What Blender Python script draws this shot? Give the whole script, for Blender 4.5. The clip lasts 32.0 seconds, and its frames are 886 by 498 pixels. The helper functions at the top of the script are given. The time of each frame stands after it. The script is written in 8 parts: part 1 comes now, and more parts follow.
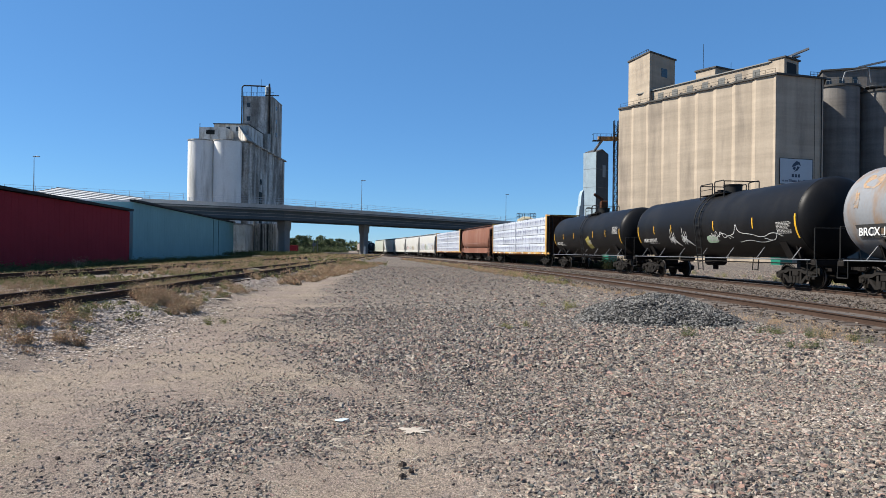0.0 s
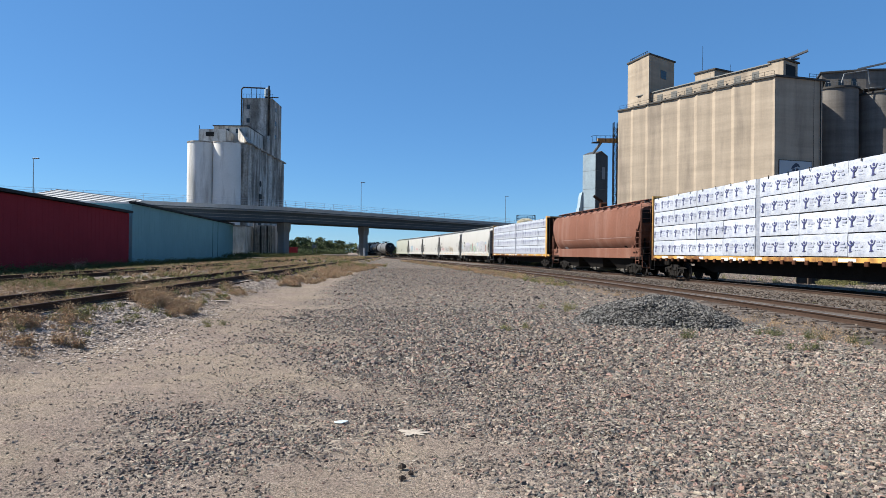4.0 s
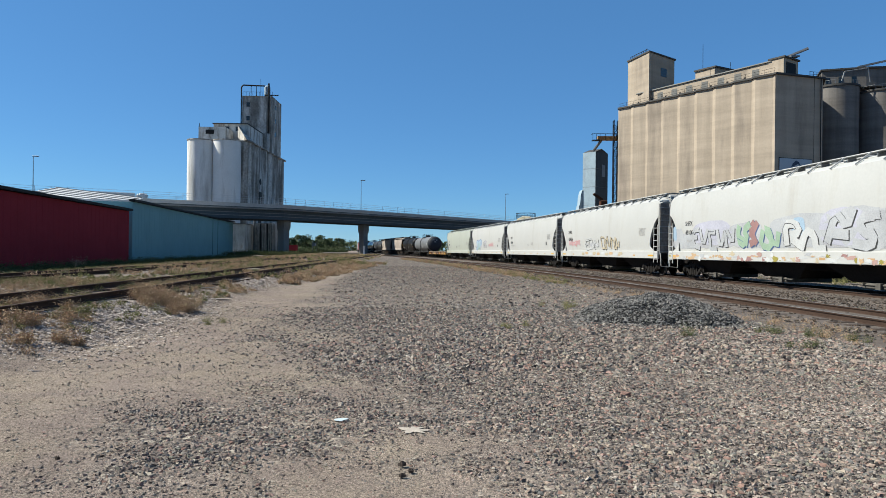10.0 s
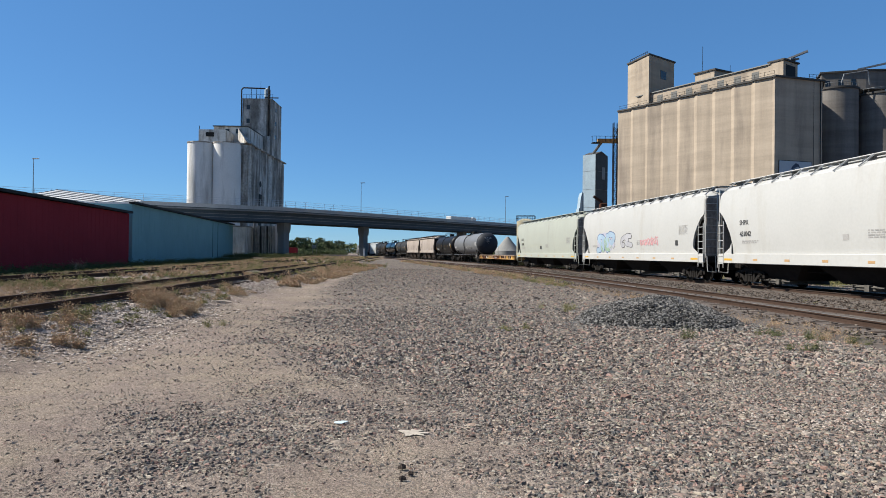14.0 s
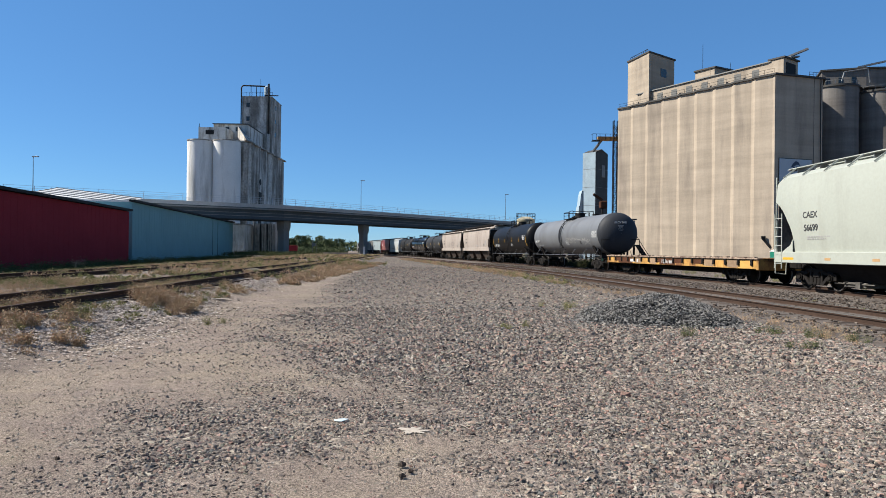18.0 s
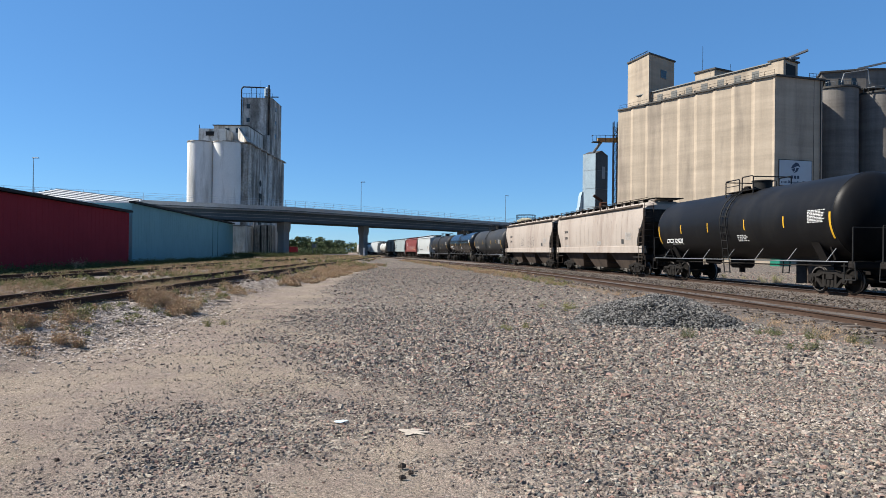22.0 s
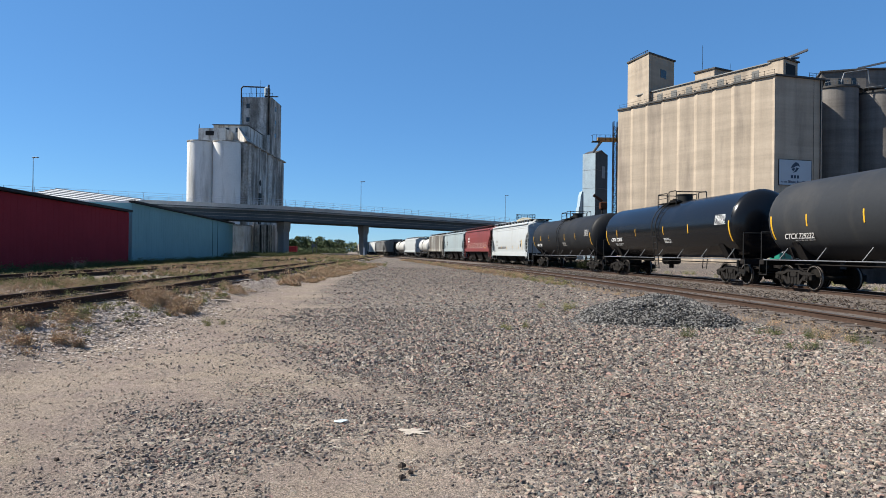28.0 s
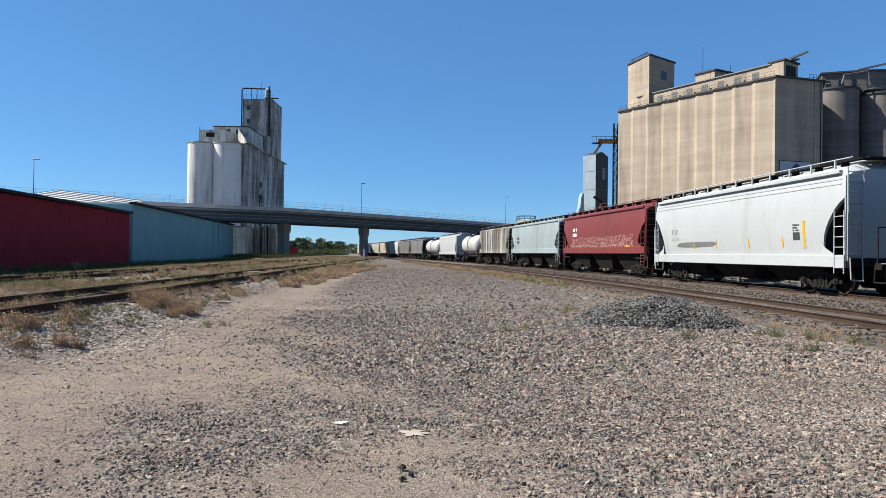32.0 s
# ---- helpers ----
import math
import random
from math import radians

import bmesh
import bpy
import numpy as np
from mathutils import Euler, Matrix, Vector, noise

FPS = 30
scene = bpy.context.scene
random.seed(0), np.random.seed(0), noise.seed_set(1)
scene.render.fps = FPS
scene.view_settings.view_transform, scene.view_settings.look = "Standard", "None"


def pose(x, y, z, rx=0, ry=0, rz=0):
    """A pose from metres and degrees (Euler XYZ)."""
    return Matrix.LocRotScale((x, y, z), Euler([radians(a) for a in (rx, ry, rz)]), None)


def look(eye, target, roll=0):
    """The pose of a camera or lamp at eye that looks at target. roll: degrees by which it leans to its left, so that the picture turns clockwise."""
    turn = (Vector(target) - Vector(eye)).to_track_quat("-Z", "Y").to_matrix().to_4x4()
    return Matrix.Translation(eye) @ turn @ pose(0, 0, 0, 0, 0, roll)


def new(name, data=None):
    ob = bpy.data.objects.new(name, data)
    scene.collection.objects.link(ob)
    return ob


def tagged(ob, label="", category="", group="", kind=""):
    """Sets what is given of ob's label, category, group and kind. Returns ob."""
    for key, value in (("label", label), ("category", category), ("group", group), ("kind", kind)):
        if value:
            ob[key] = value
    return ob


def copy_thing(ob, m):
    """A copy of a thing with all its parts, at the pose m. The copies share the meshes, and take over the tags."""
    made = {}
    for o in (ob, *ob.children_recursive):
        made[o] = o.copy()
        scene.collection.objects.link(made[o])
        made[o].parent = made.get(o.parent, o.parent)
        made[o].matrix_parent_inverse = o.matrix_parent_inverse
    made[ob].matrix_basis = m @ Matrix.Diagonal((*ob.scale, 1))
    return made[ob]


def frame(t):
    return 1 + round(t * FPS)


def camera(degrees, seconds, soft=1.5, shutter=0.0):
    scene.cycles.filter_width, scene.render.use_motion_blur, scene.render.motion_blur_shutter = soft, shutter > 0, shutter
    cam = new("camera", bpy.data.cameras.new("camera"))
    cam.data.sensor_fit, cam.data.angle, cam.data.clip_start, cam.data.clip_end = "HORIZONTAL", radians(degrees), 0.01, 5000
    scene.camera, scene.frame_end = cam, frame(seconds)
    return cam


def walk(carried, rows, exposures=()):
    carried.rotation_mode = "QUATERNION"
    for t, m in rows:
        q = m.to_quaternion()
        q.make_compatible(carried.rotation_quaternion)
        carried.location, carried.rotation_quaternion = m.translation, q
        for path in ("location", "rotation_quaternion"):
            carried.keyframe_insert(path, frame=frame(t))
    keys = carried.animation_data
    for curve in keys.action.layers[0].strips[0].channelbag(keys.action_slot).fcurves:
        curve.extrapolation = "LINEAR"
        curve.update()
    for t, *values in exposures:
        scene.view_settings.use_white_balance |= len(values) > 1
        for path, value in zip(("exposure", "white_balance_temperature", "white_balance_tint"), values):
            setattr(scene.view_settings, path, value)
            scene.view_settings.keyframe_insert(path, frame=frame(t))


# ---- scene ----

# ---------------------------------------------------------------- camera
EYE = (0.0, 0.0, 1.52)
RAIL = 0.25          # top of the rails on the train's line, above the lot


def aim(yaw, pitch):
    return look(EYE, (1000 * math.tan(radians(yaw)), 1000.0, EYE[2] + 1000 * math.tan(radians(pitch))), 0.70)


cam = camera(69.0, 32.0, soft=0.5)
walk(cam, [(t, aim(yaw, pitch)) for t, yaw, pitch in (
    (0, -0.045, 0.204), (0.5, -0.051, 0.172), (1, -0.052, 0.095), (1.5, -0.052, 0.179), (2, -0.006, 0.301), (2.5, -0.020, 0.333),
    (3, -0.000, 0.327), (3.5, -0.000, 0.404), (5.5, -0.013, 0.172), (6, -0.007, 0.185), (6.5, -0.000, 0.134), (7, -0.000, 0.121),
    (7.5, -0.000, 0.147), (8, -0.000, 0.128), (8.5, -0.000, 0.121), (9, -0.007, 0.095), (9.5, -0.000, 0.147), (10, -0.000, 0.179),
    (10.5, -0.000, 0.141), (11, -0.000, 0.128), (11.5, -0.000, 0.192), (12, -0.000, 0.346), (12.5, -0.000, 0.391), (13, -0.000, 0.327),
    (13.5, -0.000, 0.404), (14, -0.000, 0.397), (14.5, -0.000, 0.339), (16.5, -0.000, 0.249), (17, -0.000, 0.198), (17.5, -0.000, 0.172),
    (18, 0.006, 0.211), (18.5, 0.051, 0.115), (19, 0.013, 0.044), (19.5, 0.013, 0.108), (20, 0.013, 0.262), (20.5, 0.013, 0.288),
    (21, 0.013, 0.275), (21.5, -0.000, 0.275), (22, -0.000, 0.327), (22.5, 0.006, 0.499), (23, 0.013, 0.499), (23.5, 0.006, 0.505),
    (24, 0.006, 0.512), (24.5, 0.013, 0.525), (25, 0.013, 0.518), (25.5, -0.000, 0.582), (27.5, 0.019, 0.230), (28, 0.013, 0.294),
    (28.5, 0.013, 0.275), (29, 0.013, 0.198), (29.5, -0.000, 0.198), (30, -0.000, 0.275), (30.5, 0.013, 0.288), (31, 0.019, 0.294),
    (31.5, -0.000, 0.358), (32, -0.026, 0.429),
)], [(t, 1.13 + d, k, g) for t, d, k, g in ((0, 0.0, 6450, 10), (3, 0.0, 6450, 10), (6, -0.07, 6420, 8.5), (9, -0.15, 6340, 5), (11, -0.17, 6390, 7.5), (13, -0.17, 6430, 9.5), (14.5, -0.15, 6450, 10), (18, -0.05, 6450, 10), (20.5, 0.05, 6450, 10), (25, 0.05, 6450, 10), (28, 0.02, 6450, 10), (32, 0.0, 6450, 10))])

# ---------------------------------------------------------------- light
SUN = Vector((-1.0, 0.07, 0.98)).normalized()
world = bpy.data.worlds.new("sky")
scene.world = world
world.use_nodes = True
wn = world.node_tree
sky = wn.nodes.new("ShaderNodeTexSky")
sky.sky_type = "NISHITA"
sky.sun_disc = False
sky.sun_elevation = math.asin(SUN.z)
sky.sun_rotation = math.atan2(SUN.x, SUN.y)
sky.altitude = 1500
sky.air_density, sky.dust_density, sky.ozone_density = 1.0, 0.0, 8.0
# a clear late-summer sky, a little more even and more cyan than the model's
even, tint = wn.nodes.new("ShaderNodeMix"), wn.nodes.new("ShaderNodeMix")
for node, kind, fac, color in ((even, "MIX", 0.38, (1.15, 2.75, 6.2, 1)), (tint, "MULTIPLY", 1.0, (0.84, 1.03, 1.03, 1))):
    node.data_type, node.blend_type = "RGBA", kind
    node.inputs[0].default_value, node.inputs[7].default_value = fac, color
wn.links.new(sky.outputs[0], even.inputs[6])
wn.links.new(even.outputs[2], tint.inputs[6])
wn.links.new(tint.outputs[2], wn.nodes["Background"].inputs[0])
wn.nodes["Background"].inputs[1].default_value = 0.058
sun = new("sun", bpy.data.lights.new("sun", "SUN"))
sun.data.energy, sun.data.angle, sun.data.color = 5.0, radians(0.53), (1.0, 0.94, 0.84)
sun.matrix_world = look(SUN * 100, (0, 0, 0))


# ---------------------------------------------------------------- materials
def links(m, a, b):
    m.node_tree.links.new(a, b)


def deep(c):
    """Base colours scaled to 0.8, so shade reads deeper at the raised exposure."""
    return tuple(0.8 * v for v in c)


def mat(name, color, rough=0.7, metal=0.0, vary=0.25, fine=20.0, coarse=0.8, bump=0.1, second=None, amount=0.5,
        streak=0.0, islands=0.0, objects=0.0, spec=0.5, coords="Object"):
    """Principled surface whose colour wanders at two sizes. second: a stain or wear colour, over about that share;
    streak: how far the stain is drawn out upright; islands, objects: change from piece to piece."""
    color, second = deep(color), second and deep(second)
    m = bpy.data.materials.new(name)
    m.use_nodes = True
    nt = m.node_tree
    n, bsdf = nt.nodes, nt.nodes["Principled BSDF"]
    co = n.new("ShaderNodeTexCoord").outputs[coords]

    def noise_at(scale, detail=4.0, stretch=0.0, rough_=0.6):
        mp = n.new("ShaderNodeMapping")
        mp.inputs["Scale"].default_value = (1, 1, 1 / (1 + stretch))
        links(m, co, mp.inputs[0])
        t = n.new("ShaderNodeTexNoise")
        t.inputs["Scale"].default_value, t.inputs["Detail"].default_value, t.inputs["Roughness"].default_value = scale, detail, rough_
        links(m, mp.outputs[0], t.inputs[0])
        return t.outputs[0]

    def mixed(kind, fac, a, b):
        x = n.new("ShaderNodeMix")
        x.data_type, x.blend_type = "RGBA", kind
        for value, sock in ((fac, x.inputs[0]), (a, x.inputs[6]), (b, x.inputs[7])):
            if isinstance(value, (tuple, float, int)):
                sock.default_value = value if isinstance(value, (float, int)) else (*value[:3], 1)
            else:
                links(m, value, sock)
        return x.outputs[2]

    def ramp(fac, lo, hi, a=0.0, b=1.0):
        r = n.new("ShaderNodeMapRange")
        r.inputs[1].default_value, r.inputs[2].default_value, r.inputs[3].default_value, r.inputs[4].default_value = lo, hi, a, b
        links(m, fac, r.inputs[0])
        return r.outputs[0]

    big, small = noise_at(coarse), noise_at(fine, 6.0)
    col = color
    if second:
        w = noise_at(coarse * 1.7, 7.0, streak, 0.65)
        col = mixed("MIX", ramp(w, 0.62 - 0.3 * amount, 0.78 - 0.3 * amount), col, second)
    v = n.new("ShaderNodeMath")
    v.operation = "ADD"
    links(m, ramp(big, 0.3, 0.7, -vary * 0.5, vary * 0.5), v.inputs[0])
    links(m, ramp(small, 0.3, 0.7, 1 - vary * 0.5, 1 + vary * 0.5), v.inputs[1])
    value = v.outputs[0]
    for share, kind, sock in ((islands, "ShaderNodeNewGeometry", "Random Per Island"), (objects, "ShaderNodeObjectInfo", "Random")):
        if share:
            k = n.new("ShaderNodeMath")
            k.operation = "MULTIPLY"
            links(m, value, k.inputs[0])
            links(m, ramp(n.new(kind).outputs[sock], 0, 1, 1 - share, 1 + share), k.inputs[1])
            value = k.outputs[0]
    hsv = n.new("ShaderNodeHueSaturation")
    links(m, value, hsv.inputs["Value"])
    if isinstance(col, tuple):
        hsv.inputs["Color"].default_value = (*col, 1)
    else:
        links(m, col, hsv.inputs["Color"])
    links(m, hsv.outputs[0], bsdf.inputs["Base Color"])
    bsdf.inputs["Roughness"].default_value = rough
    bsdf.inputs["Metallic"].default_value = metal
    bsdf.inputs["Specular IOR Level"].default_value = spec
    if bump:
        b = n.new("ShaderNodeBump")
        b.inputs["Strength"].default_value, b.inputs["Distance"].default_value = bump, 0.02
        links(m, small, b.inputs["Height"])
        links(m, b.outputs[0], bsdf.inputs["Normal"])
    return m


# ---------------------------------------------------------------- mesh building
class Shape:
    """Collects faces; add() gives each solid its own outward faces."""

    def __init__(self):
        self.v, self.f = [], []

    def add(self, v, f):
        k = len(self.v)
        self.v += [tuple(p) for p in v]
        self.f += [tuple(i + k for i in q) for q in f]
        return self

    def box(self, x0, y0, z0, x1, y1, z1, m=None):
        c = [Vector((x, y, z)) for x in (x0, x1) for y in (y0, y1) for z in (z0, z1)]
        if m:
            c = [m @ p for p in c]
        return self.add(c, ((0, 1, 3, 2), (4, 6, 7, 5), (0, 4, 5, 1), (2, 3, 7, 6), (0, 2, 6, 4), (1, 5, 7, 3)))

    def block(self, x0, y0, z0, x1, y1, z1, b, m=None):
        """A box with chamfered edges."""
        c, h = Vector(((x0 + x1) / 2, (y0 + y1) / 2, (z0 + z1) / 2)), (abs(x1 - x0) / 2, abs(y1 - y0) / 2, abs(z1 - z0) / 2)
        v, ix = [], {}
        for s in [(a, d, e) for a in (-1, 1) for d in (-1, 1) for e in (-1, 1)]:
            for k in range(3):
                ix[s, k] = len(v)
                p = c + Vector([s[i] * (h[i] if i == k else h[i] - b) for i in range(3)])
                v.append(m @ p if m else p)
        f = []
        for k in range(3):
            i, j = [a for a in range(3) if a != k]
            for e in (-1, 1):
                q = []
                for a, d in ((-1, -1), (1, -1), (1, 1), (-1, 1)):
                    s = [0, 0, 0]
                    s[k], s[i], s[j] = e, a, d
                    q.append(ix[tuple(s), k])
                f.append(q)
            for a in (-1, 1):
                for d in (-1, 1):
                    s, t = [0, 0, 0], [0, 0, 0]
                    s[k], s[i], s[j] = -1, a, d
                    t[k], t[i], t[j] = 1, a, d
                    f.append((ix[tuple(s), i], ix[tuple(t), i], ix[tuple(t), j], ix[tuple(s), j]))
        f += [(ix[s, 0], ix[s, 1], ix[s, 2]) for s in [(a, d, e) for a in (-1, 1) for d in (-1, 1) for e in (-1, 1)]]
        return self.add(v, f)

    def cyl(self, p, q, r, n=12, r2=None):
        p, q = Vector(p), Vector(q)
        d = (q - p).normalized()
        a = d.orthogonal().normalized()
        b = d.cross(a)
        r2 = r if r2 is None else r2
        ring = [(math.cos(2 * math.pi * i / n), math.sin(2 * math.pi * i / n)) for i in range(n)]
        v = [p + r * (a * c + b * s) for c, s in ring] + [q + r2 * (a * c + b * s) for c, s in ring]
        return self.add(v, [(i, (i + 1) % n, n + (i + 1) % n, n + i) for i in range(n)] + [tuple(range(n))[::-1], tuple(range(n, 2 * n))])

    def pipe(self, pts, r, n=6):
        for a, b in zip(pts, pts[1:]):
            self.cyl(a, b, r, n)
        return self

    def beam(self, p, q, w, h):
        """A bar of rectangular section from p to q."""
        p, q = Vector(p), Vector(q)
        d = q - p
        m = Matrix.Translation(p) @ d.to_track_quat("X", "Z").to_matrix().to_4x4()
        return self.box(0, -w / 2, -h / 2, d.length, w / 2, h / 2, m)

    def prism(self, poly, z0, z1, m=None):
        n = len(poly)
        v = [Vector((x, y, z0)) for x, y in poly] + [Vector((x, y, z1)) for x, y in poly]
        if m:
            v = [m @ p for p in v]
        return self.add(v, [(i, (i + 1) % n, n + (i + 1) % n, n + i) for i in range(n)] + [tuple(range(n))[::-1], tuple(range(n, 2 * n))])

    def loft(self, rings, closed=True, caps=True):
        n = len(rings[0])
        v, f = [p for r in rings for p in r], []
        for k in range(len(rings) - 1):
            for i in range(n if closed else n - 1):
                j = (i + 1) % n
                f.append((k * n + i, k * n + j, (k + 1) * n + j, (k + 1) * n + i))
        if caps and closed:
            f += [tuple(range(n))[::-1], tuple(range((len(rings) - 1) * n, len(rings) * n))]
        return self.add(v, f)

    def mesh(self, name, smooth=0.0, mend=True):
        me = bpy.data.meshes.new(name)
        me.from_pydata(self.v, [], self.f)
        if mend:
            bm = bmesh.new()
            bm.from_mesh(me)
            bmesh.ops.recalc_face_normals(bm, faces=bm.faces)
            bm.to_mesh(me)
            bm.free()
        if smooth:
            me.shade_smooth()
            me.set_sharp_from_angle(angle=radians(smooth))
        return me


PAINTED = ("graffiti", "graffiti_outline", "data_stencil", "paint_flaking", "reporting_bars", "wrap_logos", "wrap_print", "siding_ribs", "weld_seam", "roof_ribs", "lettering_bars", "reflector_patches", "strap_end")


def part(name, shape, material, parent=None, label="", smooth=0.0, at=None):
    """One mesh object; shape: a Shape, or a mesh to share."""
    me = shape.mesh(name, smooth) if isinstance(shape, Shape) else shape
    if not me.materials:
        me.materials.append(material)
    ob = new(name, me)
    if parent:
        ob.parent = parent
    if at:
        ob.matrix_basis = at
    if label:
        tagged(ob, label)
    if name in PAINTED:
        tagged(ob, kind="stuff")
    return ob


def thing(name, m, label, category, group="", kind=""):
    ob = new(name)
    ob.empty_display_size = 0.3
    ob.matrix_basis = m
    return tagged(ob, label, category, group, kind)


def text(words, size, material, parent, m, name="lettering", label="", width=None):
    cu = bpy.data.curves.new(name, "FONT")
    cu.body, cu.size, cu.extrude, cu.align_x = words, size, 0.004, "CENTER"
    cu.offset = size * 0.012
    tmp = bpy.data.objects.new(name, cu)
    scene.collection.objects.link(tmp)
    dg = bpy.context.evaluated_depsgraph_get()
    me = bpy.data.meshes.new_from_object(tmp.evaluated_get(dg))
    bpy.data.objects.remove(tmp)
    me.name = name
    if width:
        xs = [v.co.x for v in me.vertices]
        k = width / max(1e-6, max(xs) - min(xs))
        for v in me.vertices:
            v.co.x *= k
    me.materials.clear()
    return part(name, me, material, parent, label, at=m)


# ---------------------------------------------------------------- the railway's line
def heading_table():
    knots = ((-700, 0), (-60, 0), (-20, -0.00278), (0, -0.00278), (50, -0.00062), (120, -0.00079), (190, -0.00061), (210, 0.0012), (305, 0.0012), (330, 0), (1200, 0))
    s = np.arange(-700.0, 1200.0, 1.0)
    h = np.cumsum(np.interp(s, [a for a, b in knots], [b for a, b in knots]))
    h += -0.0687 - np.interp(0, s, h)
    x, y = np.cumsum(np.sin(h)), np.cumsum(np.cos(h))
    return s, h, x - np.interp(0, s, x) + 15.55, y - np.interp(0, s, y) + 20.0


LINE = heading_table()


def along(s, side=0.0):
    """The point s metres up the main line (0 abreast of the lot), side metres to its right."""
    h = np.interp(s, LINE[0], LINE[1])
    return (float(np.interp(s, LINE[0], LINE[2]) + side * math.cos(h)), float(np.interp(s, LINE[0], LINE[3]) - side * math.sin(h)), float(h))

# ---------------------------------------------------------------- palette
def banded(m, across, upright, lo, hi):
    """Multiplies a material's colour by level lift marks and upright run-off streaks."""
    n, bsdf = m.node_tree.nodes, m.node_tree.nodes["Principled BSDF"]
    last = bsdf.inputs["Base Color"].links[0].from_socket
    co = n.new("ShaderNodeTexCoord").outputs["Object"]
    for scale, share in (((0.05, 0.05, across), 1.0), ((upright, upright, 0.03), 0.8)):
        mp, tex, r, hsv = n.new("ShaderNodeMapping"), n.new("ShaderNodeTexNoise"), n.new("ShaderNodeMapRange"), n.new("ShaderNodeHueSaturation")
        mp.inputs["Scale"].default_value = scale
        links(m, co, mp.inputs[0])
        links(m, mp.outputs[0], tex.inputs[0])
        tex.inputs["Scale"].default_value, tex.inputs["Detail"].default_value, tex.inputs["Roughness"].default_value = 1.0, 5.0, 0.65
        r.inputs[1].default_value, r.inputs[2].default_value = 0.32, 0.62
        r.inputs[3].default_value, r.inputs[4].default_value = 1 - (1 - lo) * share, 1 + (hi - 1) * share
        links(m, tex.outputs[0], r.inputs[0])
        links(m, r.outputs[0], hsv.inputs["Value"])
        links(m, last, hsv.inputs["Color"])
        last = hsv.outputs[0]
    links(m, last, bsdf.inputs["Base Color"])
    return m


M_CONCRETE = banded(mat("tan_concrete", (0.405, 0.338, 0.262), 0.95, vary=0.10, fine=3.0, coarse=0.12, bump=0.1, second=(0.290, 0.243, 0.195), amount=0.35, streak=5, spec=0.15), 0.45, 0.5, 0.82, 1.06)
M_CONCRETE_GREY = mat("weathered_concrete", (0.225, 0.210, 0.186), 0.95, vary=0.55, fine=1.6, coarse=0.25, bump=0.2, second=(0.560, 0.535, 0.490), amount=0.58, streak=6, spec=0.1)
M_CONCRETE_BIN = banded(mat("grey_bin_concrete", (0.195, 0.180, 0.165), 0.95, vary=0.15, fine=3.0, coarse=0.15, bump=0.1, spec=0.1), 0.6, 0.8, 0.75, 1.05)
M_GALV_SHADED = mat("shaded_sheet_metal", (0.045, 0.056, 0.066), 0.6, vary=0.3, fine=4, coarse=0.5, bump=0.05, spec=0.2)
M_PANE_GREY = mat("grey_louvre", (0.125, 0.125, 0.117), 0.8, vary=0.3, fine=6)
M_CONCRETE_WHITE = mat("whitewashed_concrete", (0.70, 0.70, 0.68), 0.85, vary=0.12, fine=2.5, coarse=0.15, bump=0.1, second=(0.36, 0.36, 0.345), amount=0.42, streak=8)
M_GALLERY = mat("patchy_whitewash", (0.60, 0.60, 0.57), 0.9, vary=0.3, fine=2.0, coarse=0.3, bump=0.1, second=(0.26, 0.245, 0.22), amount=0.5, streak=3)
M_BRIDGE = mat("bridge_concrete", (0.205, 0.205, 0.194), 0.85, vary=0.2, fine=3.0, coarse=0.3, bump=0.1, second=(0.245, 0.245, 0.228), amount=0.4, streak=3)
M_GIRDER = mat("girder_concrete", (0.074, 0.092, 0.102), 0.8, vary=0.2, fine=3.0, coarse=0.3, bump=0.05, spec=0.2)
M_PARAPET = mat("pale_parapet_concrete", (0.42, 0.42, 0.40), 0.85, vary=0.2, fine=3.0, coarse=0.3, bump=0.1, spec=0.2)
M_RAILING = mat("pale_galvanised_railing", (0.46, 0.49, 0.52), 0.6, vary=0.15, spec=0.2)
M_BINHOUSE_PALE = mat("flaking_pale_boards", (0.52, 0.50, 0.46), 0.9, vary=0.5, fine=2.0, coarse=0.5, bump=0.1, second=(0.16, 0.14, 0.12), amount=0.5, streak=5)
M_DOCK = mat("soot_stained_concrete", (0.050, 0.050, 0.050), 0.95, vary=0.4, fine=4, coarse=0.6, bump=0.2, second=(0.030, 0.029, 0.028), amount=0.5, streak=4, spec=0.05)
M_DARK = mat("dark_metal", (0.021, 0.021, 0.021), 0.6, vary=0.3, fine=12, coarse=1.5, bump=0.05, spec=0.08)
M_ROOF = mat("dark_roof_edge", (0.043, 0.040, 0.037), 0.8, vary=0.3)
M_GLASS = mat("dusty_window_glass", (0.030, 0.037, 0.040), 0.25, vary=0.3, fine=6, bump=0)
M_RED = mat("dark_red_siding", (0.240, 0.032, 0.042), 0.95, vary=0.15, fine=6, coarse=0.25, bump=0.0, spec=0.05)
M_TEAL = mat("teal_painted_siding", (0.180, 0.345, 0.370), 0.9, vary=0.15, fine=5, coarse=0.2, bump=0.0, spec=0.1)
M_WHITE_METAL = mat("white_roof_metal", (0.562, 0.562, 0.554), 0.5, vary=0.12, fine=6, coarse=0.4, bump=0.02)
M_GALV = mat("galvanised_sheet", (0.300, 0.385, 0.440), 0.6, 0.0, vary=0.2, fine=4, coarse=0.4, bump=0.05, second=(0.255, 0.317, 0.370), amount=0.4, streak=2, spec=0.2)
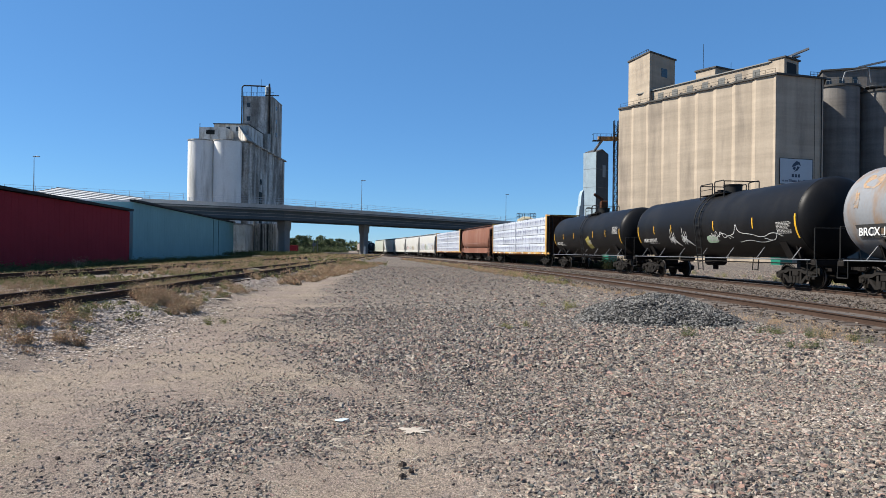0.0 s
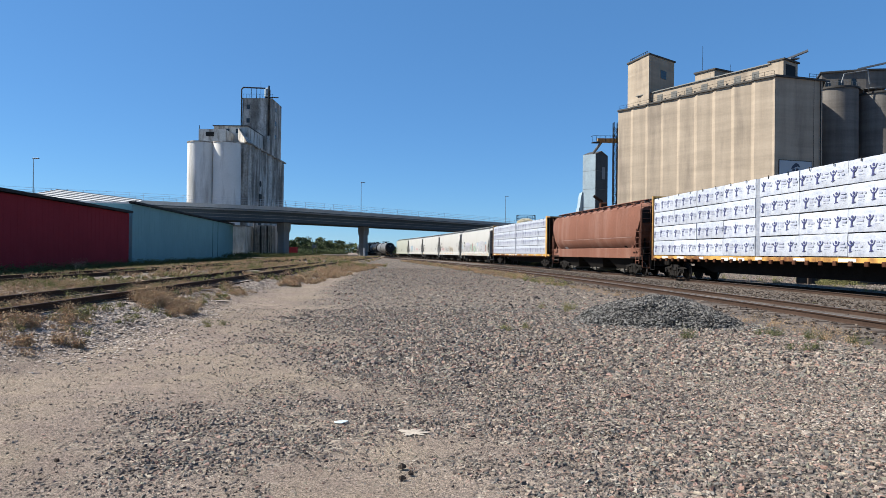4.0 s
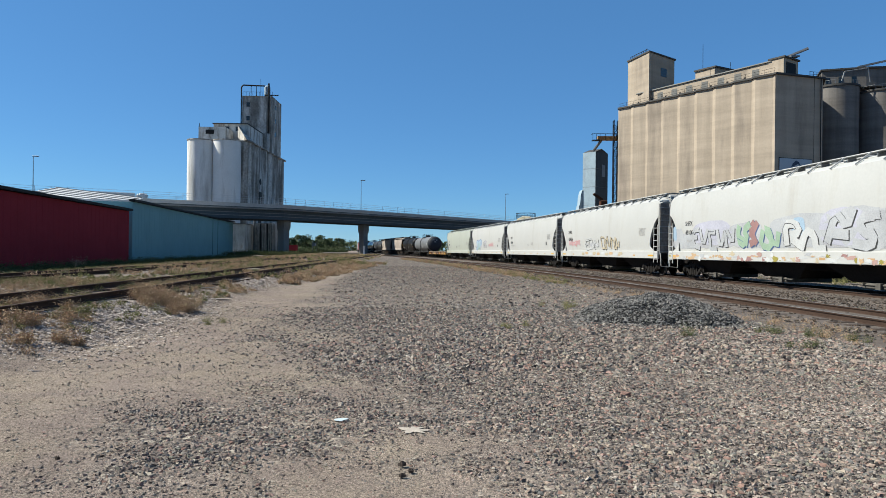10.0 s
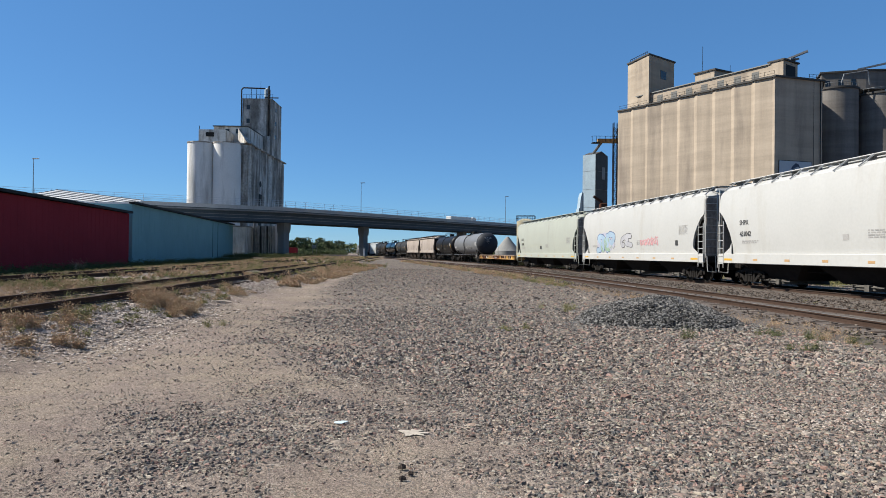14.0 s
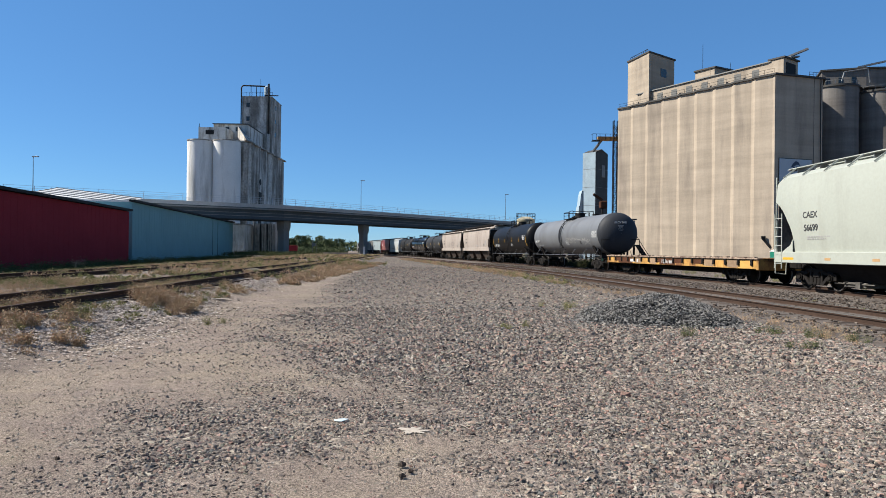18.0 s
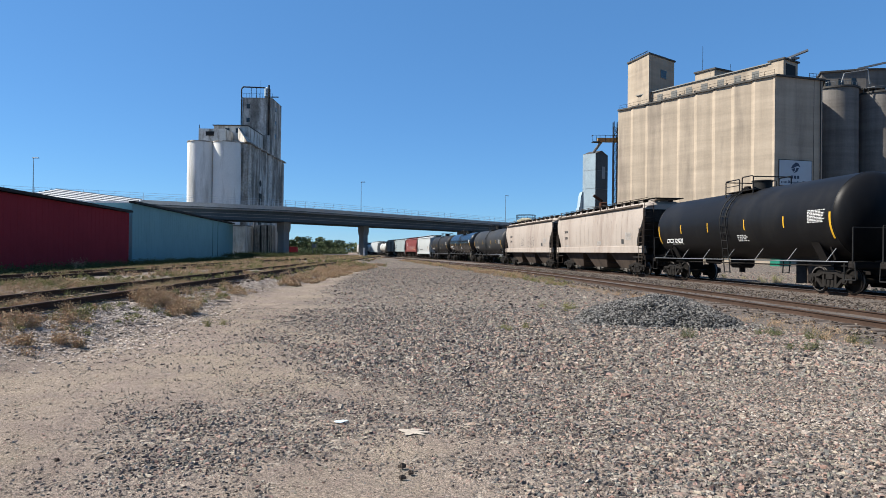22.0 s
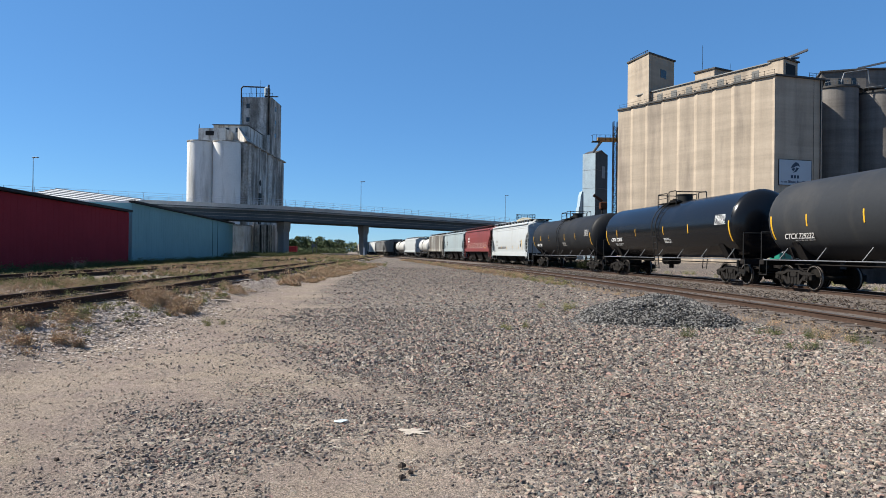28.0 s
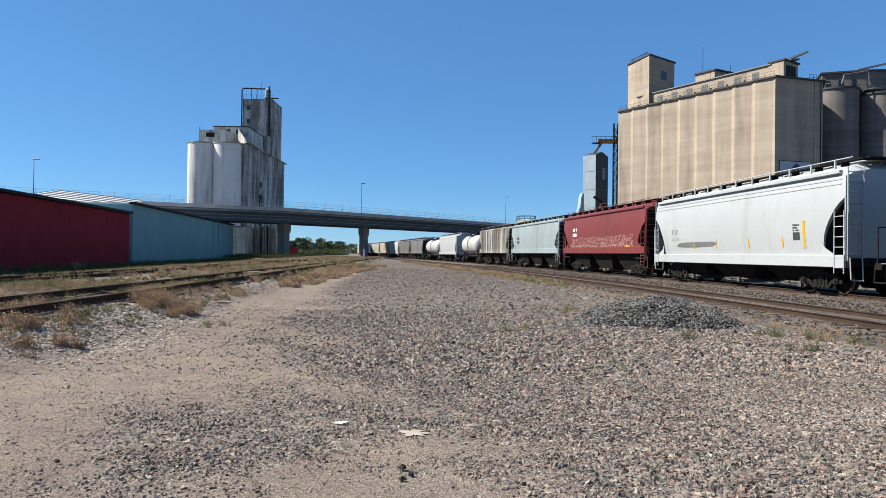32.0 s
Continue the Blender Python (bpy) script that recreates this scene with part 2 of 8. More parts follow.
M_SHEETING = mat("pale_grey_ribbed_sheet", (0.60, 0.66, 0.71), 0.7, vary=0.35, fine=3, coarse=0.5, bump=0.05, second=(0.30, 0.33, 0.36), amount=0.4, streak=4)
M_STEEL = mat("grey_steel", (0.183, 0.189, 0.195), 0.5, 0.5, vary=0.25)
M_YELLOW_OLD = mat("faded_yellow_steel", (0.335, 0.183, 0.055), 0.7, vary=0.3, second=(0.134, 0.061, 0.030), amount=0.4)
M_RUST = mat("rusty_steel", (0.085, 0.037, 0.021), 0.9, vary=0.45, fine=15, coarse=1.5, bump=0.3, spec=0.08)
M_RAIL = mat("worn_rail_steel", (0.056, 0.036, 0.027), 0.75, 0.0, vary=0.4, fine=15, bump=0.15, spec=0.08)
M_RAILTOP = mat("polished_rail_head", (0.274, 0.261, 0.250), 0.3, 0.9, vary=0.15, fine=20, bump=0)
M_TIE = mat("old_timber_tie", (0.061, 0.048, 0.040), 0.95, vary=0.5, fine=25, coarse=2, bump=0.4, objects=0.3, spec=0.08)
M_SIGN = mat("sign_white", (0.390, 0.429, 0.468), 0.5, vary=0.06)
M_SIGN_BLUE = mat("sign_dark_blue", (0.012, 0.024, 0.061), 0.5, vary=0.1)
M_CREAM = mat("cream_paint", (0.400, 0.352, 0.235), 0.5, vary=0.15, fine=8, coarse=0.6, second=(0.243, 0.183, 0.091), amount=0.2)
M_GREEN_PLASTIC = mat("green_plastic", (0.006, 0.152, 0.098), 0.45, vary=0.12)
M_WHITE = mat("white_paint", (0.585, 0.585, 0.569), 0.5, vary=0.1)


def dirt_material():
    """Dry tan dirt with fine grit; where the lot is gravelled, packed crushed stone of mixed greys and browns."""
    m = mat("dry_dirt_and_grit", (0.278, 0.228, 0.176), 0.97, vary=0.35, fine=24, coarse=0.35, bump=0.0, second=(0.232, 0.186, 0.156), amount=0.72, spec=0.1)
    n, bsdf = m.node_tree.nodes, m.node_tree.nodes["Principled BSDF"]
    old = bsdf.inputs["Base Color"].links[0].from_socket
    co = n.new("ShaderNodeTexCoord").outputs["Object"]

    def maths(kind, a, b):
        k = n.new("ShaderNodeMath")
        k.operation = kind
        for v, sock in ((a, k.inputs[0]), (b, k.inputs[1])):
            if isinstance(v, (int, float)):
                sock.default_value = v
            else:
                links(m, v, sock)
        return k.outputs[0]

    def spread(v, lo, hi, a, b):
        r = n.new("ShaderNodeMapRange")
        for sock, x in zip(r.inputs[1:5], (lo, hi, a, b)):
            sock.default_value = x
        links(m, v, r.inputs[0])
        return r.outputs[0]

    def cells(scale):
        c, sep = n.new("ShaderNodeTexVoronoi"), n.new("ShaderNodeSeparateColor")
        c.inputs["Scale"].default_value = scale
        links(m, co, c.inputs["Vector"])
        links(m, c.outputs["Color"], sep.inputs[0])
        return c.outputs["Distance"], sep.outputs[0], sep.outputs[1]

    def wander(scale, detail=4.0):
        t = n.new("ShaderNodeTexNoise")
        t.inputs["Scale"].default_value, t.inputs["Detail"].default_value = scale, detail
        links(m, co, t.inputs[0])
        return t.outputs[0]

    def blend(kind, fac, a, b):
        x = n.new("ShaderNodeMix")
        x.data_type, x.blend_type = kind, "MIX"
        ia, ib, out = (2, 3, 0) if kind == "FLOAT" else (6, 7, 2)
        links(m, fac, x.inputs[0])
        links(m, a, x.inputs[ia])
        links(m, b, x.inputs[ib])
        return x.outputs[out]

    fine_d, fine_r, _ = cells(130)
    mid_d, mid_r, _ = cells(92)
    big_d, big_r, big_k = cells(38)
    lump_d, lump_r, lump_k = cells(15)
    sand = n.new("ShaderNodeHueSaturation")
    links(m, old, sand.inputs["Color"])
    links(m, maths("MULTIPLY", spread(fine_r, 0, 1, 0.48, 1.46), spread(mid_r, 0, 1, 0.68, 1.30)), sand.inputs["Value"])
    # crushed stone: single pieces of two sizes
    pick = spread(big_k, 0.5, 0.52, 0, 1)
    ramp = n.new("ShaderNodeValToRGB")
    ramp.color_ramp.interpolation = "CONSTANT"
    tones = ((0.064, 0.054, 0.050), (0.210, 0.170, 0.146), (0.124, 0.104, 0.093), (0.305, 0.246, 0.200), (0.100, 0.086, 0.079), (0.242, 0.192, 0.163), (0.170, 0.141, 0.125), (0.380, 0.325, 0.264), (0.138, 0.113, 0.098), (0.262, 0.182, 0.150))
    el = ramp.color_ramp.elements
    while len(el) < len(tones):
        el.new(0.5)
    for i, c in enumerate(tones):
        el[i].position, el[i].color = i / len(tones), (*deep((c[0] * 0.96, c[1], c[2])), 1)
    lump = spread(lump_k, 0.66, 0.68, 0, 1)
    links(m, blend("FLOAT", lump, blend("FLOAT", pick, mid_r, big_r), lump_r), ramp.inputs[0])
    # stone colour darkens up the lot, standing for the grit's own tiny shadows
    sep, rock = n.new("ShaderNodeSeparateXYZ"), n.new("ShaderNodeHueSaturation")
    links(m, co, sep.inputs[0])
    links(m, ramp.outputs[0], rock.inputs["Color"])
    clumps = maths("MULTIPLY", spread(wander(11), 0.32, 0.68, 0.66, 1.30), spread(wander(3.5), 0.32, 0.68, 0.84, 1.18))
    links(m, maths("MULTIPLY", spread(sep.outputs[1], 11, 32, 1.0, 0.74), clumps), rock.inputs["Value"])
    share = n.new("ShaderNodeAttribute")
    share.attribute_name = "gravel"
    ragged = maths("ADD", share.outputs["Fac"], maths("ADD", spread(wander(1.6), 0.3, 0.7, -0.22, 0.22), spread(wander(30), 0.3, 0.7, -0.4, 0.4)))
    mask = spread(ragged, 0.12, 0.78, 0, 1)
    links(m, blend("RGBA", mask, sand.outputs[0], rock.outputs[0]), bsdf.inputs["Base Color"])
    # relief: sand grains and upstanding stones
    grain = maths("MULTIPLY", maths("SUBTRACT", 1.0, fine_d), 0.5)
    stone = blend("FLOAT", pick, maths("MULTIPLY", maths("SUBTRACT", 1.0, mid_d), 0.6), maths("SUBTRACT", 1.15, big_d))
    stone = blend("FLOAT", lump, stone, maths("MULTIPLY", maths("SUBTRACT", 1.2, lump_d), 1.3))
    b = n.new("ShaderNodeBump")
    b.inputs["Strength"].default_value, b.inputs["Distance"].default_value = 1.0, 0.016
    links(m, blend("FLOAT", mask, grain, stone), b.inputs["Height"])
    links(m, b.outputs[0], bsdf.inputs["Normal"])
    return m


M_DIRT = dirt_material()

# ---------------------------------------------------------------- ground
def edge_of_lot(y):
    return -5.7 - 0.06 * (y - 12)


def soft(x, y, k, seed=0.0):
    """Smooth value noise on arrays, about -1 to 1."""
    return (np.sin(x * k + 1.7 * np.sin(y * k * 0.7 + seed)) + np.sin(y * k * 1.3 + 1.3 * np.sin(x * k * 0.9 + 2 * seed)) + 0.6 * np.sin((x + y) * k * 2.3 + seed)) / 2.6


def gravel_share(x, y):
    """How far crushed stone covers the dirt, 0 to 1: bare wheel lanes by the yard, bald spots, packed stone elsewhere."""
    lane = np.clip((x + 1.35 + 0.12 * (y - 5)) * 0.62, -2.0, 1.3) + 1.1 * np.clip((y - 13) / 14, 0, 1) + 0.7 * soft(x, y, 1.1, 1.0) + 0.45 * soft(x, y, 3.3, 4.0)
    bald = np.exp(-((x - 0.35) / 0.75) ** 2 - ((y - 5.0) / 0.35) ** 2) + 0.75 * np.exp(-((x + 0.2) / 1.1) ** 2 - ((y - 4.2) / 0.45) ** 2)
    wheel = np.exp(-((x - edge_of_lot(y) - 1.0) / 0.8) ** 2)
    stray = 0.9 * np.exp(-((x + 2.0) / 0.5) ** 2 - ((y - 5.6) / 0.9) ** 2) + 0.9 * np.exp(-((x + 2.7) / 0.7) ** 2 - ((y - 4.1) / 0.4) ** 2)
    p = 1 / (1 + np.exp(-2.4 * (lane - 2.2 * bald - 2.0 * wheel + 0.75 * stray)))
    return np.where(x < edge_of_lot(y) - 0.4, 0.36, p)


def rise(x, y):
    """The old yard lies a little higher than the lot, and falls away to the sheds' foot."""
    u = min(1.0, max(0.0, (-5.1 - 0.06 * (y - 12) - x) / 2.0))
    d = x + 32.75 + 0.125 * y
    drop = float(np.interp(d, (0, 7, 13, 19, 21), (-1.25, -1.0, -0.72, -0.12, 0.0))) if 10 < y < 200 else 0.0
    return 0.34 * u * u * (3 - 2 * u) + drop


def ground_z(x, y):
    z = rise(x, y)
    if y < 60 and abs(x) < 25:
        z += 0.03 * noise.noise((x * 0.5, y * 0.5, 0)) + 0.012 * noise.noise((x * 2.2, y * 2.2, 3))
    return z


def build_ground():
    xs = [-4000, -1500, -600, -250, -120] + list(np.arange(-64, -26, 1.5)) + list(np.arange(-26, 20.01, 0.33)) + [30, 45, 70, 130, 260, 700, 1600, 4000]
    ys = [-4000, -1200, -300, -80, -25, -8, 0, 2] + list(np.arange(3, 26, 0.33)) + list(np.arange(26, 70, 1.6)) + [80, 100, 130, 170, 220, 300, 420, 700, 1400, 4500]
    s = Shape()
    s.v = [(float(x), float(y), ground_z(x, y)) for y in ys for x in xs]
    n = len(xs)
    s.f = [(j * n + i, j * n + i + 1, (j + 1) * n + i + 1, (j + 1) * n + i) for j in range(len(ys) - 1) for i in range(n - 1)]
    me = s.mesh("ground", 180, False)
    p = np.array(s.v)
    me.attributes.new("gravel", "FLOAT", "POINT").data.foreach_set("value", gravel_share(p[:, 0], p[:, 1]).astype(np.float32))
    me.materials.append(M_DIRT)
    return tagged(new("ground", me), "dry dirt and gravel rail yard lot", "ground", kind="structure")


build_ground()


# ---------------------------------------------------------------- tracks
def rail_profile():
    return ((-0.07, 0.0), (0.07, 0.0), (0.07, 0.015), (0.012, 0.035), (0.012, 0.115), (0.037, 0.125), (0.037, 0.15), (-0.037, 0.15), (-0.037, 0.125), (-0.012, 0.115), (-0.012, 0.035), (-0.07, 0.015))


def sweep(path, profile, z):
    """path: x, y, heading."""
    return [[Vector((x + u * math.cos(h), y - u * math.sin(h), z + w)) for u, w in profile] for x, y, h in path]


def track(label, line, s0, s1, top, step, ties, head, gauge=1.5):
    """line(s, side): x, y, heading. Two rails, their worn heads, and ties."""
    t = thing("railway_track", Matrix(), label, "railway track", kind="structure")
    for side in (-gauge / 2, gauge / 2):
        path = [line(s, side) for s in np.arange(s0, s1, step)]
        rail = part("rail", Shape().loft(sweep(path, rail_profile(), top - 0.15)), M_RAIL, t)
        if head:
            part("rail_head", Shape().loft(sweep(path, ((-0.03, 0), (0.03, 0), (0.03, 0.004), (-0.03, 0.004)), top)), M_RAILTOP, rail, "polished running surface")
    me = Shape().block(-1.3, -0.11, -0.16, 1.3, 0.11, 0.012, 0.012).mesh("tie")
    a, b, pitch = ties
    for s in np.arange(a, b, pitch):
        x, y, h = line(s + random.uniform(-0.05, 0.05), random.uniform(-0.06, 0.06))
        part("tie", me, M_TIE, t, at=Matrix.Translation((x, y, top - (0.145 if head else 0.19) + random.uniform(-0.01, 0.006))) @ Matrix.Rotation(-h + random.uniform(-0.03, 0.03), 4, "Z"))
    return t


def yard_line(x0, slope):
    h = math.atan(slope)
    return lambda s, side=0.0: (x0 + s * math.sin(h) + side * math.cos(h), 12 + s * math.cos(h) - side * math.sin(h), h)


NEAR_SIDE = -6.4
track("mainline railway track with worn steel rails", along, -120, 520, RAIL, 4.0, (-14, 60, 0.62), True)
track("empty rusty siding beside the gravel lot", lambda s, side=0.0: along(s, side + NEAR_SIDE), -60, 200, RAIL, 4.0, (-14, 50, 0.62), True)
track("disused yard track overgrown with dry weeds", yard_line(-8.05, -0.055), -9, 150, 0.54, 6.0, (-6, 30, 0.6), False, 1.68)
track("disused yard track overgrown with dry weeds", yard_line(-14.7, -0.055), -9, 150, 0.50, 6.0, (2, 30, 0.6), False, 1.6)


# ---------------------------------------------------------------- grain elevator of tan concrete
EL_A, EL_B, EL_C, EL_H = Vector((63.1, 122.9)), Vector((41.9, 155.0)), Vector((73.8, 125.8)), 36.0


def wall_frame(a, b):
    """Matrix with x along a-b, y outward to the left of that way, z up."""
    d = (b - a).normalized()
    n = Vector((-d.y, d.x))
    m = Matrix(((d.x, n.x, 0, a.x), (d.y, n.y, 0, a.y), (0, 0, 1, 0), (0, 0, 0, 1)))
    return m


def grain_elevator():
    t = thing("grain_elevator", Matrix(), "tall tan concrete grain elevator with scalloped silo walls", "grain elevator")
    f = wall_frame(EL_A, EL_B)
    ln, bays = (EL_B - EL_A).length, 9
    w = ln / bays
    prof = [(0.0, 0.12)]
    for i in range(bays):
        prof += [(i * w + 0.13 * w, 0.0), (i * w + 0.50 * w, 0.26), (i * w + 0.90 * w, 0.46)]
    prof.append((ln, 0.12))
    back = [f @ Vector((u, v, 0)) for u, v in prof]
    depth = Vector((0.836, 0.549, 0)) * 22
    far_b, c = Vector((*EL_B, 0)) + depth, Vector((*EL_C, 0))
    poly = [(p.x, p.y) for p in back] + [(far_b.x, far_b.y), (c.x + 9.4, c.y + 18.9), (c.x, c.y)]
    part("silo_wall", Shape().prism(poly, 0, EL_H), M_CONCRETE, t, "board-marked tan concrete with pale upright folds")
    eave = [f @ Vector((u + (-0.3 if u == 0 else 0), v + 0.35, 0)) for u, v in prof]
    poly = [(p.x, p.y) for p in eave] + [(far_b.x, far_b.y), (c.x + 9.6, c.y + 18.6), (c.x + 0.5, c.y - 0.2)]
    part("roof", Shape().prism(poly, EL_H, EL_H + 0.35), M_ROOF, t, "dark wavy roof edge")
    # gallery along the roof
    g = part("gallery", Shape().box(3.2, -7.5, EL_H + 0.35, ln - 3, -3.2, EL_H + 3.6, f), M_CONCRETE, t, "low windowed conveyor gallery")
    part("gallery_roof", Shape().box(2.7, -8.0, EL_H + 3.6, ln - 2.6, -2.9, EL_H + 3.8, f), M_BRIDGE, g)
    for i in range(8):
        u = 5.2 + i * (ln - 10) / 7.4
        part("window", Shape().box(u, -3.2, EL_H + 1.3, u + 1.5, -3.16, EL_H + 2.8, f), M_PANE_GREY, g, "dusty grey window")
        part("vent", Shape().box(u + 2.9, -3.2, EL_H + 1.3, u + 3.3, -3.15, EL_H + 1.7, f), M_DARK, g)
    end = part("gallery_end", Shape().box(0.2, -8.3, EL_H + 0.35, 3.2, -3.1, EL_H + 3.9, f), M_CONCRETE, t, "concrete end house on the roof")
    part("end_roof", Shape().box(-0.1, -8.6, EL_H + 3.9, 3.3, -2.9, EL_H + 4.2, f), M_ROOF, end)
    part("end_door", Shape().box(0.14, -7.4, EL_H + 0.5, 0.2, -4.0, EL_H + 3.2, f), M_DARK, end, "dark door panel")
    conv = Shape()
    conv.beam(f @ Vector((1.5, -5.5, EL_H + 4.4)), f @ Vector((-2.2, -7.5, EL_H + 5.8)), 0.7, 0.35)
    conv.beam(f @ Vector((1.0, -5.5, EL_H + 4.4)), f @ Vector((0.4, -7.5, EL_H + 4.6)), 2.4, 0.3)
    part("conveyor_boom", conv, M_STEEL, t)
    # headhouse and the lower house behind
    a, b, c2 = Vector((47.65, 150.5)), Vector((45.1, 158.8)), Vector((55.8, 156.8))
    hh = Shape().prism([(a.x, a.y), (b.x, b.y), (b.x + 7.8, b.y + 6), (c2.x, c2.y)], EL_H - 1, 48.6)
    h = part("headhouse", hh, M_CONCRETE, t, "square concrete headhouse tower")
    part("parapet", Shape().prism([(a.x - 0.1, a.y - 0.3), (b.x - 0.3, b.y), (b.x + 7.8, b.y + 6.2), (c2.x + 0.4, c2.y)], 48.6, 48.95), M_ROOF, h)
    fr = wall_frame(c2, a)
    d = (c2 - a).length
    part("window", Shape().box(d * 0.32, -0.02, 43.8, d * 0.55, 0.05, 45.8, fr), M_GLASS, h, "dark headhouse window")
    part("roof_house", Shape().prism([(61.1, 146), (58.3, 150), (66, 156), (67.1, 149)], EL_H, 43.9), M_CONCRETE, t)
    part("roof_house_top", Shape().prism([(61.1, 145.6), (57.9, 150), (66, 156.2), (67.6, 149)], 43.9, 44.25), M_ROOF, t)
    # roof rails
    r = Shape()
    for u in np.arange(0.3, ln, 2.0):
        r.cyl(f @ Vector((u, -0.2, EL_H + 0.3)), f @ Vector((u, -0.2, EL_H + 1.4)), 0.03, 4)
    for z in (0.85, 1.4):
        r.cyl(f @ Vector((0.3, -0.2, EL_H + z)), f @ Vector((ln, -0.2, EL_H + z)), 0.03, 4)
    for z in (0.8, 1.3):
        r.cyl((*(c.xy + Vector((-0.5, 0))), EL_H + z), (*(c.xy + Vector((-3, -0.6))), EL_H + z), 0.04, 4)
    for i in range(4):
        q = c.xy + Vector((-0.5 - 0.8 * i, -0.2 * i))
        r.cyl((*q, EL_H), (*q, EL_H + 1.3), 0.04, 4)
    part("roof_railing", r, M_DARK, t)
    mast = Shape()
    mast.beam((45.4, 157.8, 49.5), (47.5, 151.0, 49.5), 0.1, 0.1)
    for k in range(9):
        p = Vector((45.4, 157.8, 48.9)).lerp(Vector((47.5, 151.0, 48.9)), k / 8)
        mast.cyl(p, p + Vector((0, 0, 0.6)), 0.05, 4)
    part("roof_railing", mast, M_DARK, t)
    for x, y, z0, z1 in ((47.6, 152.6, 48.9, 50), (58.8, 147, 44, 49.5), (66, 149, 44, 46)):
        part("antenna", Shape().cyl((x, y, z0), (x, y, z1), 0.05, 4), M_DARK, t)
    duct = Shape().pipe(((55.6, 156.0, 40.0), (56.0, 152.2, 40.8), (57.5, 148.5, 40.7), (58.8, 149, 40.2)), 0.35, 8)
    part("duct", duct, M_DARK, t)
    down = Shape().cyl((73.2, 125.35, 0), (73.2, 125.35, EL_H), 0.09, 6).cyl((71.6, 124.85, 0), (71.6, 124.85, EL_H), 0.04, 5)
    part("downpipe", down, M_DARK, t)
    lamp = Shape().box(61.9, 124.1, 4.6, 62.6, 124.6, 4.8).beam((61.4, 124.0, 4.9), (62.7, 123.4, 3.0), 0.3, 0.45).box(61.2, 123.7, 4.7, 61.9, 124.1, 5.2)
    part("yard_lamp", lamp, M_DARK, t)
    return t


grain_elevator()


def elevator_sign():
    d = (EL_C - EL_A).normalized()
    n = Vector((d.y, -d.x))
    t = thing("elevator_sign", Matrix(((d.x, -n.x, 0, EL_A.x + 0.9 * d.x + 0.06 * n.x), (d.y, -n.y, 0, EL_A.y + 0.9 * d.y + 0.06 * n.y), (0, 0, 1, 15.25), (0, 0, 0, 1))),
              "white sign with a blue leaf-like logo on the shaded wall", "sign")
    w, hgt = 7.6, 4.85
    part("panel", Shape().block(0, -0.1, 0, w, 0, hgt, 0.02), M_SIGN, t)
    part("frame", Shape().box(-0.08, -0.12, -0.08, w + 0.08, -0.03, 0.0).box(-0.08, -0.12, hgt, w + 0.08, -0.03, hgt + 0.08).box(-0.08, -0.12, 0, 0, -0.03, hgt).box(w, -0.12, 0, w + 0.08, -0.03, hgt), M_DARK, t)
    face = Matrix.Rotation(math.pi / 2, 4, "X")
    logo = Shape()
    for poly in (((0, 0.9), (0.35, 1.45), (1.0, 1.95), (1.55, 1.75), (1.9, 1.15), (1.35, 1.35), (0.85, 1.15), (0.5, 0.95)), ((0.5, 0.1), (1.2, 0.35), (1.65, 0.95), (1.15, 1.05), (0.95, 0.6)), ((0.12, 0.75), (0.8, 1.0), (0.78, 0.55), (0.5, 0.35))):
        logo.prism([(x * 1.15 + 2.7, y * 1.15 + 2.25) for x, y in poly], 0.1, 0.125, face)
    part("logo", logo, M_SIGN_BLUE, t)
    bars = Shape()
    for x in (2.75, 3.45, 4.15):
        bars.box(x, -0.122, 1.32, x + 0.5, -0.1, 1.92)
    x = 0.45
    while x < 7.0:
        k = random.uniform(0.08, 0.2)
        bars.box(x, -0.122, 0.42, x + k, -0.1, 0.42 + random.choice((0.32, 0.32, 0.5)))
        x += k + random.choice((0.07, 0.07, 0.08, 0.22))
    part("lettering_bars", bars, M_SIGN_BLUE, t)


elevator_sign()


def grain_bin(x, y, r, h):
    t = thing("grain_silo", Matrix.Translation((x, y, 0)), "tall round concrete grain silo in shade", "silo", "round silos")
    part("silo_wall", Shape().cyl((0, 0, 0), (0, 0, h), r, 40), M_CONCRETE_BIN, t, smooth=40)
    part("silo_roof", Shape().cyl((0, 0, h), (0, 0, h + 0.4), r + 0.25, 40), M_ROOF, t, smooth=40)
    rail = Shape()
    for i in range(24):
        a, b = 2 * math.pi * i / 24, 2 * math.pi * (i + 1) / 24
        rail.cyl((r * math.cos(a), r * math.sin(a), h), (r * math.cos(a), r * math.sin(a), h + 1.3), 0.03, 4)
        rail.cyl((r * math.cos(a), r * math.sin(a), h + 1.3), (r * math.cos(b), r * math.sin(b), h + 1.3), 0.03, 4)
    part("railing", rail, M_STEEL, t)


grain_bin(86.6, 143.0, 4.6, 38.3)
grain_bin(96.0, 142.0, 4.6, 37.2)
grain_bin(105.6, 141.0, 4.6, 37.2)


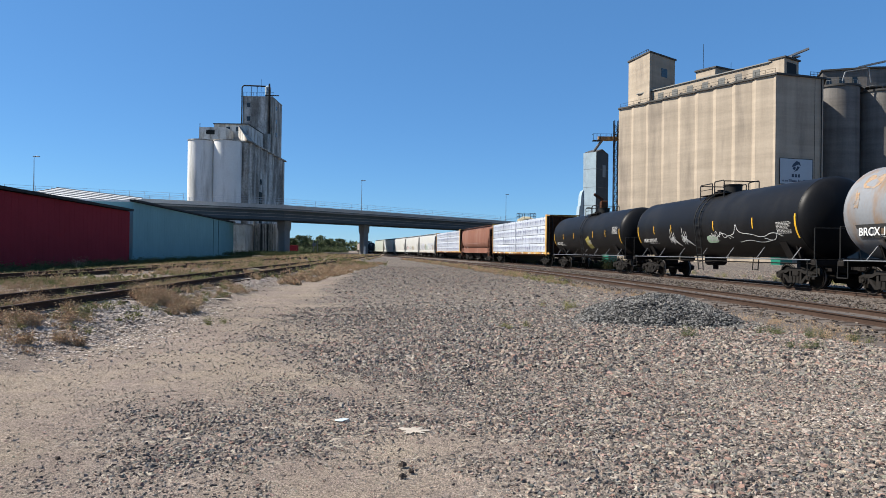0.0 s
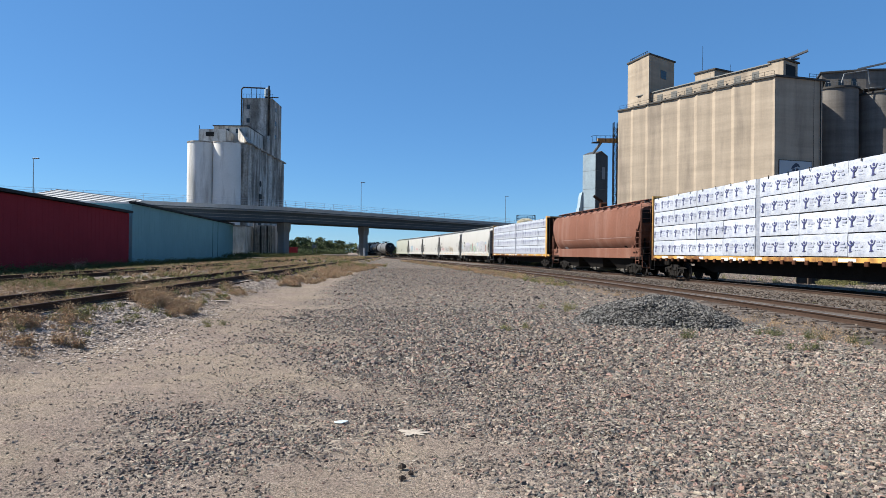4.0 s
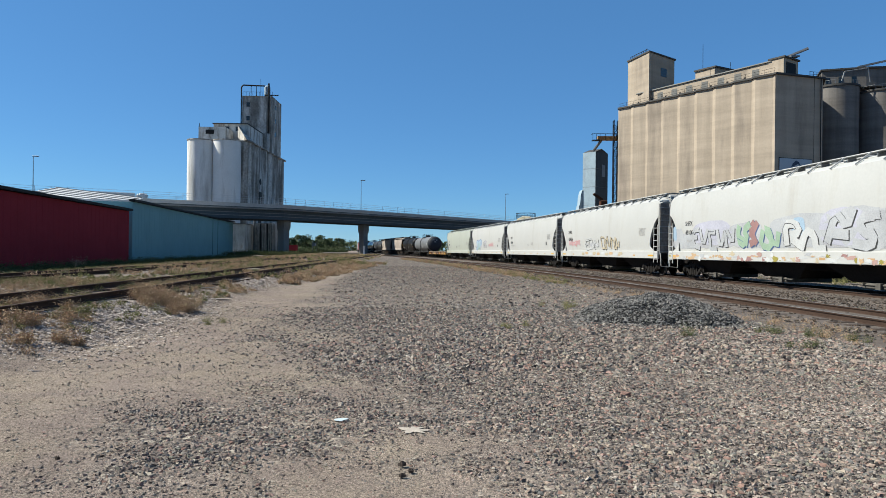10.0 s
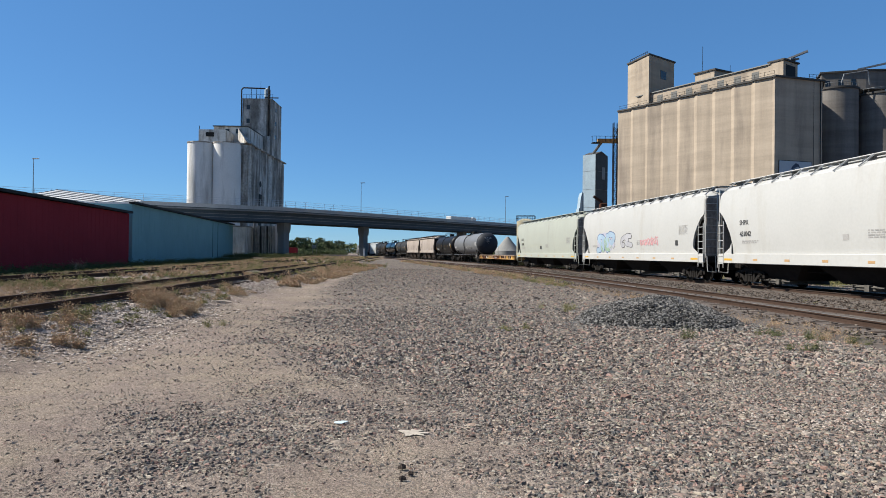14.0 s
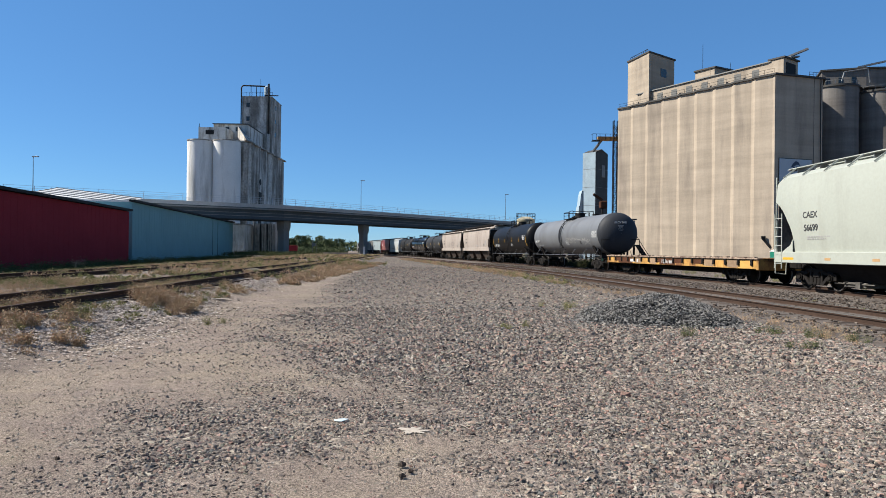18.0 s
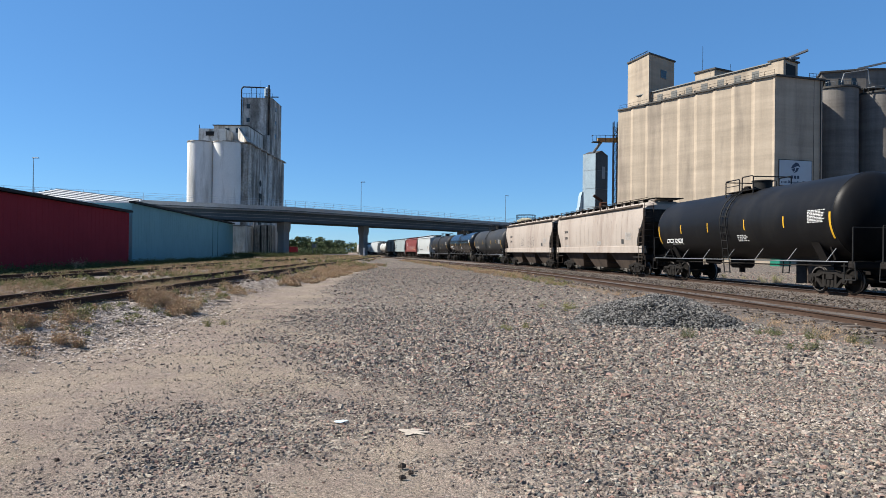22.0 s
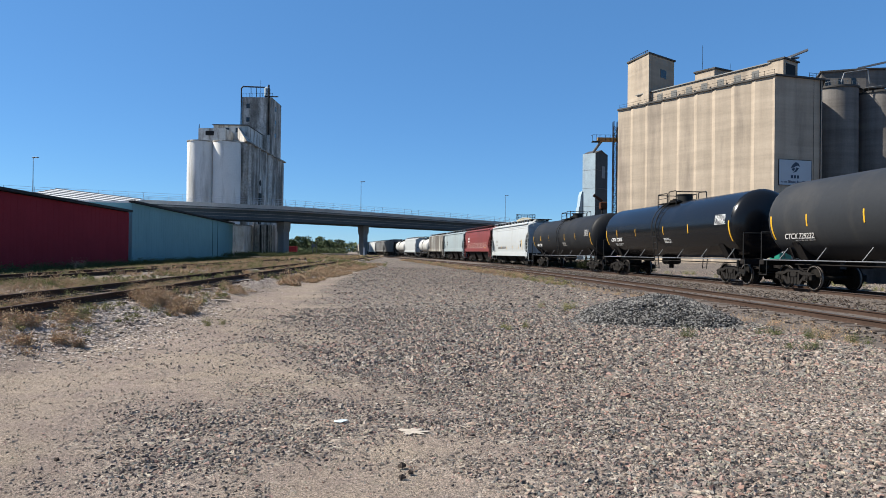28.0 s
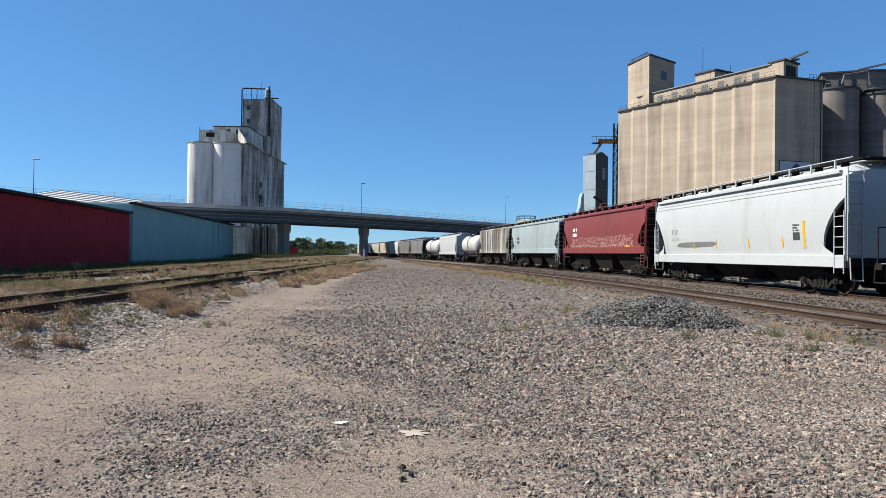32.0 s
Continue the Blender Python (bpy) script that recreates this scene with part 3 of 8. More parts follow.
def bin_gallery():
    t = thing("bin_gallery", Matrix(), "concrete conveyor gallery above the round silos", "gallery")
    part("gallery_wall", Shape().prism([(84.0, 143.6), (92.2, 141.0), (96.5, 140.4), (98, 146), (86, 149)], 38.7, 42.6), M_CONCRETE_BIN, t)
    part("gallery_roof", Shape().prism([(83.6, 143.4), (92.0, 140.6), (97.0, 140.0), (98.4, 146.4), (86, 149.6)], 42.6, 42.95), M_ROOF, t)
    part("conveyor_boom", Shape().beam((91, 142, 43.2), (98, 140.4, 44.6), 0.6, 0.35), M_STEEL, t)
    part("pipe", Shape().pipe(((86, 139.6, 39.5), (86.5, 139.4, 41.4), (91, 138.6, 42.0), (91.5, 138.6, 39.0)), 0.15), M_STEEL, t)
    for k in range(3):
        part("window", Shape().box(84.6 + 2.4 * k, 143.1 - 0.77 * k, 39.6, 85.9 + 2.4 * k, 143.3 - 0.77 * k, 41.0), M_GLASS, t)


bin_gallery()


# ---------------------------------------------------------------- sheet-metal leg tower, lattice mast and boom
# both stand behind the far corner of the elevator
BEHIND = Matrix.Translation((0, 0, -0.28)) @ Matrix.Scale(1.18, 4)


def leg_tower():
    t = thing("leg_tower", BEHIND, "pale galvanised sheet-metal elevator tower", "tower")
    a, b, c = Vector((34.8, 148.0)), Vector((32.4, 150.4)), Vector((38.4, 151.2))
    d = b + c - a
    for k in range(6):
        z0, z1 = k * 4.2, min(k * 4.2 + 4.12, 24.8)
        part("sheet_panel", Shape().prism([(p.x, p.y) for p in (a, b, d, c)], z0, z1), M_GALV, t)
    g = 0.04
    part("seam", Shape().prism([(a.x, a.y + g), (b.x + g, b.y), (d.x, d.y - g), (c.x - g, c.y)], 0, 24.7), M_STEEL, t)
    roof = Shape()
    top = [Vector((p.x, p.y, 24.8)) for p in (a, b, d, c)]
    ridge = [(top[0] + top[3]) / 2 + Vector((0, 0, 0.9)), (top[1] + top[2]) / 2 + Vector((0, 0, 0.9))]
    roof.add(top + ridge, ((0, 1, 5, 4), (2, 3, 4, 5), (0, 4, 3), (1, 2, 5), (0, 3, 2, 1)))
    part("roof", roof, M_ROOF, t)
    low = Shape().loft([[Vector((b.x - k, b.y - 0.2, z)), Vector((b.x - k, b.y + 3, z)), Vector((b.x - 0.02, b.y + 3, z)), Vector((b.x - 0.02, b.y - 0.2, z))]
                        for z, k in ((0, 1.15), (10.0, 1.1), (10.1, 0.95), (12.5, 0.8), (12.6, 0.6), (15.0, 0.4), (16.2, 0.05))])
    part("lean_to", low, M_GALV, t, "tapering white side casing")
    # darker panels on the unlit face: its shade is put into their colour
    fr = wall_frame(c, a)
    wide = (c - a).length
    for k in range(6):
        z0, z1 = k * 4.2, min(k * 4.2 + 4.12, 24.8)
        part("dark_panel", Shape().box(0.02, 0.0, z0, wide, 0.06, z1, fr), M_GALV_SHADED, t, "sheet on the side away from the sun, shade in its colour")
    part("door", Shape().box(1.2, 0.06, 19.2, 2.4, 0.11, 22.0, fr), M_STEEL, t)


leg_tower()


def lattice_mast():
    t = thing("lattice_mast", BEHIND @ Matrix.Translation((38.0, 143.0, 0)), "dark steel lattice mast with a yellow service boom", "mast")
    h, w = 31.0, 0.45
    s = Shape()
    for x in (-w, w):
        for y in (-w, w):
            s.beam((x, y, 0), (x, y, h), 0.16, 0.16)
    part("corner_posts", s, M_DARK, t)
    s, z, k = Shape(), 0.0, 1
    while z < h - 1:
        for a, b in (((-w, -w), (w, -w)), ((w, -w), (w, w)), ((-w, -w), (-w, w)), ((-w, w), (w, w))):
            p, q = (a, b) if k > 0 else (b, a)
            s.beam((*p, z), (*q, z + 1.0), 0.09, 0.09)
            s.beam((*a, z), (*b, z), 0.08, 0.08)
        z, k = z + 1.0, -k
    part("bracing", s, M_DARK, t)
    part("boom", Shape().box(-4.0, -0.4, 26.5, 0.8, 0.4, 27.4), M_YELLOW_OLD, t, "faded yellow boom")
    s = Shape().box(-5.2, -0.7, 26.4, -3.6, 0.7, 26.55)
    for x in (-5.2, -4.4, -3.6, -2.4, -1.2, 0):
        s.cyl((x, -0.7, 26.5), (x, -0.7, 27.9), 0.05, 4)
    s.cyl((-5.2, -0.7, 27.9), (0, -0.7, 27.9), 0.05, 4).cyl((-5.2, 0.7, 27.9), (-5.2, -0.7, 27.9), 0.05, 4)
    part("boom_railing", s, M_DARK, t)
    part("spout", Shape().pipe(((-3.2, 0, 26.5), (-3.8, 1.5, 25.4), (-4.0, 3.5, 24.8)), 0.3, 8), M_STEEL, t)


lattice_mast()


# ---------------------------------------------------------------- the old white elevator
def old_elevator():
    t = thing("old_grain_elevator", Matrix(), "old whitewashed grain elevator with stained dark concrete silos", "grain elevator")
    r = 4.25
    for x in (-77.0, -68.9):
        part("front_silo", Shape().cyl((x, 204.5, 0), (x, 204.5, 35.3), r, 36), M_CONCRETE_WHITE, t, "whitewashed silo", smooth=40)
        part("silo_cap", Shape().cyl((x, 204.5, 35.3), (x, 204.5, 35.65), r + 0.15, 36), M_CONCRETE_GREY, t, smooth=40)
    for k in range(6):
        y = 213.0 + k * 7.6
        for x in (-75.0, -67.0):
            part("silo", Shape().cyl((x, y, 0), (x, y, 36.2), 4.1, 28), M_CONCRETE_GREY, t, "stained weathered silo", smooth=40)
    part("silo_block", Shape().box(-78.4, 209, 0, -63.6, 256, 36.0), M_CONCRETE_GREY, t)
    part("deck", Shape().box(-79, 208.6, 36.2, -62.7, 256, 36.6), M_CONCRETE_GREY, t)
    h = part("headhouse", Shape().box(-74.2, 236, 36, -63.4, 250, 57.3), M_CONCRETE_GREY, t, "tall flaking headhouse tower")
    part("headhouse_roof", Shape().box(-74.3, 235.9, 57.3, -63.3, 250.1, 57.5), M_CONCRETE_GREY, h)
    for z in (53.5, 48.5, 43.5):
        part("window", Shape().box(-72.6, 235.9, z, -71.4, 236.05, z + 1.6), M_GLASS, h)
        part("window", Shape().box(-63.45, 241, z, -63.3, 242.2, z + 1.6), M_GLASS, h)
    part("side_annex", Shape().box(-68.6, 234.5, 36, -63.6, 236, 43.5), M_CONCRETE_GREY, t)
    part("gallery", Shape().box(-79.2, 207.5, 36.6, -70.6, 216, 40.6), M_GALLERY, t, "whitewashed gallery box")
    part("gallery_step", Shape().box(-77.4, 216, 36.6, -66.0, 234, 43.2), M_GALLERY, t, "whitewashed gallery box")
    part("gallery_roof", Shape().prism([(-77.6, 215.4), (-65.8, 215.4), (-65.8, 234.2), (-77.6, 234.2)], 43.2, 43.45), M_ROOF, t)
    part("opening", Shape().box(-76.9, 207.42, 38.3, -74.2, 207.55, 39.7), M_DARK, t)
    for x in (-73.6, -70.0):
        part("window", Shape().box(x, 215.92, 40.9, x + 1.5, 216.02, 42.4), M_GLASS, t)
    ramp = Shape()
    ramp.add([(-68.6, 214, 42.4), (-63.2, 206, 36.4), (-63.2, 216, 36.4), (-68.6, 217, 42.4), (-68.6, 214, 36.4), (-68.6, 217, 36.4)], ((0, 1, 2, 3), (0, 4, 1), (3, 2, 5), (1, 4, 5, 2), (0, 3, 5, 4)))
    part("stair_enclosure", ramp, M_CONCRETE_GREY, t)
    part("wall_hole", Shape().cyl((-62.86, 221, 24.5), (-63.4, 221, 24.5), 1.1, 9), M_DARK, t, "dark broken hole in the wall")
    part("wall_hole", Shape().box(-63.4, 219.6, 5, -62.8, 222.4, 21), M_DARK, t)
    top = Shape().cyl((-65.6, 238, 58.5), (-65.6, 238, 61.2), 1.1, 14).cyl((-65.6, 238, 61.2), (-65.6, 238, 61.9), 1.1, 14, 0.35).cyl((-65.6, 238, 57.4), (-65.6, 238, 58.5), 0.3, 14, 1.1)
    part("dust_cyclone", top, M_GALV, t, "pale round dust cyclone", smooth=40)
    for r, *pts in ((0.25, (-74.4, 235.6, 40), (-74.4, 235.6, 60.6), (-73.8, 235.6, 61.3), (-66, 236.5, 61.3)), (0.35, (-64.4, 235.6, 36), (-64.4, 235.6, 62)), (0.12, (-71, 236, 57.5), (-71, 236, 61)), (0.12, (-69, 236, 57.5), (-69, 236, 61)),
                    (0.2, (-66, 236, 57.8), (-61.0, 236, 57.8)), (0.06, (-67.8, 237, 57.5), (-67.8, 237, 64)), (0.1, (-79.0, 207.6, 36), (-79.0, 207.6, 41.8))):
        part("pipe", Shape().pipe(pts, r), M_DARK, t)
    rail = Shape()
    for x in np.arange(-74, -63, 1.2):
        rail.cyl((x, 236.1, 57.5), (x, 236.1, 59), 0.05, 4)
    rail.cyl((-74, 236.1, 59), (-63, 236.1, 59), 0.05, 4)
    part("roof_railing", rail, M_DARK, t)


old_elevator()


# ---------------------------------------------------------------- sheds along the yard
FACE_A, FACE_D = Vector((-32.75, 0.0)), Vector((-0.125, 1.0)).normalized()


def facade(y):
    return Vector((-32.75 - 0.125 * y, y))


def siding_wall(t, y0, y1, h, depth, material, roof, pitch=1.2, name="wall"):
    """A shed with ribbed sheet siding on the yard side."""
    a, b = facade(y0), facade(y1)
    f = wall_frame(b, a)          # x from far to near, y out to the yard
    ln = (b - a).length
    part(name, Shape().box(0, -depth, -1.3, ln, 0, h, f), material, t)
    ribs = Shape()
    for u in np.arange(pitch / 2, ln, pitch):
        ribs.box(u - 0.02, 0, -1.0, u + 0.02, 0.008, h - 0.05, f)
    part("siding_ribs", ribs, material, t)
    part("roof_edge", Shape().box(-0.3, -0.4, h + 0.06, ln + 0.3, 0.45, h + 0.36, f), M_DARK, t, "dark overhanging roof edge")
    part("roof", Shape().box(-0.1, -depth, h, ln, -0.4, h + 0.25, f), M_WHITE_METAL, t)
    return f, ln


red = thing("red_shed", Matrix(), "long dark red metal shed in shade", "shed")
f_red, l_red = siding_wall(red, 30, 90.3, 6.55, 22, M_RED, M_ROOF)
teal = thing("teal_shed", Matrix(), "long teal painted metal shed in shade", "shed")
f_teal, l_teal = siding_wall(teal, 91.6, 162.7, 8.0, 22, M_TEAL, M_ROOF)
part("seam", Shape().box(17, 0, 0.1, 17.15, 0.05, 7.9, f_teal), M_DARK, teal)
part("seam", Shape().box(22, 0, 0.1, 22.1, 0.05, 7.9, f_teal), M_DARK, teal)


def white_roof_shed():
    t = thing("white_roof_shed", Matrix(), "shed with a pale ribbed metal roof behind the red shed", "shed")
    a, b = Vector((-72.0, 120.0, 12.5)), Vector((-54.9, 117.6, 10.56))
    lo = Vector((6.5, -24, -3.6))
    s = Shape()
    top = Vector((0, 0, 0.15))
    s.add([a, b, b + lo, a + lo, a - top, b - top, b + lo - top, a + lo - top], ((0, 1, 2, 3), (4, 7, 6, 5), (0, 4, 5, 1), (1, 5, 6, 2), (2, 6, 7, 3), (3, 7, 4, 0)))
    part("roof", s, M_WHITE_METAL, t)
    ribs = Shape()
    for k in np.arange(0.03, 1, 0.12):
        p, q = a + lo * k, b + lo * k
        ribs.beam(p + Vector((0, 0, 0.06)), q + Vector((0, 0, 0.06)), 0.12, 0.16)
    part("roof_ribs", ribs, M_STEEL, t)
    part("wall", Shape().prism([(a.x, a.y), (b.x, b.y), ((b + lo).x, (b + lo).y), ((a + lo).x, (a + lo).y)], 0, 6.6), M_WHITE_METAL, t)


white_roof_shed()
small = thing("storage_shed", Matrix(), "pale grey metal outbuilding beside the teal shed", "shed")
part("wall", Shape().box(-57.6, 172, 0, -53.0, 180, 8.0), M_SHEETING, small)
for k in range(12):
    part("rib", Shape().box(-57.5 + k * 0.38, 171.9, 4.3, -57.4 + k * 0.38, 172, 7.9), M_SHEETING, small)
part("door", Shape().box(-56.6, 171.9, 0, -53.6, 172, 4.2), M_SHEETING, small)
for k in range(8):
    part("rib", Shape().box(-56.5 + k * 0.38, 171.8, 0, -56.4 + k * 0.38, 171.9, 4.1), M_SHEETING, small)
part("roof", Shape().box(-57.8, 171.7, 8.0, -52.8, 180.2, 8.3), M_STEEL, small)
old = thing("bin_house", Matrix(), "weathered dark bin house with pale ribs under the overpass", "shed")
part("wall", Shape().box(-52.6, 178, 0, -47.2, 188, 8.6), M_CONCRETE_GREY, old)
for k in range(9):
    part("rib", Shape().box(-52.4 + k * 0.62, 177.9, 0, -52.12 + k * 0.62, 178, 8.4), M_BINHOUSE_PALE if k % 3 else M_DARK, old)
part("chimney", Shape().cyl((-52.2, 177.7, 0), (-52.2, 177.7, 9.6), 0.25, 8), M_STEEL, old)


# ---------------------------------------------------------------- overpass
DECK = [Vector(p) for p in ((-150, 92), (-87, 137), (-64, 150), (-40.4, 163.5), (-22.2, 183), (5.6, 214), (34, 246), (80, 300), (140, 372))]


def deck_points(offset):
    out = []
    for i, p in enumerate(DECK):
        a, b = DECK[max(0, i - 1)], DECK[min(len(DECK) - 1, i + 1)]
        d = (b - a).normalized()
        out.append((p.x + d.y * offset, p.y - d.x * offset))
    return out


def strip(offset0, offset1, z0, z1):
    """A long body along the deck between two offsets (to the near side positive)."""
    a, b = deck_points(offset0), deck_points(offset1)
    return Shape().loft([[Vector((*p, z0)), Vector((*q, z0)), Vector((*q, z1)), Vector((*p, z1))] for p, q in zip(a, b)])


def overpass():
    t = thing("overpass", Matrix(), "concrete road overpass on piers with a steel railing", "bridge", kind="structure")
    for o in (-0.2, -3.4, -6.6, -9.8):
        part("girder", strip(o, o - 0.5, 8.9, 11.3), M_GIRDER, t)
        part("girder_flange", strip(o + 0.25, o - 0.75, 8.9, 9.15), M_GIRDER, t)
    for k in (0.75, 1.5):
        part("girder_rib", strip(-0.14, -0.2, 8.9 + k, 9.02 + k), M_BRIDGE, t, "thin ledge along the girder's face")
    part("road_deck", strip(0.9, -11, 11.3, 11.62), M_BRIDGE, t)
    # set-back strip in a dark colour, standing for the slab edge's shade
    part("deck_joint", strip(0.7, -10.8, 11.62, 11.8), M_GIRDER, t, "dark recessed strip, the shade under the barrier in its colour")
    for o in (0.9, -10.6):
        part("barrier", strip(o, o - 0.4, 11.8, 12.35), M_PARAPET, t, "pale concrete edge barrier")
        part("barrier_cap", strip(o + 0.06, o - 0.46, 12.35, 12.7), M_PARAPET, t)
        rail = Shape()
        pts = deck_points(o - 0.2)
        for (x0, y0), (x1, y1) in zip(pts, pts[1:]):
            ln = math.hypot(x1 - x0, y1 - y0)
            for k in range(int(ln / 3)):
                u = k * 3 / ln
                x, y = x0 + (x1 - x0) * u, y0 + (y1 - y0) * u
                rail.cyl((x, y, 12.7), (x, y, 14.3), 0.04, 4)
            for z in (13.25, 13.8, 14.3):
                rail.cyl((x0, y0, z), (x1, y1, z), 0.03, 4)
        part("railing", rail, M_RAILING, t)
    for x, y, w in ((-41.6, 168.0, 3.4), (-23.2, 187.5, 2.5), (6.4, 222.0, 2.6), (40, 262, 2.6), (-72, 152, 2.6)):
        turn = Matrix.Translation((x, y, 0)) @ Matrix.Rotation(math.atan2(0.74, 0.67), 4, "Z")
        s = Shape().block(-0.9, -w / 2 * 0.82, 0, 0.9, w / 2 * 0.82, 6.6, 0.15, turn)
        ends = [(-w / 2 * 0.82, 6.4), (w / 2 * 0.82, 6.4), (w / 2, 7.4), (w / 2, 8.9), (-w / 2, 8.9), (-w / 2, 7.4)]
        s.prism(ends, -1.0, 1.0, turn @ Matrix(((0, 0, 1, 0), (1, 0, 0, 0), (0, 1, 0, 0), (0, 0, 0, 1))))
        part("pier", s, M_BRIDGE, t, "flared concrete pier")


overpass()


def street_lamp(x, y, z, h):
    t = thing("street_lamp", Matrix.Translation((x, y, z)), "slender steel street lamp on the overpass", "street lamp", "overpass lamps")
    part("pole", Shape().cyl((0, 0, 0), (0, 0, h), 0.10, 6, 0.05), M_STEEL, t)
    part("lamp_head", Shape().block(-0.2, -0.2, h - 0.05, 1.1, 0.2, h + 0.12, 0.04), M_STEEL, t)


street_lamp(-83.5, 131, 11.75, 8.0)
street_lamp(-23.3, 182, 11.75, 9.4)
street_lamp(22.4, 233, 11.75, 10.6)


# ---------------------------------------------------------------- beyond the train
def cream_tank():
    t = thing("storage_tank", Matrix.Translation((19.2, 150, 0)), "cream cylindrical storage tank with a railed top", "tank")
    part("shell", Shape().cyl((0, 0, 0), (0, 0, 9.2), 2.1, 24), M_CREAM, t, smooth=40)
    part("roof", Shape().cyl((0, 0, 9.2), (0, 0, 9.8), 2.1, 24, 0.9), M_CREAM, t, smooth=40)
    s = Shape()
    for i in range(10):
        a, b = 2 * math.pi * i / 10, 2 * math.pi * (i + 1) / 10
        p, q = (2.2 * math.cos(a), 2.2 * math.sin(a)), (2.2 * math.cos(b), 2.2 * math.sin(b))
        s.cyl((*p, 9.2), (*p, 10.5), 0.06, 4).cyl((*p, 10.5), (*q, 10.5), 0.06, 4).cyl((*p, 9.9), (*q, 9.9), 0.05, 4)
    part("railing", s, M_DARK, t)


cream_tank()


def scale_house():
    t = thing("scale_house", Matrix.Translation((18.4, 80, 0)), "cream and grey sampling cabin on steel legs with stairs", "cabin")
    part("cabin", Shape().box(0, 0, 2.6, 1.7, 3, 5.7), M_CREAM, t)
    part("cabin_side", Shape().box(1.7, 0, 2.6, 5.4, 3, 5.6), M_STEEL, t)
    part("roof", Shape().box(-0.15, -0.15, 5.7, 5.6, 3.1, 5.85), M_ROOF, t)
    part("window", Shape().box(0.5, -0.03, 4.0, 1.2, 0.0, 5.0), M_GLASS, t)
    part("deck", Shape().box(-0.2, -1.0, 2.45, 5.6, 3, 2.6), M_DARK, t)
    for x in (0, 2.6, 5.3):
        for y in (0, 2.8):
            part("leg", Shape().box(x - 0.1, y - 0.1, 0, x + 0.1, y + 0.1, 2.45), M_DARK, t)
    s = Shape().beam((5.4, -0.9, 2.5), (7.0, -0.9, 0.1), 0.1, 0.3).beam((5.4, -1.7, 2.5), (7.0, -1.7, 0.1), 0.1, 0.3).cyl((5.4, -0.9, 3.6), (7.0, -0.9, 1.1), 0.04, 4)
    for k in range(9):
        s.box(5.4 + k * 0.18, -1.7, 2.4 - k * 0.27, 5.65 + k * 0.18, -0.9, 2.44 - k * 0.27)
    part("stairs", s, M_DARK, t)
    p = thing("sampling_probe", Matrix.Translation((21.2, 86, 0)), "rust-orange truck sampling probe on a post", "probe")
    part("post", Shape().cyl((0, 0, 0), (0, 0, 8), 0.16, 8), M_DARK, p)
    part("probe_head", Shape().block(-0.35, -0.4, 7.5, 0.6, 0.4, 8.5, 0.1).beam((0, 0, 8.6), (-1.2, 0, 9.4), 0.3, 0.3), M_RUST, p)
    part("platform", Shape().box(-1.2, -0.8, 6.6, 1.2, 0.8, 6.72), M_DARK, p)


scale_house()


def portable_toilet(x, y, k=0.2):
    t = thing("portable_toilet", pose(x, y, 0, 0, 0, 20), "green plastic portable toilet with a pale roof", "portable toilet", "portable toilets")
    part("cabin", Shape().block(-0.6, -0.6, 0, 0.6, 0.6, 2.0, 0.03), M_GREEN_PLASTIC, t)
    part("door", Shape().block(-0.4, -0.64, 0.15, 0.4, -0.6, 1.9, 0.01), M_GREEN_PLASTIC, t)
    c = [Vector(p) for p in ((-0.64, -0.64, 2.0), (0.64, -0.64, 2.0), (0.64, 0.64, 2.0), (-0.64, 0.64, 2.0), (-0.2, -0.2, 2.3), (0.2, -0.2, 2.3), (0.2, 0.2, 2.3), (-0.2, 0.2, 2.3))]
    part("roof", Shape().add(c, ((0, 1, 5, 4), (1, 2, 6, 5), (2, 3, 7, 6), (3, 0, 4, 7), (4, 5, 6, 7), (3, 2, 1, 0))), M_WHITE, t)


portable_toilet(19.6, 76)


def site_cabin():
    t = thing("site_cabin", pose(54.5, 104, 0, 0, 0, 12), "green site cabin with a pale hipped roof", "cabin")
    part("wall", Shape().block(-1.1, -1.1, 0, 1.1, 1.1, 2.15, 0.03), M_GREEN_PLASTIC, t)
    c = [Vector(q) for q in ((-1.2, -1.2, 2.15), (1.2, -1.2, 2.15), (1.2, 1.2, 2.15), (-1.2, 1.2, 2.15), (-0.5, -0.3, 2.65), (0.5, -0.3, 2.65), (0.5, 0.3, 2.65), (-0.5, 0.3, 2.65))]
    part("roof", Shape().add(c, ((0, 1, 5, 4), (1, 2, 6, 5), (2, 3, 7, 6), (3, 0, 4, 7), (4, 5, 6, 7), (3, 2, 1, 0))), M_WHITE, t)


site_cabin()


def loading_dock():
    t = thing("loading_dock", Matrix(), "low dark concrete loading dock beyond the main line", "loading dock")
    part("dock_wall", Shape().prism([(20.4, 37.2), (58.0, 37.2), (58.0, 41.0), (27.5, 41.0)], -0.1, 1.22), M_DOCK, t, "soot-stained dock wall")
    part("dock_edge", Shape().prism([(20.3, 37.0), (58.0, 37.0), (58.0, 41.0), (27.8, 41.0)], 1.22, 1.40), M_DARK, t, "dark timber dock edge")
    for x in np.arange(21.0, 58, 2.4):
        part("bumper_post", Shape().block(x, 37.05, -0.1, x + 0.22, 37.2, 1.2, 0.02), M_TIE, t)


loading_dock()

# ---------------------------------------------------------------- rolling stock: paints
def paint(name, color, rough=0.5, dirt=(0.10, 0.085, 0.07), amount=0.3, vary=0.14, spec=0.5, streak=6):
    return mat(name, color, rough, vary=vary, fine=9, coarse=0.45, bump=0.04, second=dirt, amount=amount, streak=streak, spec=spec)


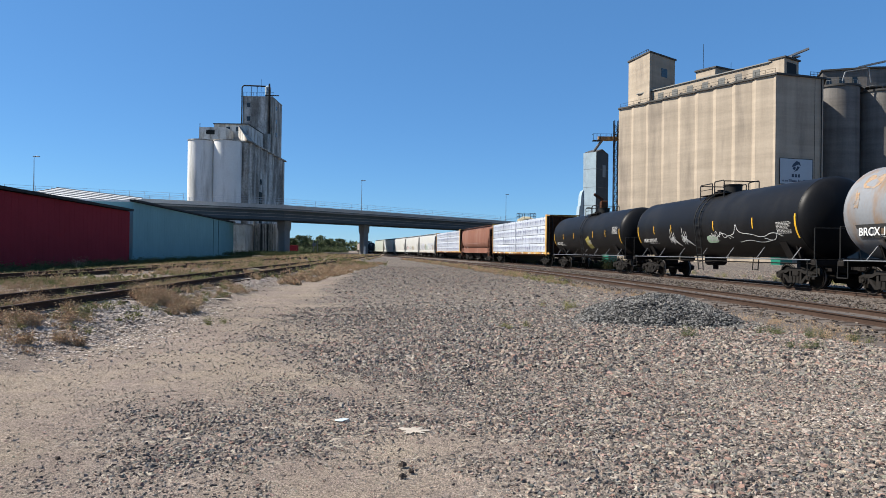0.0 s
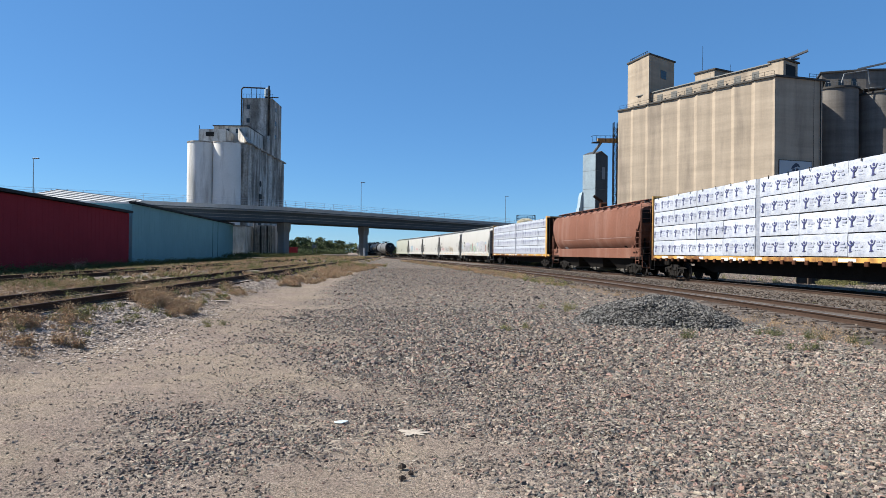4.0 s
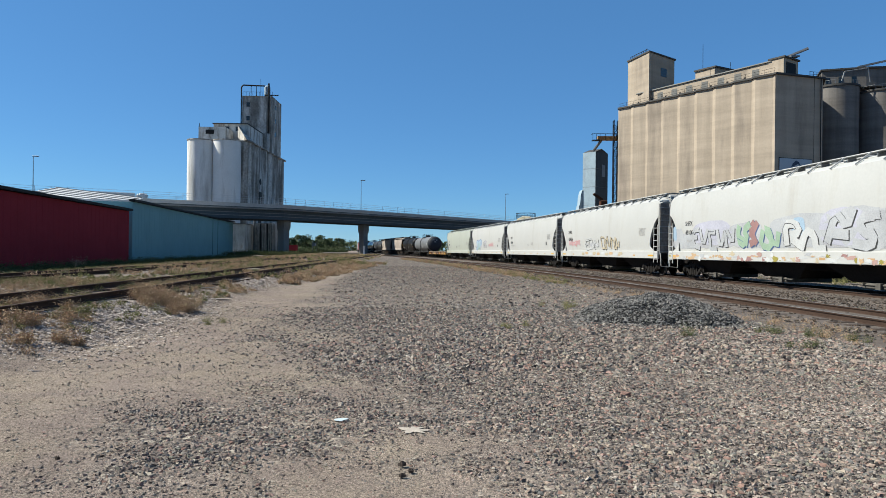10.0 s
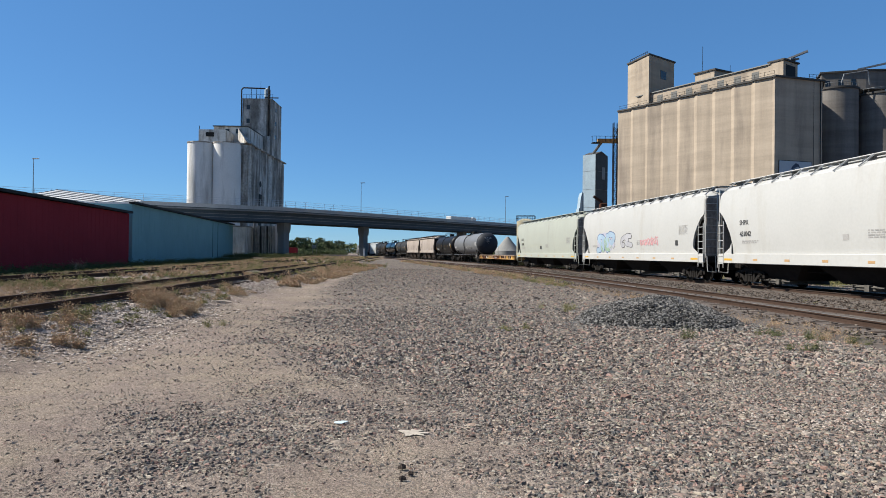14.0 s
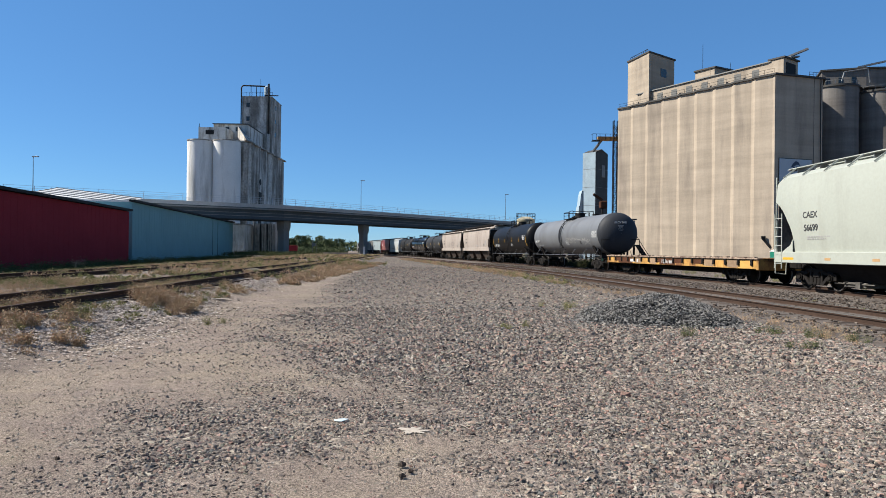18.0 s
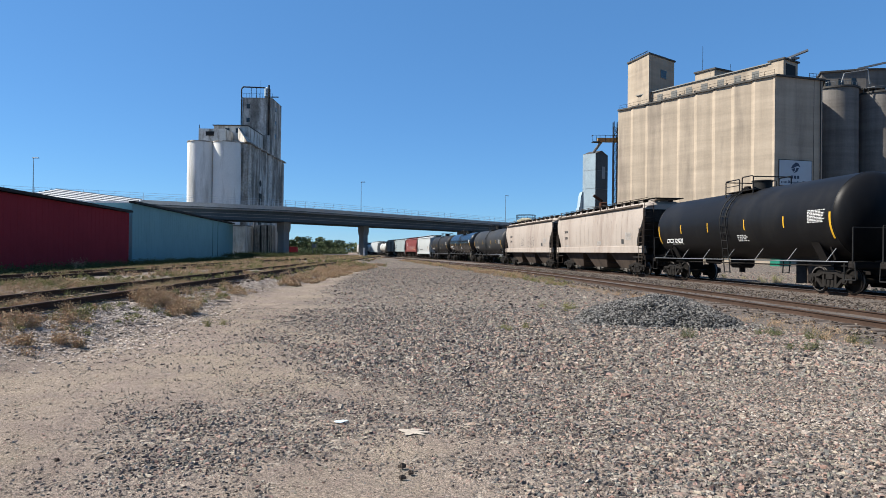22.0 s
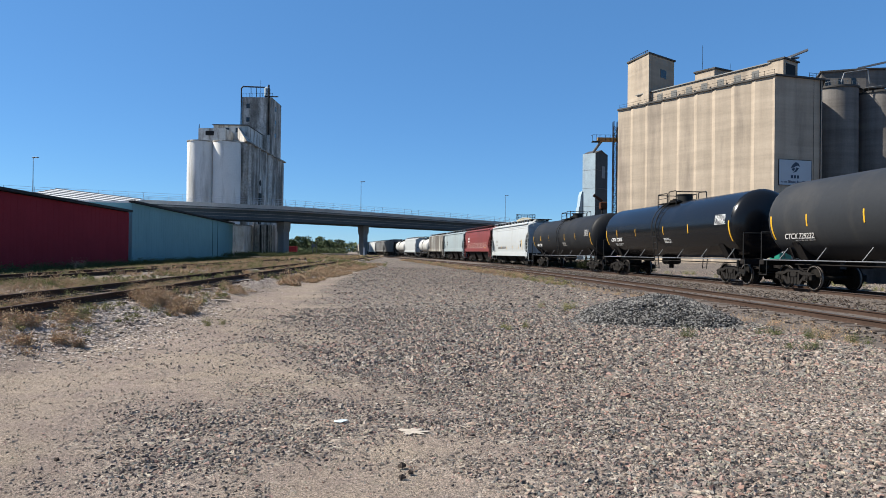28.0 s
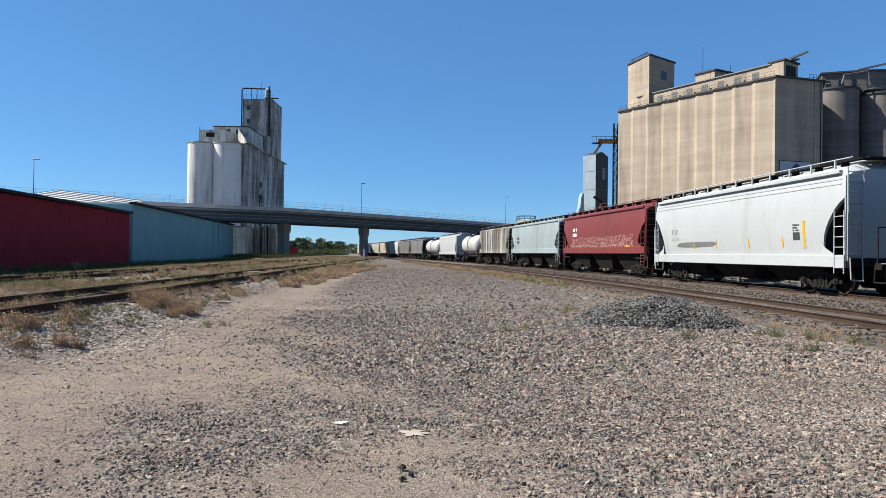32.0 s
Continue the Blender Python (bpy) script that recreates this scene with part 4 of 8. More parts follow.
P_BLACK = paint("black_tank_paint", (0.008, 0.008, 0.0088), 0.45, (0.0145, 0.014, 0.0137), 0.4, spec=0.12)
P_DULL = paint("dull_black_tank_paint", (0.027, 0.029, 0.032), 0.55, (0.040, 0.040, 0.040), 0.45, spec=0.14)
P_SOOT = paint("sooty_black_tank_paint", (0.015, 0.016, 0.018), 0.55, (0.024, 0.024, 0.024), 0.45, spec=0.12)
P_SHINY = paint("glossy_black_tank_paint", (0.008, 0.0085, 0.0095), 0.22, (0.014, 0.014, 0.015), 0.2, spec=0.28)
P_GREY = paint("grey_tank_paint", (0.140, 0.146, 0.152), 0.5, (0.105, 0.106, 0.108), 0.35)
P_PALE = paint("pale_grey_tank_paint", (0.180, 0.188, 0.200), 0.55, (0.192, 0.108, 0.044), 0.3)
P_WHITE = paint("white_hopper_paint", (0.448, 0.446, 0.424), 0.5, (0.400, 0.386, 0.346), 0.2, 0.08)
P_BRIGHT = paint("bright_white_hopper_paint", (0.400, 0.420, 0.420), 0.45, (0.344, 0.348, 0.336), 0.2, 0.08)
P_GREENISH = paint("pale_green_hopper_paint", (0.365, 0.382, 0.328), 0.5, (0.318, 0.326, 0.276), 0.2, 0.1)
P_BROWN = paint("faded_brown_hopper_paint", (0.185, 0.082, 0.055), 0.7, (0.225, 0.122, 0.092), 0.4, 0.22, spec=0.15, streak=9)
P_TAN = paint("dusty_beige_hopper_paint", (0.345, 0.300, 0.262), 0.75, (0.270, 0.222, 0.190), 0.4, 0.14, spec=0.15)
P_DARKTAN = paint("grimy_brown_hopper_underside", (0.075, 0.058, 0.047), 0.85, (0.035, 0.028, 0.024), 0.5, 0.3, spec=0.08)
P_REDH = paint("dark_red_hopper_paint", (0.166, 0.030, 0.026), 0.5, (0.108, 0.026, 0.021), 0.3)
P_BLUEH = paint("pale_blue_hopper_paint", (0.268, 0.320, 0.332), 0.5, (0.218, 0.236, 0.230), 0.35)
P_GREYH = paint("grey_hopper_paint", (0.140, 0.142, 0.140), 0.6, (0.095, 0.090, 0.082), 0.4)
P_STAINED = paint("stained_offwhite_hopper_paint", (0.36, 0.355, 0.32), 0.65, (0.115, 0.098, 0.080), 0.75, 0.3, streak=14)
# slate tone for the shade on the grey heads, and for the spill stain
P_SHADE_STAIN = paint("slate_head_shade_and_stain", (0.034, 0.037, 0.043), 0.6, (0.046, 0.048, 0.052), 0.4, spec=0.15)
P_CREAM = paint("cream_hopper_paint", (0.315, 0.289, 0.220), 0.6, (0.220, 0.189, 0.141), 0.35)
P_YELLOW = paint("worn_yellow_flatcar_paint", (0.54, 0.31, 0.085), 0.65, (0.15, 0.062, 0.028), 0.5, 0.25, streak=1, spec=0.2)
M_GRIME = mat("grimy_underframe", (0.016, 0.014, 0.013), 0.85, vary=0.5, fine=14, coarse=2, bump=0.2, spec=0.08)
# dark brown for hopper ends: grime, with the cavity's shade in the colour
M_END_SHADE_GRIME = mat("brown_end_shade_and_grime", (0.034, 0.028, 0.024), 0.9, vary=0.5, fine=10, coarse=1.2, bump=0.15, second=(0.016, 0.014, 0.013), amount=0.5, spec=0.08)
M_ENDTAN = mat("brown_grey_end_sheet", (0.330, 0.290, 0.255), 0.85, vary=0.4, fine=8, coarse=1.0, bump=0.1, second=(0.200, 0.168, 0.142), amount=0.5, streak=3, spec=0.1)
M_GATE = mat("dusty_pale_gate_steel", (0.095, 0.088, 0.078), 0.85, vary=0.6, fine=10, coarse=2, bump=0.2, spec=0.1)
M_BOGIE = mat("dusty_cast_steel", (0.0125, 0.0105, 0.009), 0.85, vary=0.5, fine=16, coarse=2.5, bump=0.25, spec=0.2)
M_WHEEL = mat("wheel_steel", (0.017, 0.015, 0.013), 0.6, 0.3, vary=0.6, fine=6, coarse=1.5, bump=0.1, spec=0.08)
M_TREAD = mat("worn_wheel_tread", (0.22, 0.20, 0.185), 0.55, 0.5, vary=0.2)
M_WRAP = mat("white_lumber_wrap", (0.46, 0.49, 0.55), 0.4, vary=0.22, fine=7, coarse=1.6, bump=1.0, second=(0.36, 0.395, 0.48), amount=0.4, objects=0.09)
M_LOGO = mat("slate_blue_wrap_print", (0.052, 0.056, 0.150), 0.5, vary=0.15, bump=0)
M_LOGO_GREY = mat("grey_blue_wrap_print", (0.345, 0.365, 0.455), 0.5, vary=0.15, bump=0)
M_LETTER_W = mat("white_stencil_paint", (0.562, 0.562, 0.546), 0.6, vary=0.15, bump=0)
M_LETTER_B = mat("black_stencil_paint", (0.039, 0.039, 0.039), 0.6, vary=0.2, bump=0)
M_LETTER_FADED = mat("faded_grey_stencil_paint", (0.328, 0.320, 0.304), 0.7, vary=0.2, bump=0)
M_DECKEDGE = mat("splintered_deck_edge", (0.30, 0.22, 0.16), 0.95, vary=0.6, fine=12, coarse=2, bump=0.3, second=(0.09, 0.055, 0.04), amount=0.5)
M_PANELTAN = mat("worn_tan_panel", (0.26, 0.17, 0.10), 0.85, vary=0.4, fine=8, coarse=1.5, bump=0.1)
M_RUSTSTAIN = mat("orange_rust_stain", (0.27, 0.175, 0.10), 0.8, vary=0.4, fine=8, coarse=2, bump=0, second=(0.19, 0.17, 0.155), amount=0.5)
M_AMBER = mat("faded_amber_reflector", (0.42, 0.26, 0.12), 0.5, vary=0.2, bump=0)
M_SEAM = mat("rusty_seam_line", (0.185, 0.140, 0.110), 0.9, vary=0.5, fine=6, coarse=1.5, bump=0)
M_STRIP = mat("yellow_reflector_tape", (0.585, 0.328, 0.016), 0.45, vary=0.15, bump=0)
M_PLACARD = mat("dull_yellow_placard", (0.250, 0.211, 0.039), 0.6, vary=0.25, bump=0)
M_FLAKED = mat("flaked_pink_paint", (0.36, 0.235, 0.205), 0.7, vary=0.25, bump=0)
M_SAND = mat("sand_graffiti_paint", (0.42, 0.36, 0.25), 0.7, vary=0.2, bump=0)
M_CHALK = mat("white_graffiti_paint", (0.468, 0.476, 0.468), 0.7, vary=0.2, bump=0)
SPRAY = [mat("graffiti_" + n, c, 0.7, vary=0.25, bump=0) for n, c in (
    ("lilac", (0.390, 0.390, 0.450)), ("green", (0.265, 0.365, 0.265)), ("grey", (0.359, 0.359, 0.374)), ("orange", (0.450, 0.310, 0.180)),
    ("sky_blue", (0.290, 0.390, 0.485)), ("maroon", (0.270, 0.150, 0.140)), ("dark_blue", (0.055, 0.094, 0.203)), ("pink", (0.515, 0.273, 0.281)), ("pale_grey", (0.375, 0.385, 0.395)))]

SPEED, START = 10.936, 3.45      # metres a second; where the first coupling stands on the line at the start
FACE = Matrix.Rotation(math.pi / 2, 4, "X")
CACHE = {}


def ribbon(s, pts, w, lift, surface):
    """A painted stroke of width w along pts (x, z) on the side given by surface(z) -> y."""
    v, f = [], []
    for i, (x, z) in enumerate(pts):
        a, b = Vector(pts[max(0, i - 1)]), Vector(pts[min(len(pts) - 1, i + 1)])
        d = b - a
        d = d.normalized() if d.length > 1e-6 else Vector((1, 0))
        for k in (-1, 1):
            px, pz = x - d.y * w / 2 * k, z + d.x * w / 2 * k
            v.append((px, surface(pz) - lift, pz))
        if i:
            f.append((2 * i - 2, 2 * i - 1, 2 * i + 1, 2 * i))
    return s.add(v, f)


def scribble(rng, x, z, w, h, loops):
    """A looping cursive stroke."""
    amps = [rng.uniform(0.25, 1.0) for i in range(loops + 2)]
    out = []
    for i in range(loops * 9 + 1):
        u = i / (loops * 9)
        k = u * loops
        a = amps[int(k)] * (1 - k % 1) + amps[int(k) + 1] * (k % 1)
        out.append((x + w * u + 0.5 * w / loops * math.sin(6.283 * k), z + h * (0.45 + 0.45 * a * math.cos(6.283 * k + 0.6))))
    return out


def bars(s, rng, x, z, w, rows, size, surface, lift=0.008):
    """Lines of writing too small to read."""
    for r in range(rows):
        u = x
        while u < x + w * rng.uniform(0.75, 1.0):
            k = rng.uniform(1.2, 5.0) * size
            ribbon(s, [(u, z - r * size * 1.7), (min(u + k, x + w), z - r * size * 1.7)], size, lift, surface)
            u += k + size * rng.uniform(0.6, 1.6)
    return s


# ---------------------------------------------------------------- bogies
def bogie_meshes():
    # arched top chord, tension member, columns and jaws, open round the springs
    s = Shape().prism(((-1.18, 0.58), (-0.95, 0.66), (-0.55, 0.68), (-0.35, 0.79), (0.35, 0.79), (0.55, 0.68), (0.95, 0.66), (1.18, 0.58), (1.18, 0.50), (0.55, 0.56), (0.32, 0.66), (-0.32, 0.66), (-0.55, 0.56), (-1.18, 0.50)), -0.09, 0.09, FACE)
    s.prism(((-0.78, 0.50), (-0.44, 0.17), (0.44, 0.17), (0.78, 0.50), (0.62, 0.50), (0.38, 0.27), (-0.38, 0.27), (-0.62, 0.50)), -0.08, 0.08, FACE)
    for e in (-1, 1):
        s.block(e * 0.27, -0.07, 0.24, e * 0.38, 0.07, 0.68, 0.01)
        s.block(e * 0.68, -0.09, 0.33, e * 0.76, 0.09, 0.60, 0.01)
        s.block(e * 1.02, -0.09, 0.36, e * 1.18, 0.09, 0.58, 0.01)
        s.cyl((e * 0.89, -0.14, 0.457), (e * 0.89, 0.14, 0.457), 0.115, 12)
        s.cyl((e * 0.89, -0.17, 0.457), (e * 0.89, 0.17, 0.457), 0.06, 8)
    CACHE["frame"] = s.mesh("side_frame", 30)
    s = Shape().block(-0.2, -1.1, 0.45, 0.2, 1.1, 0.72, 0.03).box(-0.95, -0.9, 0.40, -0.83, 0.9, 0.5).box(0.83, -0.9, 0.40, 0.95, 0.9, 0.5)
    for y in (-1.06, 1.06):
        for x in (-0.2, 0, 0.2):
            s.cyl((x, y, 0.2), (x, y, 0.45), 0.085, 8)
        for x in (-0.89, 0.89):
            s.cyl((x, y - 0.1, 0.457), (x, y + 0.1, 0.457), 0.13, 10)
    CACHE["bolster"] = s.mesh("bolster", 40)
    s = Shape()
    prof = ((0.10, -0.09), (0.40, -0.05), (0.415, -0.07), (0.457, -0.07), (0.457, 0.04), (0.485, 0.055), (0.485, 0.075), (0.41, 0.075), (0.40, 0.0), (0.14, 0.04), (0.10, 0.08))
    for side in (-1, 1):
        rings = [[Vector((r * math.cos(a), side * (-0.76 - (-u) * -1), r * math.sin(a))) for r, u in prof] for a in np.linspace(0, 2 * math.pi, 21)]
        s.loft(rings, closed=False)
    s.cyl((0, -1.0, 0), (0, 1.0, 0), 0.085, 10)
    faces = len(s.f)
    for side in (-1, 1):
        for r0, r1 in ((0.432, 0.461),):
            y = side * 0.835
            rings = [[Vector((r * math.cos(a), yy, r * math.sin(a))) for r, yy in ((r0, y), (r1, y), (r1, y - side * 0.1), (r0, y - side * 0.02))] for a in np.linspace(0, 2 * math.pi, 21)]
            s.loft(rings, closed=True, caps=False)
    me = CACHE["wheelset"] = s.mesh("wheelset", 35)
    me.materials.append(M_WHEEL)
    me.materials.append(M_TREAD)
    for p in me.polygons[faces:]:
        p.material_index = 1


bogie_meshes()
CARS, WHEELS = [], []


def bogie(car, x):
    b = part("bogie", CACHE["bolster"], M_BOGIE, car, "dusty cast-steel freight bogie", at=Matrix.Translation((x, 0, 0)))
    for y in (-1.02, 1.02):
        part("side_frame", CACHE["frame"], M_BOGIE, b, at=Matrix.Translation((0, y, 0)))
    for k in (-0.89, 0.89):
        m = Matrix.Translation((k, 0, 0.457))
        w = part("wheelset", CACHE["wheelset"], M_WHEEL, b, at=m)
        WHEELS.append((w, k, car))
    return b


def coupler(s, e, x1):
    """Knuckle coupler and its draft pocket at the end e (-1 or 1)."""
    s.box(e * (x1 - 1.0), -0.2, 0.62, e * x1, 0.2, 1.02)
    s.box(e * x1, -0.1, 0.76, e * (x1 + 0.5), 0.1, 0.96)
    s.block(e * (x1 + 0.42), -0.17, 0.70, e * (x1 + 0.62), 0.17, 1.0, 0.04)
    return s


def ladder(x, y, z0, z1, w, along_x=True, r=0.022):
    s = Shape()
    a, b = ((x, y), (x + w, y)) if along_x else ((x, y), (x, y + w))
    for p in (a, b):
        s.cyl((*p, z0), (*p, z1), r, 5)
    for z in np.arange(z0 + 0.2, z1, 0.36):
        s.cyl((*a, z), (*b, z), r * 0.8, 5)
    return s


def end_gear(car, half, material):
    """End sill, brake wheel and pipework that a hopper carries on both ends."""
    for e in (-1, 1):
        s = Shape().block(e * (half - 0.25), -1.5, 0.98, e * half, 1.5, 1.3, 0.03)
        coupler(s, e, half)
        part("end_sill", s, M_GRIME, car)
        for y in (-1, 1):
            part("step_iron", Shape().pipe(((e * half, y * 1.45, 1.3), (e * (half + 0.06), y * 1.45, 0.55), (e * (half + 0.06), y * 1.0, 0.5), (e * half, y * 1.0, 1.3)), 0.022), material, car)
    hose = Shape()
    for e in (-1, 1):
        hose.pipe(((e * half, 0.3, 0.85), (e * (half + 0.35), 0.32, 0.6), (e * (half + 0.65), 0.25, 0.62)), 0.03)
    part("brake_hose", hose, M_GRIME, car)
    w = Shape()
    rim = [(-half - 0.02, 0.6 + 0.28 * math.cos(a), 2.6 + 0.28 * math.sin(a)) for a in np.linspace(0, 2 * math.pi, 13)]
    w.pipe(rim, 0.02, 5)
    for a in (0, 2.1, 4.2):
        w.cyl((-half - 0.02, 0.6, 2.6), (-half - 0.02, 0.6 + 0.28 * math.cos(a), 2.6 + 0.28 * math.sin(a)), 0.015, 4)
    w.box(-half - 0.02, 0.45, 2.3, -half + 0.25, 0.75, 2.75)
    part("brake_wheel", w, M_GRIME, car)


# ---------------------------------------------------------------- covered hopper
def hopper_car(L, P, label, sill=1.45, bulge=0.09, cut=1.9, trim=None, roof_rail="bracket", ribs=0, under=None, top=4.35, tuck=0.0):
    car = thing("hopper_car", Matrix(), label, "hopper car", "freight train")
    trim = trim or P
    half = L / 2 - 0.62
    hb = half - 0.12
    W = 1.56

    def side(z):
        return -(W - bulge * ((z - 2.85) / 1.4) ** 2 - tuck * max(0.0, (2.42 - z) / 0.75) ** 1.6)

    def low(d):
        """Lower edge of the side sheet: cut away over the end platforms."""
        if P is P_TAN:
            return float(np.interp(d, (0, 0.10, 0.28, 0.52, 0.74, 0.88, 0.95, 0.98, 99), (3.7, 3.42, 3.05, 2.78, 2.5, 2.2, 1.95, sill, sill)))
        if tuck:
            return float(np.interp(d, (0, 0.35, 0.95, 1.25, 1.42, 99), (3.55, 2.9, 2.1, 1.85, sill + 0.25, sill + 0.25)))
        return float(np.interp(d, (0, 0.3, 0.54, 0.8, 0.98, 1.07, 1.12, 1.14, 99), (3.42, 3.22, 3.0, 2.64, 2.36, 2.15, 1.95, sill, sill)))

    rings = []
    cut = 1.5
    ds = [0, 0.12, 0.3, 0.5, 0.7, 0.85, 0.97, 1.07, 1.12, 1.14, 1.28, 1.40, 1.44, cut]
    xs = [-hb + d for d in ds] + list(np.linspace(-hb + cut + 0.8, hb - cut - 0.8, 10)) + [hb - d for d in reversed(ds)]
    for x in xs:
        d = hb - abs(x)
        z0 = low(d)
        tp = top - 0.22 * max(0.0, 1 - d / 0.4) ** 2          # the roof's corner is rounded off
        ys = [(side(z), z) for z in np.linspace(z0, tp, 9)] + [(-1.22, tp + 0.17), (-0.6, tp + 0.27), (0.6, tp + 0.27), (1.22, tp + 0.17)] + [(-side(z), z) for z in np.linspace(tp, z0, 9)]
        rings.append([Vector((x, y, z)) for y, z in ys])
    part("body", Shape().loft(rings), P, car, smooth=28)
    for e in (-1, 1):
        s = Shape()
        pts = [(d, low(d) - 0.03) for d in ds]
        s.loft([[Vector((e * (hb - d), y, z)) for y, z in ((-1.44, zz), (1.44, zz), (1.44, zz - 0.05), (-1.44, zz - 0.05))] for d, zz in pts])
        # dark here for grime and for the shade of the end cavity
        part("slope_sheet", s, P if tuck else M_END_SHADE_GRIME, car, "end slope sheet behind the cut-away side")
        # added plate, not a car part: fills the open end with dark
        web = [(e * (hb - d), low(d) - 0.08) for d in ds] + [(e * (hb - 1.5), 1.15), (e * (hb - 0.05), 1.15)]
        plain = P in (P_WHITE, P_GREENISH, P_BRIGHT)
        part("end_web", Shape().prism(web, -0.05, 0.05, FACE), M_ENDTAN if plain else M_GRIME, car, "added upright plate closing the view through the car's end")
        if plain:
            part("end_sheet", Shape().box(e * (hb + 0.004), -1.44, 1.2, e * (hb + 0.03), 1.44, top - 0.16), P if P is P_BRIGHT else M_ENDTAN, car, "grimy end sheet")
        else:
            part("end_sheet", Shape().box(e * (hb + 0.004), -1.4, 3.3, e * (hb + 0.03), 1.4, top - 0.26), M_END_SHADE_GRIME, car)
    # side sill, roof edge and ends
    for k in (-1, 1):
        part("side_sill", Shape().block(-hb, k * (W + 0.025 - 0.12 * (tuck > 0)), sill - 0.32, hb, k * (W - 0.22), sill + (0.36 if tuck else 0.12), 0.02), P, car)
        if roof_rail != "bracket":
            part("roof_eave", Shape().block(-hb + 0.3, k * (W + 0.0), top - 0.1, hb - 0.3, k * (W - 0.16), top + 0.04, 0.02), P_DARKTAN if P is P_TAN else P, car)
        if P is P_BRIGHT:
            for z in (top - 0.28, top - 0.45):
                part("side_ridge", Shape().block(-hb + 0.25, k * (-side(z) + 0.02), z - 0.03, hb - 0.25, k * (-side(z) - 0.03), z + 0.03, 0.008), P, car)
    for e in (-1, 1):
        for k in (-1, 1):
            part("corner_post", Shape().box(e * hb, k * 1.5 - 0.03, 1.1, e * (hb - 0.05), k * 1.5 + 0.03, top - 0.2 if e > 0 else 2.7), trim, car)
            part("brace_post", Shape().box(e * (hb - 0.7), k * 0.9 - 0.05, 1.1, e * (hb - 0.79), k * 0.9 + 0.05, 2.6), M_GRIME, car)
        part("end_beam", Shape().box(e * hb, side(top) + 0.1, top - 0.34, e * (hb - 0.09), -side(top) - 0.1, top - 0.26), trim, car)
        part("end_platform", Shape().box(e * hb, -1.5, 1.1, e * (hb - cut), 1.5, 1.2), M_GRIME, car)
        part("end_ladder", ladder(e * (hb + 0.06), 0.95, 1.2, top + 0.2, 0.5, False), trim, car)
        part("end_ladder", ladder(e * (hb + 0.06), -1.5, 1.2, top + 0.1, 0.6, False), trim, car)
        part("side_ladder", ladder(e * hb - (0.48 if e > 0 else 0), -W - 0.03, 0.75, 2.95, 0.48), trim, car)
        part("side_ladder", ladder(e * hb - (0.48 if e > 0 else 0), W + 0.03, 0.75, 2.7, 0.48), trim, car)
        if P is not P_TAN and bulge < 0.15:
            for y in (-W - 0.004, W - 0.02):
                g = [(e * (hb - 1.16), sill + 0.1), (e * (hb - 1.16), sill + 0.62), (e * (hb - 1.0), sill + 0.38), (e * (hb - 0.48), sill + 0.12), (e * (hb - 0.48), sill + 0.1)]
                part("corner_gusset", Shape().prism(g, -y - 0.024, -y, FACE), P, car)
    end_gear(car, half, trim)
    # hopper bottoms and outlet gates
    n, span = 3, 2 * hb - 2 * cut + 0.6
    for i in range(n):
        c = -span / 2 + span / n * (i + 0.5)
        r0 = [Vector((c + sx * span / n / 2, sy * (W - 0.14), sill)) for sx, sy in ((-1, -1), (1, -1), (1, 1), (-1, 1))]
        r1 = [Vector((c + sx * 1.2, sy * 0.85, 0.36)) for sx, sy in ((-1, -1), (1, -1), (1, 1), (-1, 1))]
        h = part("hopper_bottom", Shape().loft([r0, r1]), under or M_GRIME, car)
        part("outlet_gate", Shape().block(c - 0.55, -1.0, 0.17, c + 0.55, 1.0, 0.36, 0.03).cyl((c - 0.4, -1.1, 0.33), (c - 0.4, 1.1, 0.33), 0.04, 6).box(c + 0.2, -1.12, 0.16, c + 0.42, -1.0, 0.38).cyl((c - 1.0, -1.02, 0.3), (c + 1.0, -1.02, 0.3), 0.03, 5), M_GATE, h, "pale dusty outlet gate")
    part("center_sill", Shape().box(-half + 0.2, -0.25, 0.7, half - 0.2, 0.25, 1.05), M_GRIME, car)
    pipes = Shape().cyl((-hb + 1.5, -0.75, 0.72), (hb - 1.5, -0.75, 0.72), 0.03, 5).cyl((-hb + 3, -0.9, 0.9), (-hb + 4.2, -0.9, 0.9), 0.16, 10)
    part("brake_pipe", pipes, M_GRIME, car)
    # roof walk
    zr = top + 0.4
    s = Shape()
    for y in (-0.82, 0.82):
        s.box(-hb - 0.1, y - 0.16, zr, hb + 0.1, y + 0.16, zr + 0.035)
        for x in np.arange(-hb + 0.5, hb, 1.4):
            s.box(x - 0.02, y - 0.16, top + 0.18, x + 0.02, y + 0.16, zr)
    for e in (-1, 1):
        s.box(e * hb - 0.3, -0.9, zr, e * hb + 0.3, 0.9, zr + 0.035)
    part("roof_walk", s, M_STEEL if roof_rail == "bracket" else M_GRIME, car)
    h = Shape().block(-hb + 0.8, -0.45, top + 0.27, hb - 0.8, 0.45, top + 0.40, 0.03)
    part("hatch_coaming", h, P, car)
    hatch = Shape().block(0, -0.5, top + 0.38, 1.2, 0.5, top + 0.46, 0.02).mesh("roof_hatch")
    for x in np.arange(-hb + 1.4, hb - 1, 1.8):
        part("roof_hatch", hatch, P, car, at=Matrix.Translation((x, 0, 0)))
    s = Shape()
